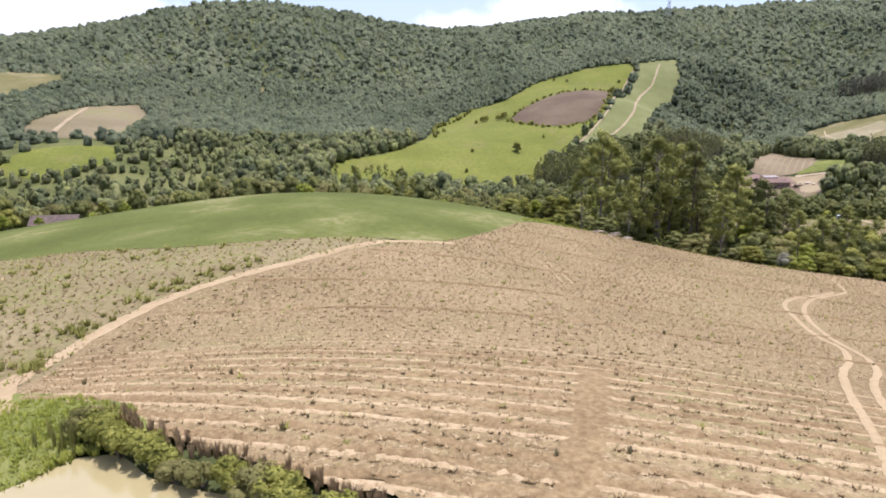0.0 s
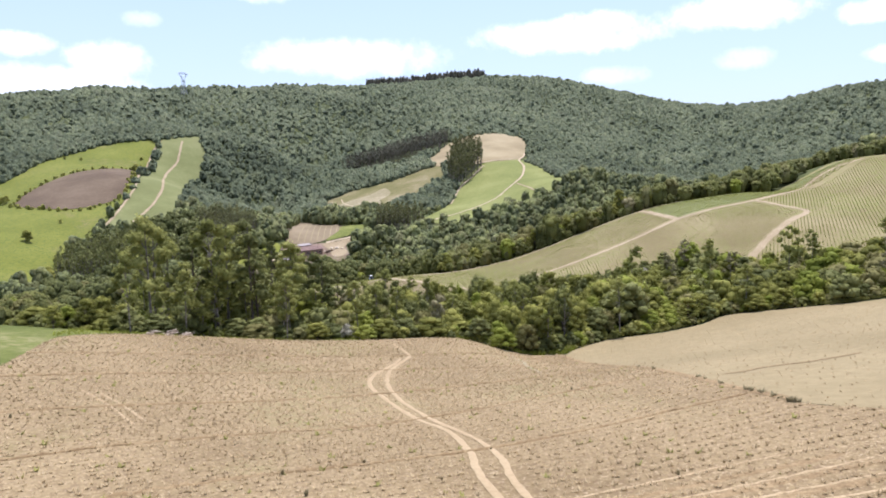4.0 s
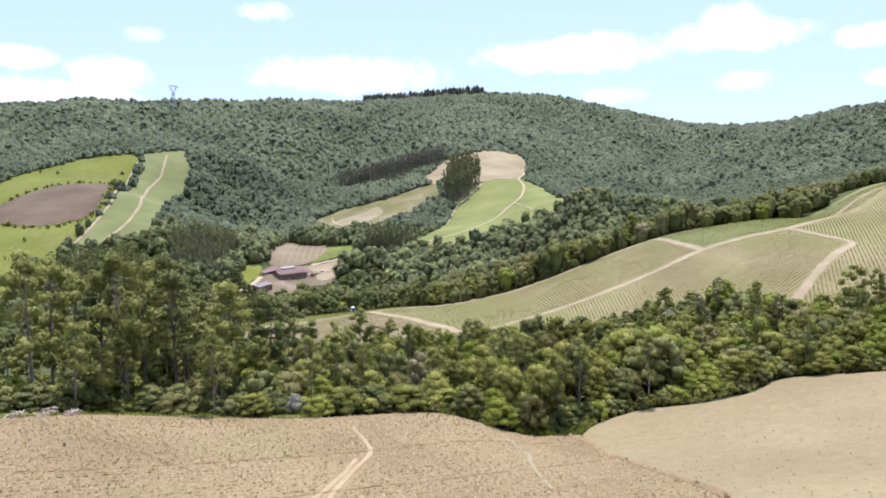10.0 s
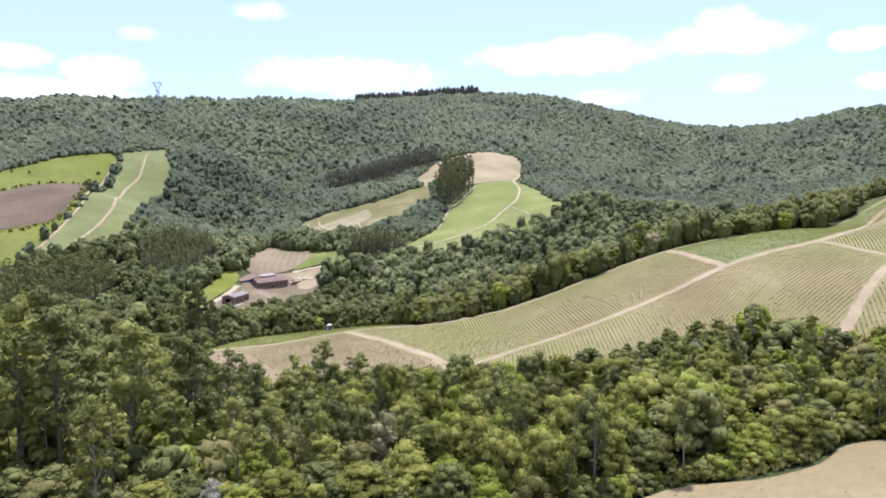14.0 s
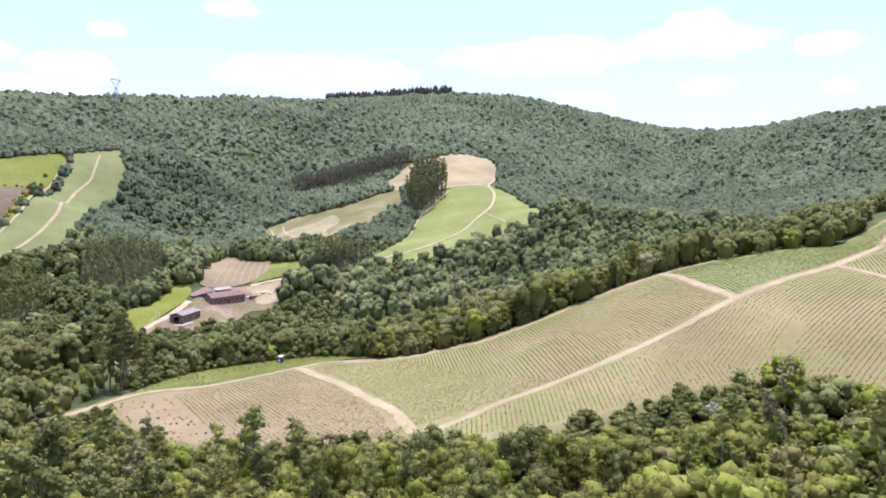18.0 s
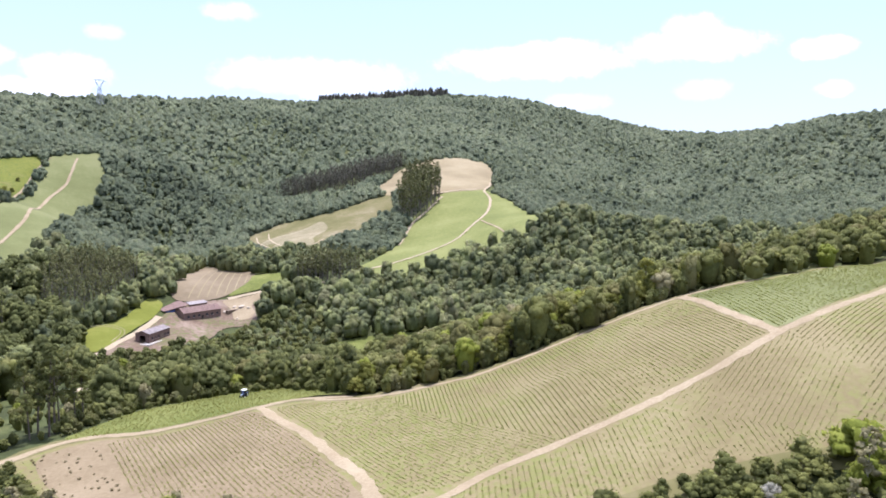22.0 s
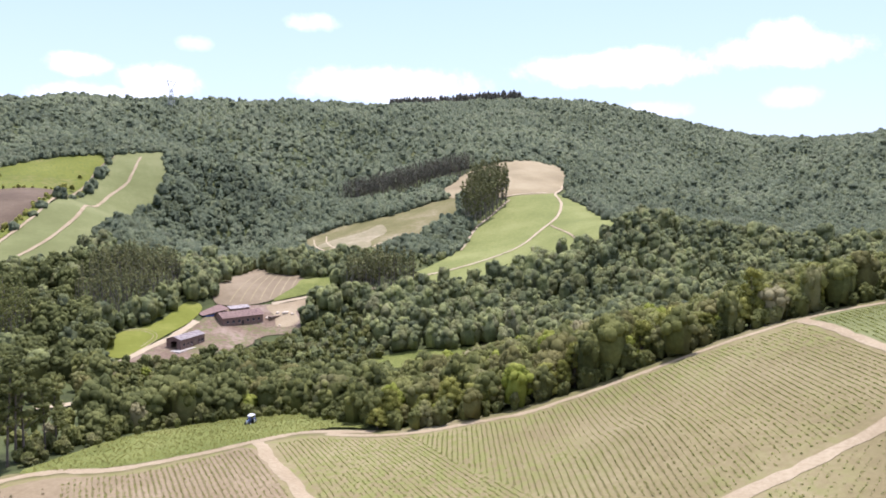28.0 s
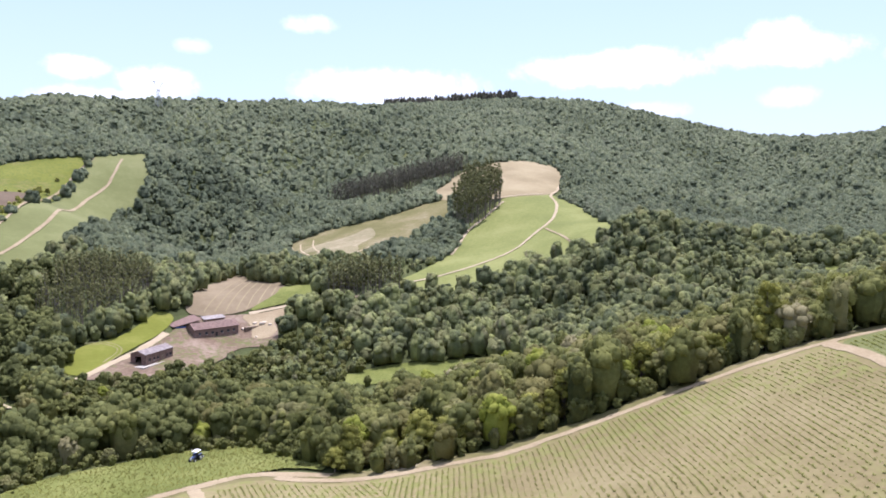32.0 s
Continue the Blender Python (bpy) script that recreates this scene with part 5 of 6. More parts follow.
def build_woods():
    x, y = scatter(rng, -420, 760, 90, 760, 7.8)
    keep = ~is_open(x, y) & ~inside(BELT, x, y) & (away(x, y) < 560) & (y > 0.12 * x + 150) & ~((y < 300) & (x < -150))
    keep &= ~((x > 250) & (y < 240) & (x < 480)) & ~(inside(WEST_SCRUB, x, y) & (rng.uniform(size=len(x)) < 0.35))
    keep &= ~((x < 0) & (x > -135) & (y < 240))
    keep &= ~((x > 0) & (x < 260) & (y < 215))
    keep &= ~((is_open(x + 8, y) | is_open(x, y + 8) | is_open(x + 6, y + 6)) & (y < 352) & (x < 330) & (x > 100))
    for poly in (GROVE, COPSE, SOUTH_STAND, HILL_STAND):
        keep &= ~inside(poly, x, y)
    keep &= ~(inside(PLOT_FRONT, x, y) & (rng.uniform(size=len(x)) < 0.92))
    near = keep & (away(x, y) < 350)
    # young growth below the farm and the valley plot
    low = np.where(inside(FARM_FRONT, x, y) | inside(SCRUB_HEDGE, x, y), 0.5, np.where(inside(PLOT_FRONT, x, y), 0.42, np.where(inside(GUM_FOOT, x, y) | inside(LOW_EDGE, x, y), 0.42, np.where(inside(WEST_SCRUB, x, y), 0.6, 1.0))))
    keep &= ~inside(YARD_EDGE, x, y)
    near &= keep
    sx, sy = scatter(rng, 188, 345, 478, 582, 4.6)
    fill = inside(FARM_FRONT, sx, sy) & ~is_open(sx, sy) & ~inside(YARD_EDGE, sx, sy)
    wood("farm_scrub", sx[fill], sy[fill], mid_sample, 0.42, LEAF_WOOD, "thick low growth on the slope below the farm", seed=19, swell=0.2)
    hue = rng.uniform(size=len(x))
    dark = keep & (inside(DARK_WOOD, x, y) & (hue < 0.75) | (x < 300) & (x > 60) & (y > 385) & (y < 560) & (hue < 0.5) & ~inside(GUM_FOOT, x, y))
    wood("dark_wood", x[dark], y[dark], mid_sample, 1.15 * low[dark], LEAF_GUM, "dark dense trees in the valley bottom", seed=14, swell=0.2)
    keep &= ~dark
    near &= keep
    for lo, hi, mat, label in ((0, 0.82, LEAF_WOOD, "dense mixed green wood filling the valley"), (0.82, 0.93, LEAF_OLIVE, "olive trees through the valley wood"), (0.93, 0.98, LEAF_LIME, "yellow-green trees through the valley wood"), (0.98, 1.1, LEAF_DRY, "brownish trees through the valley wood")):
        on = near & (hue >= lo) & (hue < hi)
        wood("valley_wood", x[on], y[on], mid_sample, low[on], mat, label, seed=11, swell=0.2)
    rest = keep & ~near
    # low growth that closes the foot of the wood behind the bank
    foot = np.array(rounded([(152, 377), (165, 386), (177, 395), (198, 399), (217, 401), (234, 387), (233, 350), (234, 336), (239, 326), (251, 320.5), (262, 313.5), (273, 308), (287, 301.5), (298, 295.5), (312, 287), (326, 277), (347, 264)], 1.7, closed=False))
    foot = foot + rng.normal(0, 1.0, foot.shape)
    wood("edge_scrub", foot[:, 0], foot[:, 1], mid_sample, 0.4, LEAF_WOOD, "tangled low growth at the foot of the wood", seed=20, vary=0.4)
    wood("slope_wood", x[rest], y[rest], slope_sample, 1.22 * low[rest], LEAF_FAR, "dense wood on the lower slopes", seed=12, vary=0.32, swell=0.2)
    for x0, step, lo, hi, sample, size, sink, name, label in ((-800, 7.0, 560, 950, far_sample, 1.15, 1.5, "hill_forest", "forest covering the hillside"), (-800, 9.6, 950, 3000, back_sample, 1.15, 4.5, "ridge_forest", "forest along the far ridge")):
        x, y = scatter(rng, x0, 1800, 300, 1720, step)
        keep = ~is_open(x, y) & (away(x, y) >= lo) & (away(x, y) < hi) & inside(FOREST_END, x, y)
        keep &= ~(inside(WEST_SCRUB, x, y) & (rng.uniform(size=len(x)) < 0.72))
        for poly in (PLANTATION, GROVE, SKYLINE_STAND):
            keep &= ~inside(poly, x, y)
        wood(name, x[keep], y[keep], sample, size, LEAF_HILL_HAZE, label, seed=13, sink=sink, vary=0.3, swell=0.2)


build_woods()


def build_stands():
    slim = crowns(5, 25.0, 4.6, 10, 6, 0.8, 150, True)
    tall_wall = tufted(5, 24.0, 7.5, 155, 3, 0, 1.0)
    for name, poly, step, size, mat, label in (
        ("plantation", PLANTATION, 6.0, 0.95, LEAF_PINE, "dark plantation of tall straight trees"),
        ("eucalyptus_grove", GROVE, 5.6, 1.3, LEAF_GROVE, "tall eucalyptus grove beside the clearing"),
        ("farm_copse", COPSE, 5.0, 0.95, LEAF_GROVE, "copse of tall dark trees behind the farm"),
        ("eucalyptus_stand", SOUTH_STAND, 4.8, 0.9, LEAF_GUM, "stand of dark eucalyptus below the pasture"),
        ("eucalyptus_stand", HILL_STAND, 5.2, 0.8, LEAF_GROVE, "olive-brown stand of slim trees above the meadow"),
        ("skyline_stand", SKYLINE_STAND, 5.2, 1.05, LEAF_PINE, "straight plantation rows on the skyline"),
    ):
        xs, ys = [p[0] for p in poly], [p[1] for p in poly]
        x, y = scatter(rng, min(xs), max(xs), min(ys), max(ys), step)
        keep = inside(poly, x, y)
        x, y = x[keep], y[keep]
        wood(name, x, y, tall_wall if name == "skyline_stand" else slim, size, mat, label, seed=17, vary=0.12)
        stems(name + "_trunks", x, y, 20 * size, 0.3, BARK_PALE, "pale bare trunks of the stand")


build_stands()


# ---- what lies and grows on the near fields ----
def row_north(v, x):
    """The northing of stubble row v at easting x: rows run east, bending round the near slope."""
    bent = (v - 0.45 * x) / (1 - 0.005 * x)
    return np.where(bent < 90, bent, v)


TRACKS = [([(24, 33), (34, 56), (43, 71), (49, 83), (51, 92), (55, 106), (59, 118), (65, 127), (76, 138), (83, 146)], 1.0), ([(27, 33), (36.5, 56), (43.5, 67), (48.5, 78), (53, 93), (57.5, 107), (63, 119), (71, 131), (80, 141), (88, 150)], 1.0), ([(12, 53), (8.5, 39), (5, 24)], 1.6), ([(-34, 51), (-36.5, 58), (-37, 73), (-34, 84), (-22, 101), (-10, 118)], 2.2)]


def on_track(x, y):
    hit = np.zeros(np.shape(x), bool)
    for line, half in TRACKS:
        for (ax, ay), (bx, by) in zip(line, line[1:]):
            u = np.clip(((x - ax) * (bx - ax) + (y - ay) * (by - ay)) / ((bx - ax) ** 2 + (by - ay) ** 2), 0, 1)
            hit |= np.hypot(x - ax - u * (bx - ax), y - ay - u * (by - ay)) < half
    return hit


def windrow(v, x0, x1, width, high, material, parent, seed):
    """One low ridge of straw and clods along a stubble row."""
    r = np.random.default_rng(seed)
    x = np.arange(x0, x1, 0.55)
    y = row_north(v, x) + np.cumsum(r.normal(0, 0.05, len(x)))
    keep = inside(HOME_FIELD, x, y) & ~on_track(x, y)
    if keep.sum() < 8:
        return None
    x, y = x[keep], y[keep]
    cols = []
    for u, h in ((-0.5, -0.04), (-0.22, 0.75), (0.12, 1.0), (0.5, -0.04)):
        q = y + u * width * r.uniform(0.45, 1.5, len(x))
        up = high * h * r.uniform(0.3, 1.25, len(x)) if h > 0 else np.full(len(x), -0.05)
        cols.append(np.c_[x, q, height(x, q) + up])
    verts = np.stack(cols, 1).reshape(-1, 3)
    i = np.arange(len(x) - 1)[:, None] * 4 + np.arange(3)[None]
    faces = np.stack([i, i + 4, i + 5, i + 1], -1).reshape(-1, 4)
    return mesh_object("windrow", verts, faces, material, parent)


def build_windrows():
    root = bpy.data.objects["stubble_field"]
    for k, v in enumerate(np.arange(14, 60, 2.6)):
        fade = float(np.interp(v, [38, 60], [1.0, 0.3]))
        windrow(v, -40, 62, 1.5, 0.17 * fade, RIDGE_SOIL, root, k)
        windrow(v + 1.3, -40, 62, 0.95 * fade, 0.07, FURROW_SOIL, root, 100 + k)
    for k, v in enumerate((76, 91.5, 111, 131.5, 149)):
        windrow(v, -40, 130, 0.6, 0.22, RIDGE_SOIL, root, 200 + k)


build_windrows()


def tuft(seed, blades, wide, tall):
    """A clump of leaning blades."""
    r = np.random.default_rng(seed)
    a = r.uniform(0, 6.28, blades)
    foot = np.c_[np.cos(a), np.sin(a), np.zeros(blades)] * wide * 0.25 * r.uniform(0, 1, (blades, 1))
    tip = np.c_[np.cos(a) * wide * 0.5, np.sin(a) * wide * 0.5, np.full(blades, tall)] * r.uniform(0.6, 1.1, (blades, 1))
    side = np.c_[-np.sin(a), np.cos(a), np.zeros(blades)] * wide * 0.12
    v = np.stack([foot - side, foot + side, tip], 1).reshape(-1, 3)
    return v, np.arange(len(v)).reshape(-1, 3)


STRAW = leafy("straw", (0.12, 0.083, 0.04), (0.28, 0.206, 0.108), (0.48, 0.375, 0.215), tone=0.93, relief=0.0, field_scale=0.05, see_through=0.15)
DRY_GRASS = leafy("dry_grass", (0.19, 0.125, 0.065), (0.31, 0.22, 0.12), (0.45, 0.34, 0.2), tone=0.93, relief=0.0, see_through=0.3)
WEED = leafy("weed", (0.13, 0.1, 0.05), (0.2, 0.165, 0.085), (0.29, 0.25, 0.14), tone=0.93, relief=0.0, field_scale=0.08, see_through=0.2)
WEED_GREEN = leafy("weed_green", (0.135, 0.13, 0.036), (0.235, 0.23, 0.062), (0.34, 0.325, 0.1), tone=0.93, relief=0.0, field_scale=0.05, see_through=0.25)
CANE_LEAF = leafy("cane_leaf", (0.235, 0.205, 0.092), (0.245, 0.236, 0.08), (0.255, 0.275, 0.075), tone=0.93, relief=0.0, field_scale=0.035, see_through=0.25)


def build_stubble():
    r = np.random.default_rng(40)
    xs, ys = [], []
    for v in np.arange(14, 190, 1.3):
        x = np.arange(-42, 140, 0.45)
        x = x + r.uniform(-0.35, 0.35, len(x))
        y = row_north(v, x) + r.normal(0, 0.13, len(x))
        keep = inside(HOME_FIELD, x, y) & (r.uniform(size=len(x)) < 0.78) & ~on_track(x, y)
        xs.append(x[keep])
        ys.append(y[keep])
    x, y = np.concatenate(xs), np.concatenate(ys)
    sample = [tuft(300 + k, 6, 0.62, 0.26) for k in range(5)]
    wood("stubble_straw", x, y, sample, 1.0, STRAW, "cut straw and clods in rows on the field", 41, "straw", sink=0.03, vary=0.5)
    green = r.uniform(size=len(x)) < 0.03
    wood("stubble_weeds", x[green] + 0.3, y[green], sample, 1.25, WEED_GREEN, "small weeds between the stubble rows", 42, "weeds", sink=0.03, vary=0.5)
    x, y = scatter(r, -130, -5, 25, 126, 1.25)
    keep = inside(WEST_STUBBLE, x, y)
    x, y = x[keep], y[keep]
    green = r.uniform(size=len(x)) < 0.5
    wood("west_weeds", x[green], y[green], sample, 1.3, WEED_GREEN, "green weeds over the western stubble", 43, "weeds", sink=0.03, vary=0.5)
    bx, by = r.uniform(-110, -15, 240), r.uniform(30, 122, 240)
    on = inside(WEST_STUBBLE, bx, by)
    wood("west_bushes", bx[on], by[on], [tuft(305 + k, 26, 1.3, 0.8) for k in range(4)], 0.75, WEED_GREEN, "tall green weeds dotted over the western stubble", 46, "weeds", sink=0.05, vary=0.6)
    wood("west_straw", x[~green], y[~green], sample, 1.2, STRAW, "dry straw over the western stubble", 44, "straw", sink=0.03, vary=0.5)
    x, y = scatter(r, 78, 300, -40, 156, 2.6)
    keep = inside(DRY_HILL, x, y)
    wood("dry_straw", x[keep], y[keep], sample, 0.8, STRAW, "sparse dry straw on the bare field", 45, "straw", sink=0.03, vary=0.5)


build_stubble()


def build_weed_tufts():
    """Tall weeds standing alone in the stubble."""
    made = []
    for k in range(3):
        root = tagged(new("weed_tuft"), "lone dark weed standing in the stubble", "weed", "weeds in the stubble")
        v, f = tuft(320 + k, 34, 1.1, 1.25)
        mesh_object("foliage", v, f, WEED, root)
        sv, sf = tube([(0, 0, -0.2), (0.03, 0, 0.5), (0, 0.05, 1.0)], [0.05, 0.035, 0.015], 5)
        mesh_object("stalk", sv, sf, BARK, root)
        made.append(root)
    r = np.random.default_rng(50)
    spots = [(-20.4, 54.4), (-16.4, 51.9), (-4.2, 47.6), (-26.8, 73.4), (-23.1, 75), (11, 38.1), (13.4, 46.6), (6.6, 37.4), (-8.7, 42.7), (-4.6, 43.8), (-10, 41.1), (0.1, 40), (-27.9, 51.9), (-33, 76.2), (-8.7, 44.6), (22.7, 65.8), (-1.1, 95.7), (32, 73), (45, 70), (47.8, 121), (6.7, 108.5), (34, 63.4), (48.8, 50.7), (81, 93)]
    for k in range(10):
        x, y = r.uniform(-34, 110), r.uniform(40, 165)
        if bool(inside(HOME_FIELD, np.array([x]), np.array([y]))[0]):
            spots.append((x, y))
    for k, (x, y) in enumerate(spots):
        s = r.uniform(0.22, 0.48)
        m = pose(x, y, float(height(x, y)), 0, 0, r.uniform(0, 360))
        ob = made[k] if k < 3 else copy_thing(made[k % 3], m)
        ob.matrix_basis = m @ Matrix.Diagonal((s, s, s, 1))
    # bushy weeds where two fields meet
    x = np.concatenate([79 + 7 * r.uniform(0, 1, 26) ** 2, r.uniform(86, 136, 10)])
    y = np.interp(x, [79, 88, 104, 118, 137], [56.5, 70, 91, 110, 147]) + r.normal(0, 0.4, 36)
    wood("margin_weeds", x, y, [tuft(330 + k, 26, 1.3, 0.75) for k in range(3)], 0.6, WEED, "brown weeds along the furrow between fields", 51, "weeds", sink=0.05, vary=0.6)


build_weed_tufts()


# ---- cane: blocks of young plants in rows ----
def cane_block(name, poly, turn, gap, label, seed, size=1.0, fill=0.85):
    """Rows run turn degrees east of north."""
    r = np.random.default_rng(seed)
    a = radians(turn)
    xs, ys = [p[0] for p in poly], [p[1] for p in poly]
    mx, my, far = (min(xs) + max(xs)) / 2, (min(ys) + max(ys)) / 2, math.hypot(max(xs) - min(xs), max(ys) - min(ys)) / 2
    along, across = np.meshgrid(np.arange(-far, far, 0.5), np.arange(-far, far, gap))
    along = along + r.uniform(-0.3, 0.3, along.shape)
    across = across + r.normal(0, 0.045, along.shape) + 1.2 * np.sin(along / 55)
    x = (mx + along * math.sin(a) + across * math.cos(a)).ravel()
    y = (my + along * math.cos(a) - across * math.sin(a)).ravel()
    keep = inside(poly, x, y) & inside(CANE_INNER, x, y) & (r.uniform(size=len(x)) < fill * (0.82 + 0.3 * np.sin(x / 13 + 2 * np.sin(y / 21)) * np.sin(y / 16 + 1.5 * np.sin(x / 27))))
    for line, half in CANE_BREAKS:
        for (ax, ay), (bx, by) in zip(line, line[1:]):
            u = np.clip(((x - ax) * (bx - ax) + (y - ay) * (by - ay)) / ((bx - ax) ** 2 + (by - ay) ** 2), 0, 1)
            keep &= np.hypot(x - ax - u * (bx - ax), y - ay - u * (by - ay)) > half
    wood(name, x[keep], y[keep], [tuft(seed * 7 + k, 7, 0.85, 0.36) for k in range(4)], size, CANE_LEAF, label, seed, "crop", sink=0.04, vary=0.3)


CANE_INNER = [(157, 346), (160, 347), (170, 341), (186, 338.5), (200, 339), (213, 338), (219, 332), (227, 322), (237, 316), (248, 311.5), (257, 304), (269, 299), (283, 292), (296, 284), (316, 268), (350, 250), (389, 244), (430, 236), (466, 220), (476, 180), (420, 114), (332, 84), (287, 117), (264, 149), (252, 166), (249, 191), (225, 209), (209, 216), (196, 222), (182, 233), (168, 250), (156, 268), (152, 290), (153, 316)]
CANE_BREAKS = [([(186, 240), (208, 240), (242, 231), (287, 221), (344, 216), (385, 219), (460, 215)], 2.4), ([(321, 270), (302, 243), (287, 221)], 2.1), ([(202, 343), (196, 300), (188, 262), (180, 250)], 2.6), ([(252, 166), (282, 173), (332, 183), (344, 216)], 2.1), ([(278, 198), (250, 191)], 2.0)]
cane_block("cane_rows", [(130, 354), (130, 300), (160, 240), (180, 244), (190, 262), (196, 300), (204, 346)], 6, 1.2, "young cane rows in brown soil", 60, 1.0, 1.0)
cane_block("cane_rows", [(204, 346), (196, 300), (190, 262), (182, 245), (225, 236), (228, 289), (234, 320), (222, 340)], 9, 1.2, "young green cane in straight rows", 61, 0.85, 0.9)
cane_block("cane_rows", [(234, 324), (228, 289), (225, 236), (287, 221), (322, 272), (270, 310)], 33, 1.2, "young green cane in straight rows", 62, 0.85, 0.9)
cane_block("cane_rows", [(287, 221), (322, 272), (400, 262), (480, 230), (460, 215), (344, 216)], 40, 1.35, "denser green cane on the hilltop", 63, 1.25, 1.0)
cane_block("cane_rows", [(170, 240), (182, 242), (242, 231), (250, 192), (222, 200), (180, 222)], 40, 1.2, "patchy young cane above the wood", 64, 0.8, 0.9)
cane_block("cane_rows", [(242, 231), (287, 221), (280, 196), (250, 190)], 78, 1.3, "sparse cane rows following the slope", 65, 0.7, 0.9)
cane_block("cane_rows", [(250, 190), (280, 196), (287, 221), (344, 216), (332, 183), (282, 173), (250, 165)], 84, 1.3, "cane rows following the slope", 66, 0.8, 0.95)
cane_block("cane_rows", [(252, 164), (282, 172), (334, 182), (346, 214), (460, 214), (480, 180), (420, 105), (330, 78)], 60, 1.35, "cane rows on the shoulder of the hill", 67, 0.85, 0.92)


def build_bank_plants():
    r = np.random.default_rng(70)
    x, y = scatter(r, 145, 234, 336, 396, 1.0)
    keep = inside(BANK, x, y)
    wood("bank_plants", x[keep], y[keep], [tuft(340 + k, 9, 1.0, 0.6) for k in range(4)], 0.7, WEED_GREEN, "low leafy plants over the green bank", 71, "plants", sink=0.05, vary=0.5)
    x, y = scatter(r, 15, 95, 165, 205, 1.0)
    keep = inside(MEADOW_EDGE, x, y)
    wood("verge_grass", x[keep], y[keep], [tuft(345 + k, 8, 0.8, 0.6) for k in range(4)], 0.9, LEAF_LIME, "long grass along the foot of the wood", 72, "grass", sink=0.05, vary=0.5)


build_bank_plants()


def build_creek_corner():
    """Long bright grass where the two fields run down to the creek, and a ragged fringe along the foot of the wood."""
    r = np.random.default_rng(76)
    x, y = scatter(r, 104, 156, 148, 174, 0.8)
    keep = inside([(110, 169.5), (122, 162), (130, 155), (139, 151), (147, 153.5), (151, 159), (138, 165), (122, 173)], x, y)
    wood("creek_grass", x[keep], y[keep], [tuft(390 + k, 12, 0.9, 0.9) for k in range(4)], 1.0, LEAF_LIME, "long bright grass at the creek corner", 77, "grass", sink=0.05, vary=0.5)
    line = np.array(rounded([(142, 154), (156, 156), (165, 152), (173, 145), (185, 140.5), (198, 140.5), (209, 127), (221, 107), (246, 89)], 0.35, closed=False))
    line = np.repeat(line, 3, 0) + r.normal(0, 0.8, (3 * len(line), 2)) + (0.5, 1.0)
    wood("edge_grass", line[:, 0], line[:, 1], [tuft(394 + k, 12, 1.0, 0.8) for k in range(4)], 1.0, WEED_GREEN, "rough grass between the bare field and the wood", 78, "grass", sink=0.05, vary=0.5)
    x, y = scatter(r, 130, 160, 262, 356, 2.9)
    keep = inside([(134, 354), (146, 353), (156, 344), (152, 318), (151, 292), (155, 268), (148, 268), (140, 292), (134, 322)], x, y) & (r.uniform(size=len(x)) < 0.6)
    wood("corner_weeds", x[keep], y[keep], [tuft(390 + k, 26, 1.3, 0.7) for k in range(3)], 0.55, WEED, "brown weeds on rough soil beside the cane", 80, "weeds", sink=0.05, vary=0.7)
    line = np.array(rounded([(150, 372), (162, 379), (176, 390), (190, 394), (205, 396), (222, 391), (229, 380), (231, 352)], 1.6, closed=False))
    line = np.repeat(line, 2, 0) + r.normal(0, 2.6, (2 * len(line), 2)) + (0, -0.5)
    wood("bank_bushes", line[:, 0], line[:, 1], mid_sample, 0.22, LEAF_WOOD, "ragged green bushes at the top of the bank", 79, "bushes", sink=0.2, vary=0.75)


build_creek_corner()


def build_roadside():
    r = np.random.default_rng(74)
    x = np.repeat([-38, -36.5, -37.5, -41, -39, -38.5, -38.5, -40, -38, -36, -34.5, -33, -31, -28.0], 5)
    y = np.repeat([62, 59, 60.5, 73, 73.5, 75, 64, 60, 84, 88, 91, 94, 97, 101.0], 5)
    x, y = x + r.normal(0, 0.9, len(x)), y + r.normal(0, 0.9, len(x))
    wood("roadside_weeds", x, y, [tuft(380 + k, 24, 1.2, 0.9) for k in range(4)], 0.8, WEED_GREEN, "bushy weeds along the dirt road", 75, "weeds", sink=0.05, vary=0.5)


build_roadside()


# ---- the farm ----
def placed(root, x, y, z, turn):
    root.matrix_basis = pose(x, y, z, 0, 0, turn)
    return root


def gable_roof(bm, x0, x1, y0, y1, eave, ridge, thick=0.14, over=0.5):
    """Two sloping slabs with a ridge along x."""
    mid = (y0 + y1) / 2
    for s, ya in ((-1, y0 - over), (1, y1 + over)):
        drop = (ridge - eave) * over / ((y1 - y0) / 2)
        a = [(x0 - over, ya, eave - drop), (x1 + over, ya, eave - drop), (x1 + over, mid, ridge), (x0 - over, mid, ridge)]
        lo = [bm.verts.new(p) for p in a]
        hi = [bm.verts.new((p[0], p[1], p[2] + thick)) for p in a]
        bm.faces.new(lo)
        bm.faces.new(hi[::-1])
        for k in range(4):
            bm.faces.new((lo[k], hi[k], hi[(k + 1) % 4], lo[(k + 1) % 4]))
    bmesh.ops.recalc_face_normals(bm, faces=bm.faces)


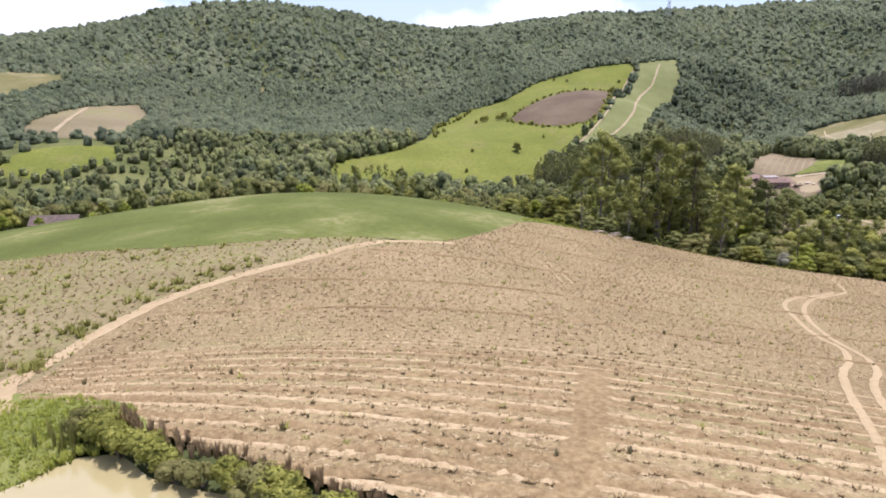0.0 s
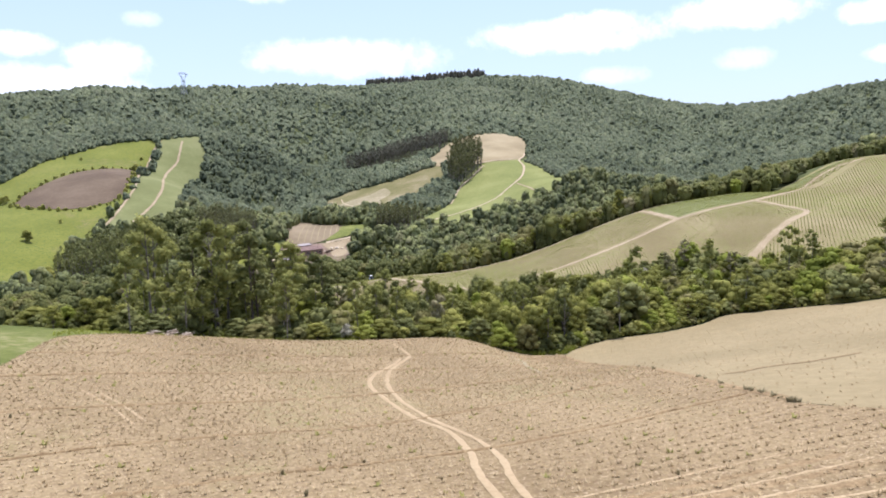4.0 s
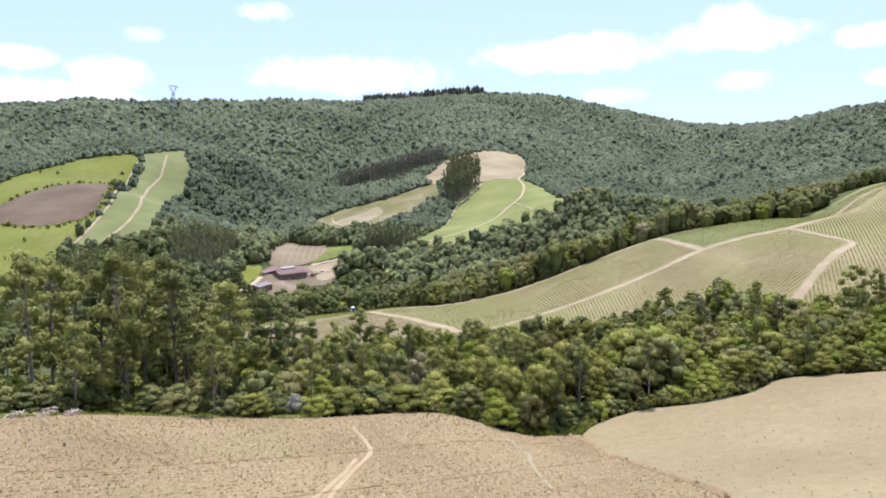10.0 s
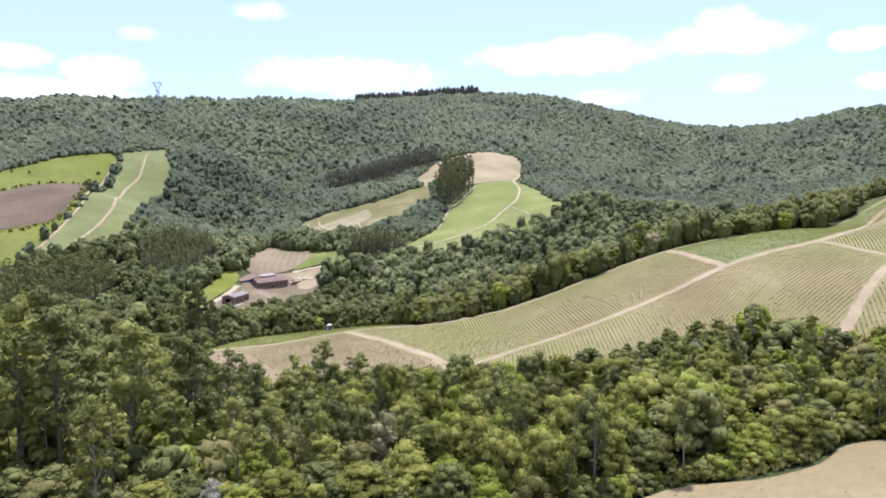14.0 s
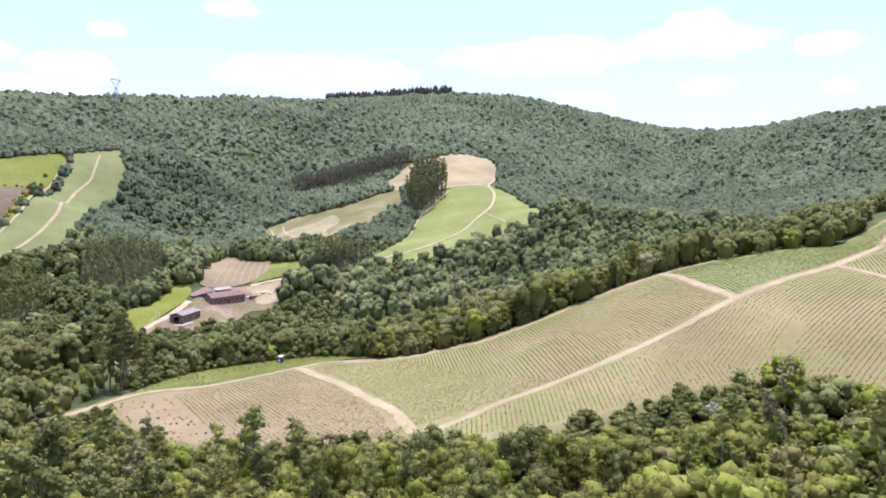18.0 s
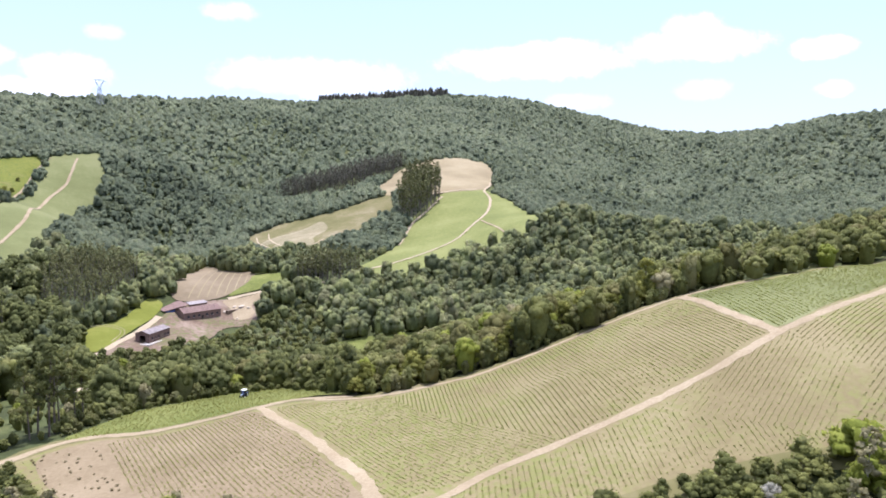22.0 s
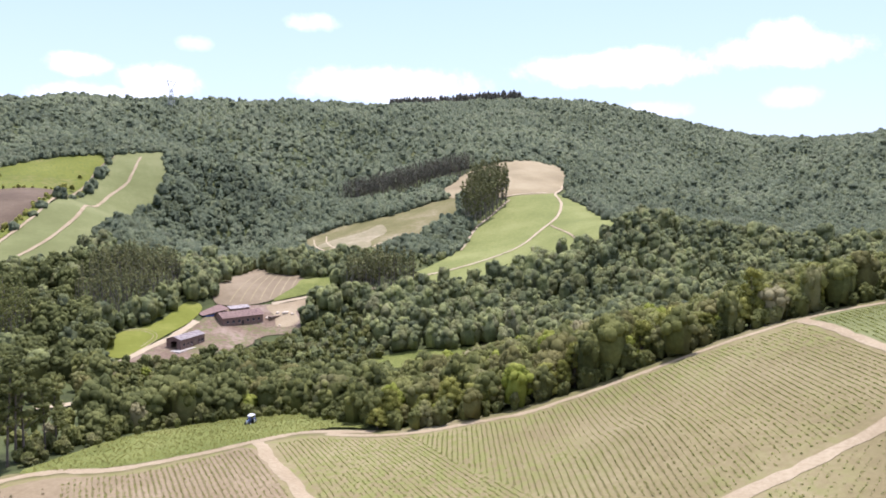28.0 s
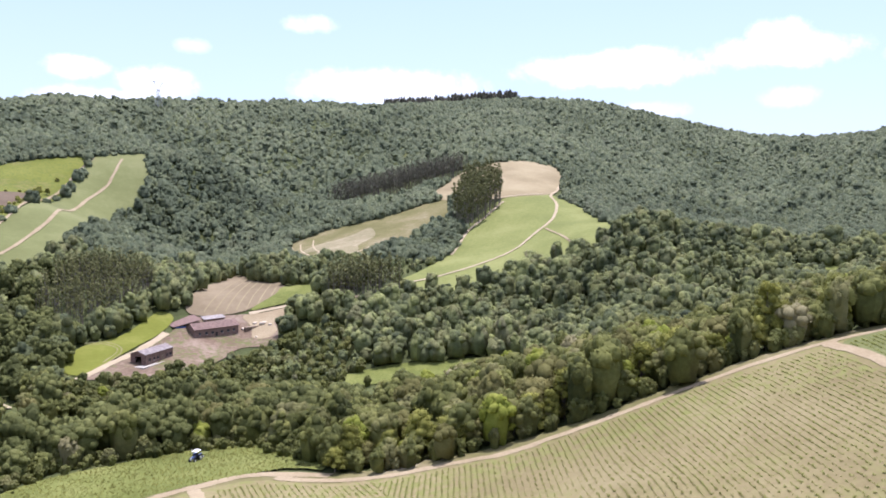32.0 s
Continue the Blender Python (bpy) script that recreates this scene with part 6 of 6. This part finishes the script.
def gable_wall(bm, x, y0, y1, base, eave, ridge, thick, door=None):
    """An end wall with its triangle, with an opening door = (from, to, top) left in it."""
    mid = (y0 + y1) / 2
    cuts = [y0, y1] if not door else [y0, door[0], door[1], y1]

    def top(y):
        return eave + (ridge - eave) * (1 - abs(y - mid) / ((y1 - y0) / 2))
    spans = [(y0, y1, base)] if not door else [(y0, door[0], base), (door[0], door[1], door[2]), (door[1], y1, base)]
    for a, b, low in spans:
        marks = [a] + ([mid] if a < mid < b else []) + [b]
        for p, q in zip(marks, marks[1:]):
            v = [bm.verts.new((xx, yy, zz)) for xx in (x, x + thick) for yy, zz in ((p, low), (q, low), (q, top(q)), (p, top(p)))]
            for f in ((0, 1, 2, 3), (4, 5, 6, 7), (0, 1, 5, 4), (1, 2, 6, 5), (2, 3, 7, 6), (3, 0, 4, 7)):
                bm.faces.new([v[i] for i in f])
    bmesh.ops.recalc_face_normals(bm, faces=bm.faces)


def build_barn():
    barn = tagged(new("barn"), "brown brick shed with low grey roof and open gable", "barn")
    long, deep, eave, ridge, base = 19.6, 9.2, 5.4, 6.9, -2.0
    bm = bmesh.new()
    gable_wall(bm, 0, 0, deep, base, eave, ridge, 0.25, (2.6, 6.4, 4.2))
    part("wall", bm, BRICK_SHADED, barn, "brick gable wall, toned darker for shade, with a wide opening")
    bm = bmesh.new()
    gable_wall(bm, long - 0.25, 0, deep, base, eave, ridge, 0.25)
    part("wall", bm, BRICK, barn)
    for y in (0.0, deep - 0.25):
        bm = bmesh.new()
        box(bm, 0.25, y, base, long - 0.25, y + 0.25, eave)
        part("wall", bm, BRICK, barn)
    bm = bmesh.new()
    gable_roof(bm, 0, long, 0, deep, eave, ridge)
    roof = part("roof", bm, FIBRE_ROOF, barn, "grey fibre-cement roof with low pitch")
    for k in range(20):
        bm = bmesh.new()
        x = k * 1.0 + 0.2
        rod(bm, (x, -0.5, eave - 0.02), (x, deep / 2, ridge + 0.15), 0.05, sides=5)
        part("rib", bm, FIBRE_ROOF, roof)
    bm = bmesh.new()
    box(bm, 0.3, 0.4, 0.05, long - 0.4, deep - 0.4, 0.12)
    part("floor", bm, CONCRETE, barn)
    for k, x in enumerate((2.0, 5.0, 8.0, 14.5, 17.2)):
        bm = bmesh.new()
        box(bm, x, -0.05, 1.6, x + 1.6, 0.02, 3.0, 0.02)
        window = part("window", bm, OPENING_SHADE, barn)
        bm = bmesh.new()
        box(bm, x - 0.1, -0.14, 1.48, x + 1.7, -0.01, 1.6, 0.02)
        part("sill", bm, CONCRETE, window)
    bm = bmesh.new()
    box(bm, 11.0, -0.08, 0.0, 13.2, 0.0, 3.2, 0.02)
    part("door", bm, TIMBER, barn, "plank door in the long wall")
    for x in (0.0, 4.9, 9.8, 14.7, 19.4):
        bm = bmesh.new()
        box(bm, x, -0.2, base, x + 0.3, -0.002, eave, 0.03)
        part("pier", bm, BRICK, barn)
    placed(barn, 233.0, 557.8, -24.2, math.degrees(math.atan2(570 - 557.8, 248.7 - 233.0)))
    apron = tagged(new("concrete_apron"), "pale concrete apron round the shed", "paving", kind="structure")
    bm = bmesh.new()
    box(bm, -3.0, -2.2, -1.5, 21.5, -0.25, -0.05, 0.05)
    box(bm, -4.0, -2.2, -1.5, -0.05, 10.5, -0.04, 0.05)
    part("slab", bm, CONCRETE, apron)
    apron.matrix_basis = barn.matrix_basis.copy()


def build_farmhouse():
    house = tagged(new("farmhouse"), "long brown brick farm building with tiled roofs", "house")
    eave, ridge, base = 5.0, 7.6, -3.0
    wide, deep = 26.5, 11.0
    for x in (0.0, wide - 0.25):
        bm = bmesh.new()
        gable_wall(bm, x, 0, deep, base, eave, ridge, 0.25)
        part("wall", bm, BRICK, house)
    for y in (0.0, deep - 0.25):
        bm = bmesh.new()
        box(bm, 0.25, y, base, wide - 0.25, y + 0.25, eave)
        part("wall", bm, BRICK, house)
    bm = bmesh.new()
    gable_roof(bm, 0, wide, 0, deep, eave, ridge, over=0.7)
    roof = part("roof", bm, TILE_ROOF, house, "brown weathered tile roof")
    for k in range(26):
        bm = bmesh.new()
        x = 0.4 + k * 1.0
        rod(bm, (x, -0.6, eave - 0.12), (x, deep / 2, ridge + 0.12), 0.06, sides=5)
        part("tile_course", bm, TILE_ROOF, roof)
    for x in (2.2, 6.0, 9.8, 15.5, 19.3, 23.0):
        bm = bmesh.new()
        box(bm, x, -0.05, 1.5, x + 1.5, 0.02, 2.9, 0.02)
        window = part("window", bm, GLASS, house)
        bm = bmesh.new()
        box(bm, x - 0.1, -0.15, 1.36, x + 1.6, -0.01, 1.48, 0.02)
        part("sill", bm, CONCRETE, window)
    bm = bmesh.new()
    box(bm, 12.2, -0.06, -0.2, 13.6, 0.02, 2.2, 0.02)
    part("door", bm, OPENING_SHADE, house)
    # the wing behind: its roof falls to the west over a blue wall
    wing = tagged(new("farm_wing"), "rear wing with wide tiled roof and blue wall", "house")
    for x0, y0, x1, y1, mat, label in ((-6.0, 12.0, -5.75, 36.0, BLUE, "blue painted end wall"), (9.0, 12.0, 9.25, 36.0, BRICK, ""), (-5.75, 11.3, 9.0, 11.55, BLUE, "blue painted wall"), (-5.75, 36.0, 9.0, 36.25, BRICK, "")):
        bm = bmesh.new()
        box(bm, x0, y0, -3.0, x1, y1, 6.5 if mat is BRICK else 5.6)
        part("wall", bm, mat, wing, label)
    bm = bmesh.new()
    a = [(-8.0, 11.0, 5.6), (9.6, 11.0, 8.2), (9.6, 37.0, 10.6), (-8.0, 37.0, 8.4)]
    lo, hi = [bm.verts.new(p) for p in a], [bm.verts.new((p[0], p[1], p[2] + 0.16)) for p in a]
    bm.faces.new(lo[::-1])
    bm.faces.new(hi)
    for k in range(4):
        bm.faces.new((lo[k], lo[(k + 1) % 4], hi[(k + 1) % 4], hi[k]))
    part("roof", bm, TILE_ROOF, wing, "wide brown tile roof")
    annex = tagged(new("farm_annex"), "small outbuilding with pale grey sheet roof", "shed")
    for x0, y0, x1, y1 in ((12.5, 15.0, 25.0, 15.2), (12.5, 23.0, 25.0, 23.2), (12.5, 15.2, 12.7, 23.0), (24.8, 15.2, 25.0, 23.0)):
        bm = bmesh.new()
        box(bm, x0, y0, -1.0, x1, y1, 7.4)
        part("wall", bm, BRICK, annex)
    bm = bmesh.new()
    gable_roof(bm, 12.5, 25.0, 15.0, 23.2, 7.4, 8.5, over=0.6)
    part("roof", bm, GREY_ROOF, annex)
    turn = math.degrees(math.atan2(599.5 - 595.1, 292.6 - 266.4))
    for ob in (house, wing, annex):
        placed(ob, 266.4, 595.1, -20.9, turn)
    stack = tagged(new("timber_stack"), "long dark stack of timber beside the house", "timber")
    for k in range(9):
        bm = bmesh.new()
        z = 0.3 + (k // 3) * 0.75
        rod(bm, (0, (k % 3) * 0.8, z), (9.5, (k % 3) * 0.8 + 0.1, z), 0.38, 0.33, 7)
        part("log", bm, TIMBER, stack)
    placed(stack, 296.5, 598.5, float(height(299, 599)) + 0.1, turn)
    for k, (x, y, s) in enumerate(((308, 601, 2.6), (304, 604, 1.8), (296, 602, 1.5), (300, 590, 1.2), (311, 597, 1.6))):
        heap = tagged(new("sand_heap"), "heap of pale sand in the farmyard", "heap", "yard heaps")
        v, f, _ = lump(np.random.default_rng(80 + k), (0, 0, 0.1), (s, s * 0.7, s * 0.55), 2, 0.14)
        mesh_object("sand", v, f, TARP, heap, smooth=True)
        placed(heap, x, y, float(height(x, y)) + 0.1, 30 * k)


build_barn()
build_farmhouse()


def build_cottage():
    """Tiled house half hidden behind the green dome."""
    cottage = tagged(new("cottage"), "low house with brown tiled roof behind the rise", "house")
    for x in (0.0, 11.75):
        bm = bmesh.new()
        gable_wall(bm, x, 0, 7, -2, 2.6, 4.6, 0.25)
        part("wall", bm, CONCRETE, cottage)
    for y in (0.0, 6.75):
        bm = bmesh.new()
        box(bm, 0.25, y, -2, 11.75, y + 0.25, 2.6)
        part("wall", bm, CONCRETE, cottage)
    bm = bmesh.new()
    gable_roof(bm, 0, 12, 0, 7, 2.6, 4.6)
    part("roof", bm, OLD_TILE, cottage)
    placed(cottage, -117, 198, float(height(-112, 200)) - 2.6, 12)


build_cottage()
for px, py, size in ((-126, 190, 0.7), (-122, 186, 0.6), (-119, 189, 0.55), (-111, 193, 0.4), (-130, 196, 0.8), (-124, 200, 0.8), (-100, 206, 0.6), (-94, 209, 0.5)):
    plant("broad" if size > 0.55 else "lime", px, py, size, "round tree beside the tiled cottage")


# ---- tractor working on the green bank ----
def build_tractor():
    tractor = tagged(new("tractor"), "dark blue tractor with white sunshade roof", "tractor")

    def wheel(x, y, r, w):
        bm = bmesh.new()
        rod(bm, (x, y - w / 2, r), (x, y + w / 2, r), r, sides=20)
        bmesh.ops.bevel(bm, geom=[e for e in bm.edges if abs((e.verts[0].co.y - e.verts[1].co.y)) < 1e-4], offset=r * 0.12, segments=2, affect="EDGES")
        for k in range(14):
            a = k * math.tau / 14
            box(bm, x + math.cos(a) * r - 0.05, y - w / 2, r + math.sin(a) * r - 0.05, x + math.cos(a) * r + 0.05, y + w / 2, r + math.sin(a) * r + 0.05)
        tyre = part("wheel", bm, RUBBER, tractor)
        bm = bmesh.new()
        rod(bm, (x, y - w / 2 - 0.02, r), (x, y + w / 2 + 0.02, r), r * 0.55, sides=14)
        part("rim", bm, WHITE, tyre)
    for y in (-0.8, 0.8):
        wheel(-0.9, y, 0.78, 0.46)
        wheel(1.25, y * 0.9, 0.5, 0.34)
    bm = bmesh.new()
    box(bm, 0.1, -0.36, 0.85, 1.9, 0.36, 1.5, 0.1)
    part("hood", bm, TRACTOR_BLUE, tractor)
    bm = bmesh.new()
    box(bm, 1.9, -0.3, 0.9, 1.96, 0.3, 1.4, 0.02)
    part("grille", bm, WHITE, tractor)
    bm = bmesh.new()
    box(bm, -1.3, -0.4, 0.55, 0.6, 0.4, 0.95, 0.05)
    part("chassis", bm, RUBBER, tractor)
    for y in (-0.8, 0.8):
        bm = bmesh.new()
        box(bm, -1.6, y - 0.28, 1.55, -0.2, y + 0.28, 1.62, 0.03)
        part("fender", bm, TRACTOR_BLUE, tractor)
    bm = bmesh.new()
    box(bm, -0.95, -0.28, 1.1, -0.45, 0.28, 1.2, 0.03)
    box(bm, -1.0, -0.28, 1.2, -0.9, 0.28, 1.65, 0.03)
    part("seat", bm, RUBBER, tractor)
    bm = bmesh.new()
    rod(bm, (0.15, 0, 1.4), (-0.15, 0, 1.75), 0.03)
    rod(bm, (-0.17, 0, 1.73), (-0.13, 0, 1.77), 0.2, sides=14)
    part("steering_wheel", bm, RUBBER, tractor)
    for x, y in ((-1.2, -0.6), (-1.2, 0.6), (0.2, -0.6), (0.2, 0.6)):
        bm = bmesh.new()
        rod(bm, (x, y, 0.9), (x, y, 2.5), 0.035)
        part("post", bm, RUBBER, tractor)
    bm = bmesh.new()
    box(bm, -1.5, -0.85, 2.5, 0.5, 0.85, 2.62, 0.05)
    part("canopy", bm, WHITE, tractor, "white sunshade roof")
    bm = bmesh.new()
    rod(bm, (1.1, 0.2, 1.5), (1.1, 0.2, 2.1), 0.05)
    part("exhaust", bm, RUBBER, tractor)
    bm = bmesh.new()
    box(bm, -2.6, -0.9, 0.35, -1.7, 0.9, 0.6, 0.04)
    rod(bm, (-1.7, 0, 0.5), (-1.2, 0, 0.7), 0.06)
    part("implement", bm, STEEL, tractor, "steel implement on the rear hitch")
    placed(tractor, 210.5, 375.2, float(height(210.5, 375.2)) + 0.12, 222)


build_tractor()


# ---- pylon on the ridge ----
def build_pylon():
    pylon = tagged(new("pylon"), "grey lattice power pylon on the wooded ridge", "pylon")
    x0, y0 = 416.0, 1388.0
    levels = [(0, 4.2), (10, 3.2), (20, 2.2), (27, 1.6)]

    def legs(a, b):
        (z0, r0), (z1, r1) = a, b
        for sx, sy in ((-1, -1), (1, -1), (1, 1), (-1, 1)):
            bm = bmesh.new()
            rod(bm, (sx * r0, sy * r0, z0), (sx * r1, sy * r1, z1), 0.3, sides=5)
            part("leg", bm, STEEL, pylon)
        for k in range(4):
            c = [(-1, -1), (1, -1), (1, 1), (-1, 1)]
            p, q = c[k], c[(k + 1) % 4]
            bm = bmesh.new()
            rod(bm, (p[0] * r0, p[1] * r0, z0), (q[0] * r1, q[1] * r1, z1), 0.17, sides=4)
            rod(bm, (q[0] * r0, q[1] * r0, z0), (p[0] * r1, p[1] * r1, z1), 0.17, sides=4)
            part("brace", bm, STEEL, pylon)
    for a, b in zip(levels, levels[1:]):
        legs(a, b)
    for s in (-1, 1):
        for y in (-1, 1):
            bm = bmesh.new()
            rod(bm, (s * 1.6, y * 1.6, 27), (s * 7.5, y * 0.8, 38), 0.3, sides=5)
            rod(bm, (s * 1.6, y * 1.6, 31), (s * 6.0, y * 0.8, 35), 0.2, sides=4)
            part("arm", bm, STEEL, pylon)
    bm = bmesh.new()
    for y in (-0.8, 0.8):
        rod(bm, (-11, y, 38), (11, y, 38), 0.28, sides=5)
        rod(bm, (-8, y, 39.6), (8, y, 39.6), 0.2, sides=5)
    for k in range(9):
        rod(bm, (-11 + k * 2.4, -0.8, 38), (-9.8 + k * 2.4, 0.8, 39.6 if abs(k - 4) < 4 else 38), 0.15, sides=4)
    part("crossarm", bm, STEEL, pylon)
    for s in (-9.5, 0, 9.5):
        bm = bmesh.new()
        rod(bm, (s, 0, 38), (s, 0, 35.2), 0.16, sides=6)
        part("insulator", bm, GLASS, pylon)
    placed(pylon, x0, y0, float(height(x0, y0)) + 4, 20)


build_pylon()


# ---- pond below the first field ----
POND = [(-24, 35), (-22.5, 38), (-19.5, 39), (-16.5, 36.5), (-14, 35.5), (-9, 33.5), (-5.5, 29), (-6, 8), (-30, 4), (-44, 14), (-42, 27), (-31, 31)]
GRASS_BANK = [(-34, 51), (-27, 48.6), (-21, 45.2), (-18.8, 41), (-22, 38.6), (-24, 35.2), (-31, 31), (-42, 30), (-48, 40), (-42, 52)]


def build_pond():
    from mathutils.geometry import delaunay_2d_cdt
    rim = rounded(POND, 1.0)
    co, _, faces, *_ = delaunay_2d_cdt([Vector(p) for p in rim], [(i, (i + 1) % len(rim)) for i in range(len(rim))], [], 1, 1e-4)
    co = np.array([(v.x, v.y, 38.4) for v in co])
    faces = np.array([f for f in faces if len(f) == 3])
    area = np.cross(co[faces[:, 1], :2] - co[faces[:, 0], :2], co[faces[:, 2], :2] - co[faces[:, 0], :2])
    faces[area < 0] = faces[area < 0][:, ::-1]
    tagged(mesh_object("pond_water", co, faces, WATER), "still muddy yellowish pond water", "water", kind="structure")
    drape("pond_bank", GRASS_BANK, 1.2, 0.06, BANK_GRASS, "bright grassy bank above the pond", "bank")
    r = np.random.default_rng(90)
    x, y = scatter(r, -48, -18, 29, 48, 0.45)
    keep = inside(GRASS_BANK, x, y)
    wood("pond_grass", x[keep], y[keep], [tuft(350 + k, 12, 0.5, 0.32) for k in range(4)], 1.0, LEAF_LIME, "bright green grass on the pond bank", 91, "grass", sink=0.03, vary=0.5)
    edge = np.array(rounded([(-19.4, 40), (-22, 38.4), (-24.2, 35), (-31, 30.8), (-42, 29.8)], 0.3, closed=False))
    edge = edge + r.normal(0, 0.18, edge.shape)
    wood("pond_rim_grass", edge[:, 0], edge[:, 1], [tuft(355 + k, 14, 0.9, 0.55) for k in range(4)], 0.9, LEAF_LIME, "grass hanging over the edge of the pond", 94, "grass", sink=0.12, vary=0.4)
    # a hedge of bushes, reeds and dry grass along the water
    line = np.array(rounded([(-23.5, 43.5), (-20.5, 42), (-17, 39.2), (-13, 37), (-9, 35.2), (-5, 32.6), (-2.2, 30.5), (-0.5, 27.5)], 0.5, closed=False))
    x, y = np.repeat(line[:, 0], 3) + r.normal(0, 0.35, len(line) * 3) + 0.5, np.repeat(line[:, 1], 3) + r.normal(0, 0.35, len(line) * 3) + 0.7
    dry = [tuft(360 + k, 40, 0.5, 0.95) for k in range(4)]
    wood("dry_grass", x, y, dry, 0.8, DRY_GRASS, "tall reddish-brown dry grass by the pond", 92, "grass", sink=0.05, vary=0.4)
    reeds = [tuft(370 + k, 12, 0.5, 1.7) for k in range(4)]
    x, y = -22.3 + r.normal(0, 0.8, 60), 40.8 + r.normal(0, 0.9, 60)
    wood("reeds", x, y, reeds, 0.9, WEED_GREEN, "upright green reeds at the water's edge", 93, "reeds", sink=0.1, vary=0.3)
    kinds.extend(("bush", tree_thing("bush", shrub(95 + k, 1.9, 2.5, 11, 60, 0.13), (LEAF_OLIVE, LEAF, LEAF_OLIVE)[k], BARK, "leafy bush overhanging the muddy pond", "bush", "pond bushes")) for k in range(3))
    for k, (px, py) in enumerate(line[4::3]):
        plant("bush", px - 0.4 + r.uniform(-0.5, 0.5), py - 1.1 + r.uniform(-0.5, 0.4), r.uniform(0.7, 1.15), sink=0.15)


build_pond()


# ---- trees and hedges standing in the pastures ----
def build_pasture_trees():
    spots = [(68, 842, 0.9), (72, 846, 0.8), (63, 845, 0.8), (67, 677, 1.0), (70, 672, 0.8), (27, 665, 0.45), (50, 858, 0.9), (45, 852, 0.8), (38, 846, 0.6), (0, 792, 0.6), (-6, 770, 0.5), (216, 934, 0.9), (212, 925, 0.8), (222, 942, 0.8), (100, 720, 0.4), (20, 610, 0.4), (235, 985, 0.5), (150, 1000, 0.5), (165, 985, 0.4)]
    for x, y, s in spots:
        plant("broad", x, y, s * 1.15, "lone round tree in the green pasture")
    for x, y, s in ((-57, 573, 0.75), (-52, 570, 0.85), (-46, 567, 0.8), (-61, 569, 0.7), (-41, 566, 0.7), (-84, 561, 0.8)):
        plant("euca", x, y, s, "dark tall tree at the pasture edge")
    r = np.random.default_rng(99)
    hedge = np.array(rounded([(74, 815), (92, 868), (135, 910), (167, 922), (214, 928), (184, 828), (156, 768), (116, 756), (88, 782), (74, 815)], 5.0, closed=False))
    hedge = hedge + r.normal(0, 1.5, hedge.shape)
    wood("hedge", hedge[:, 0], hedge[:, 1], slope_sample, 0.38, LEAF, "scrubby hedge round the ploughed field", 98, "hedge")
    row = np.array(rounded([(-60, 556), (-20, 556), (20, 550), (60, 566), (85, 620)], 6.0, closed=False))
    row = row + r.normal(0, 3, row.shape)
    wood("pasture_hedge", row[:, 0], row[:, 1], slope_sample, 0.8, LEAF, "line of small trees below the pasture", 97, "hedge")
    edge = np.array(rounded([(-14, 735), (-16, 790), (-12, 850), (16, 900), (30, 935)], 9.0, closed=False)) + r.normal(0, 4, (1, 2))
    wood("pasture_hedge", edge[:, 0], edge[:, 1], slope_sample, 0.6, LEAF, "line of small trees up the pasture", 96, "hedge")


build_pasture_trees()


# ---- cut branches and boards dumped at the wood edge ----
def build_debris():
    r = np.random.default_rng(120)
    for px, py, wide in ((41.0, 185.6, 2.6), (45.5, 187.8, 3.0), (50.0, 189.6, 2.4)):
        pile = tagged(new("debris_pile"), "heap of pale cut branches at the wood edge", "debris")
        for k in range(18):
            a, tilt = r.uniform(0, 6.28), r.uniform(-0.12, 0.2)
            cx, cy, half = r.normal(0, wide * 0.35), r.normal(0, wide * 0.2), r.uniform(0.7, 1.8)
            z = 0.12 + 0.07 * (k // 2)
            bm = bmesh.new()
            rod(bm, (cx - math.cos(a) * half, cy - math.sin(a) * half, z - tilt * 0.4), (cx + math.cos(a) * half, cy + math.sin(a) * half, z + tilt), r.uniform(0.05, 0.1), sides=6)
            part("branch", bm, TARP if k % 3 else TIMBER, pile)
        placed(pile, px, py, float(height(px, py)) + 0.02, float(r.uniform(0, 90)))


build_debris()
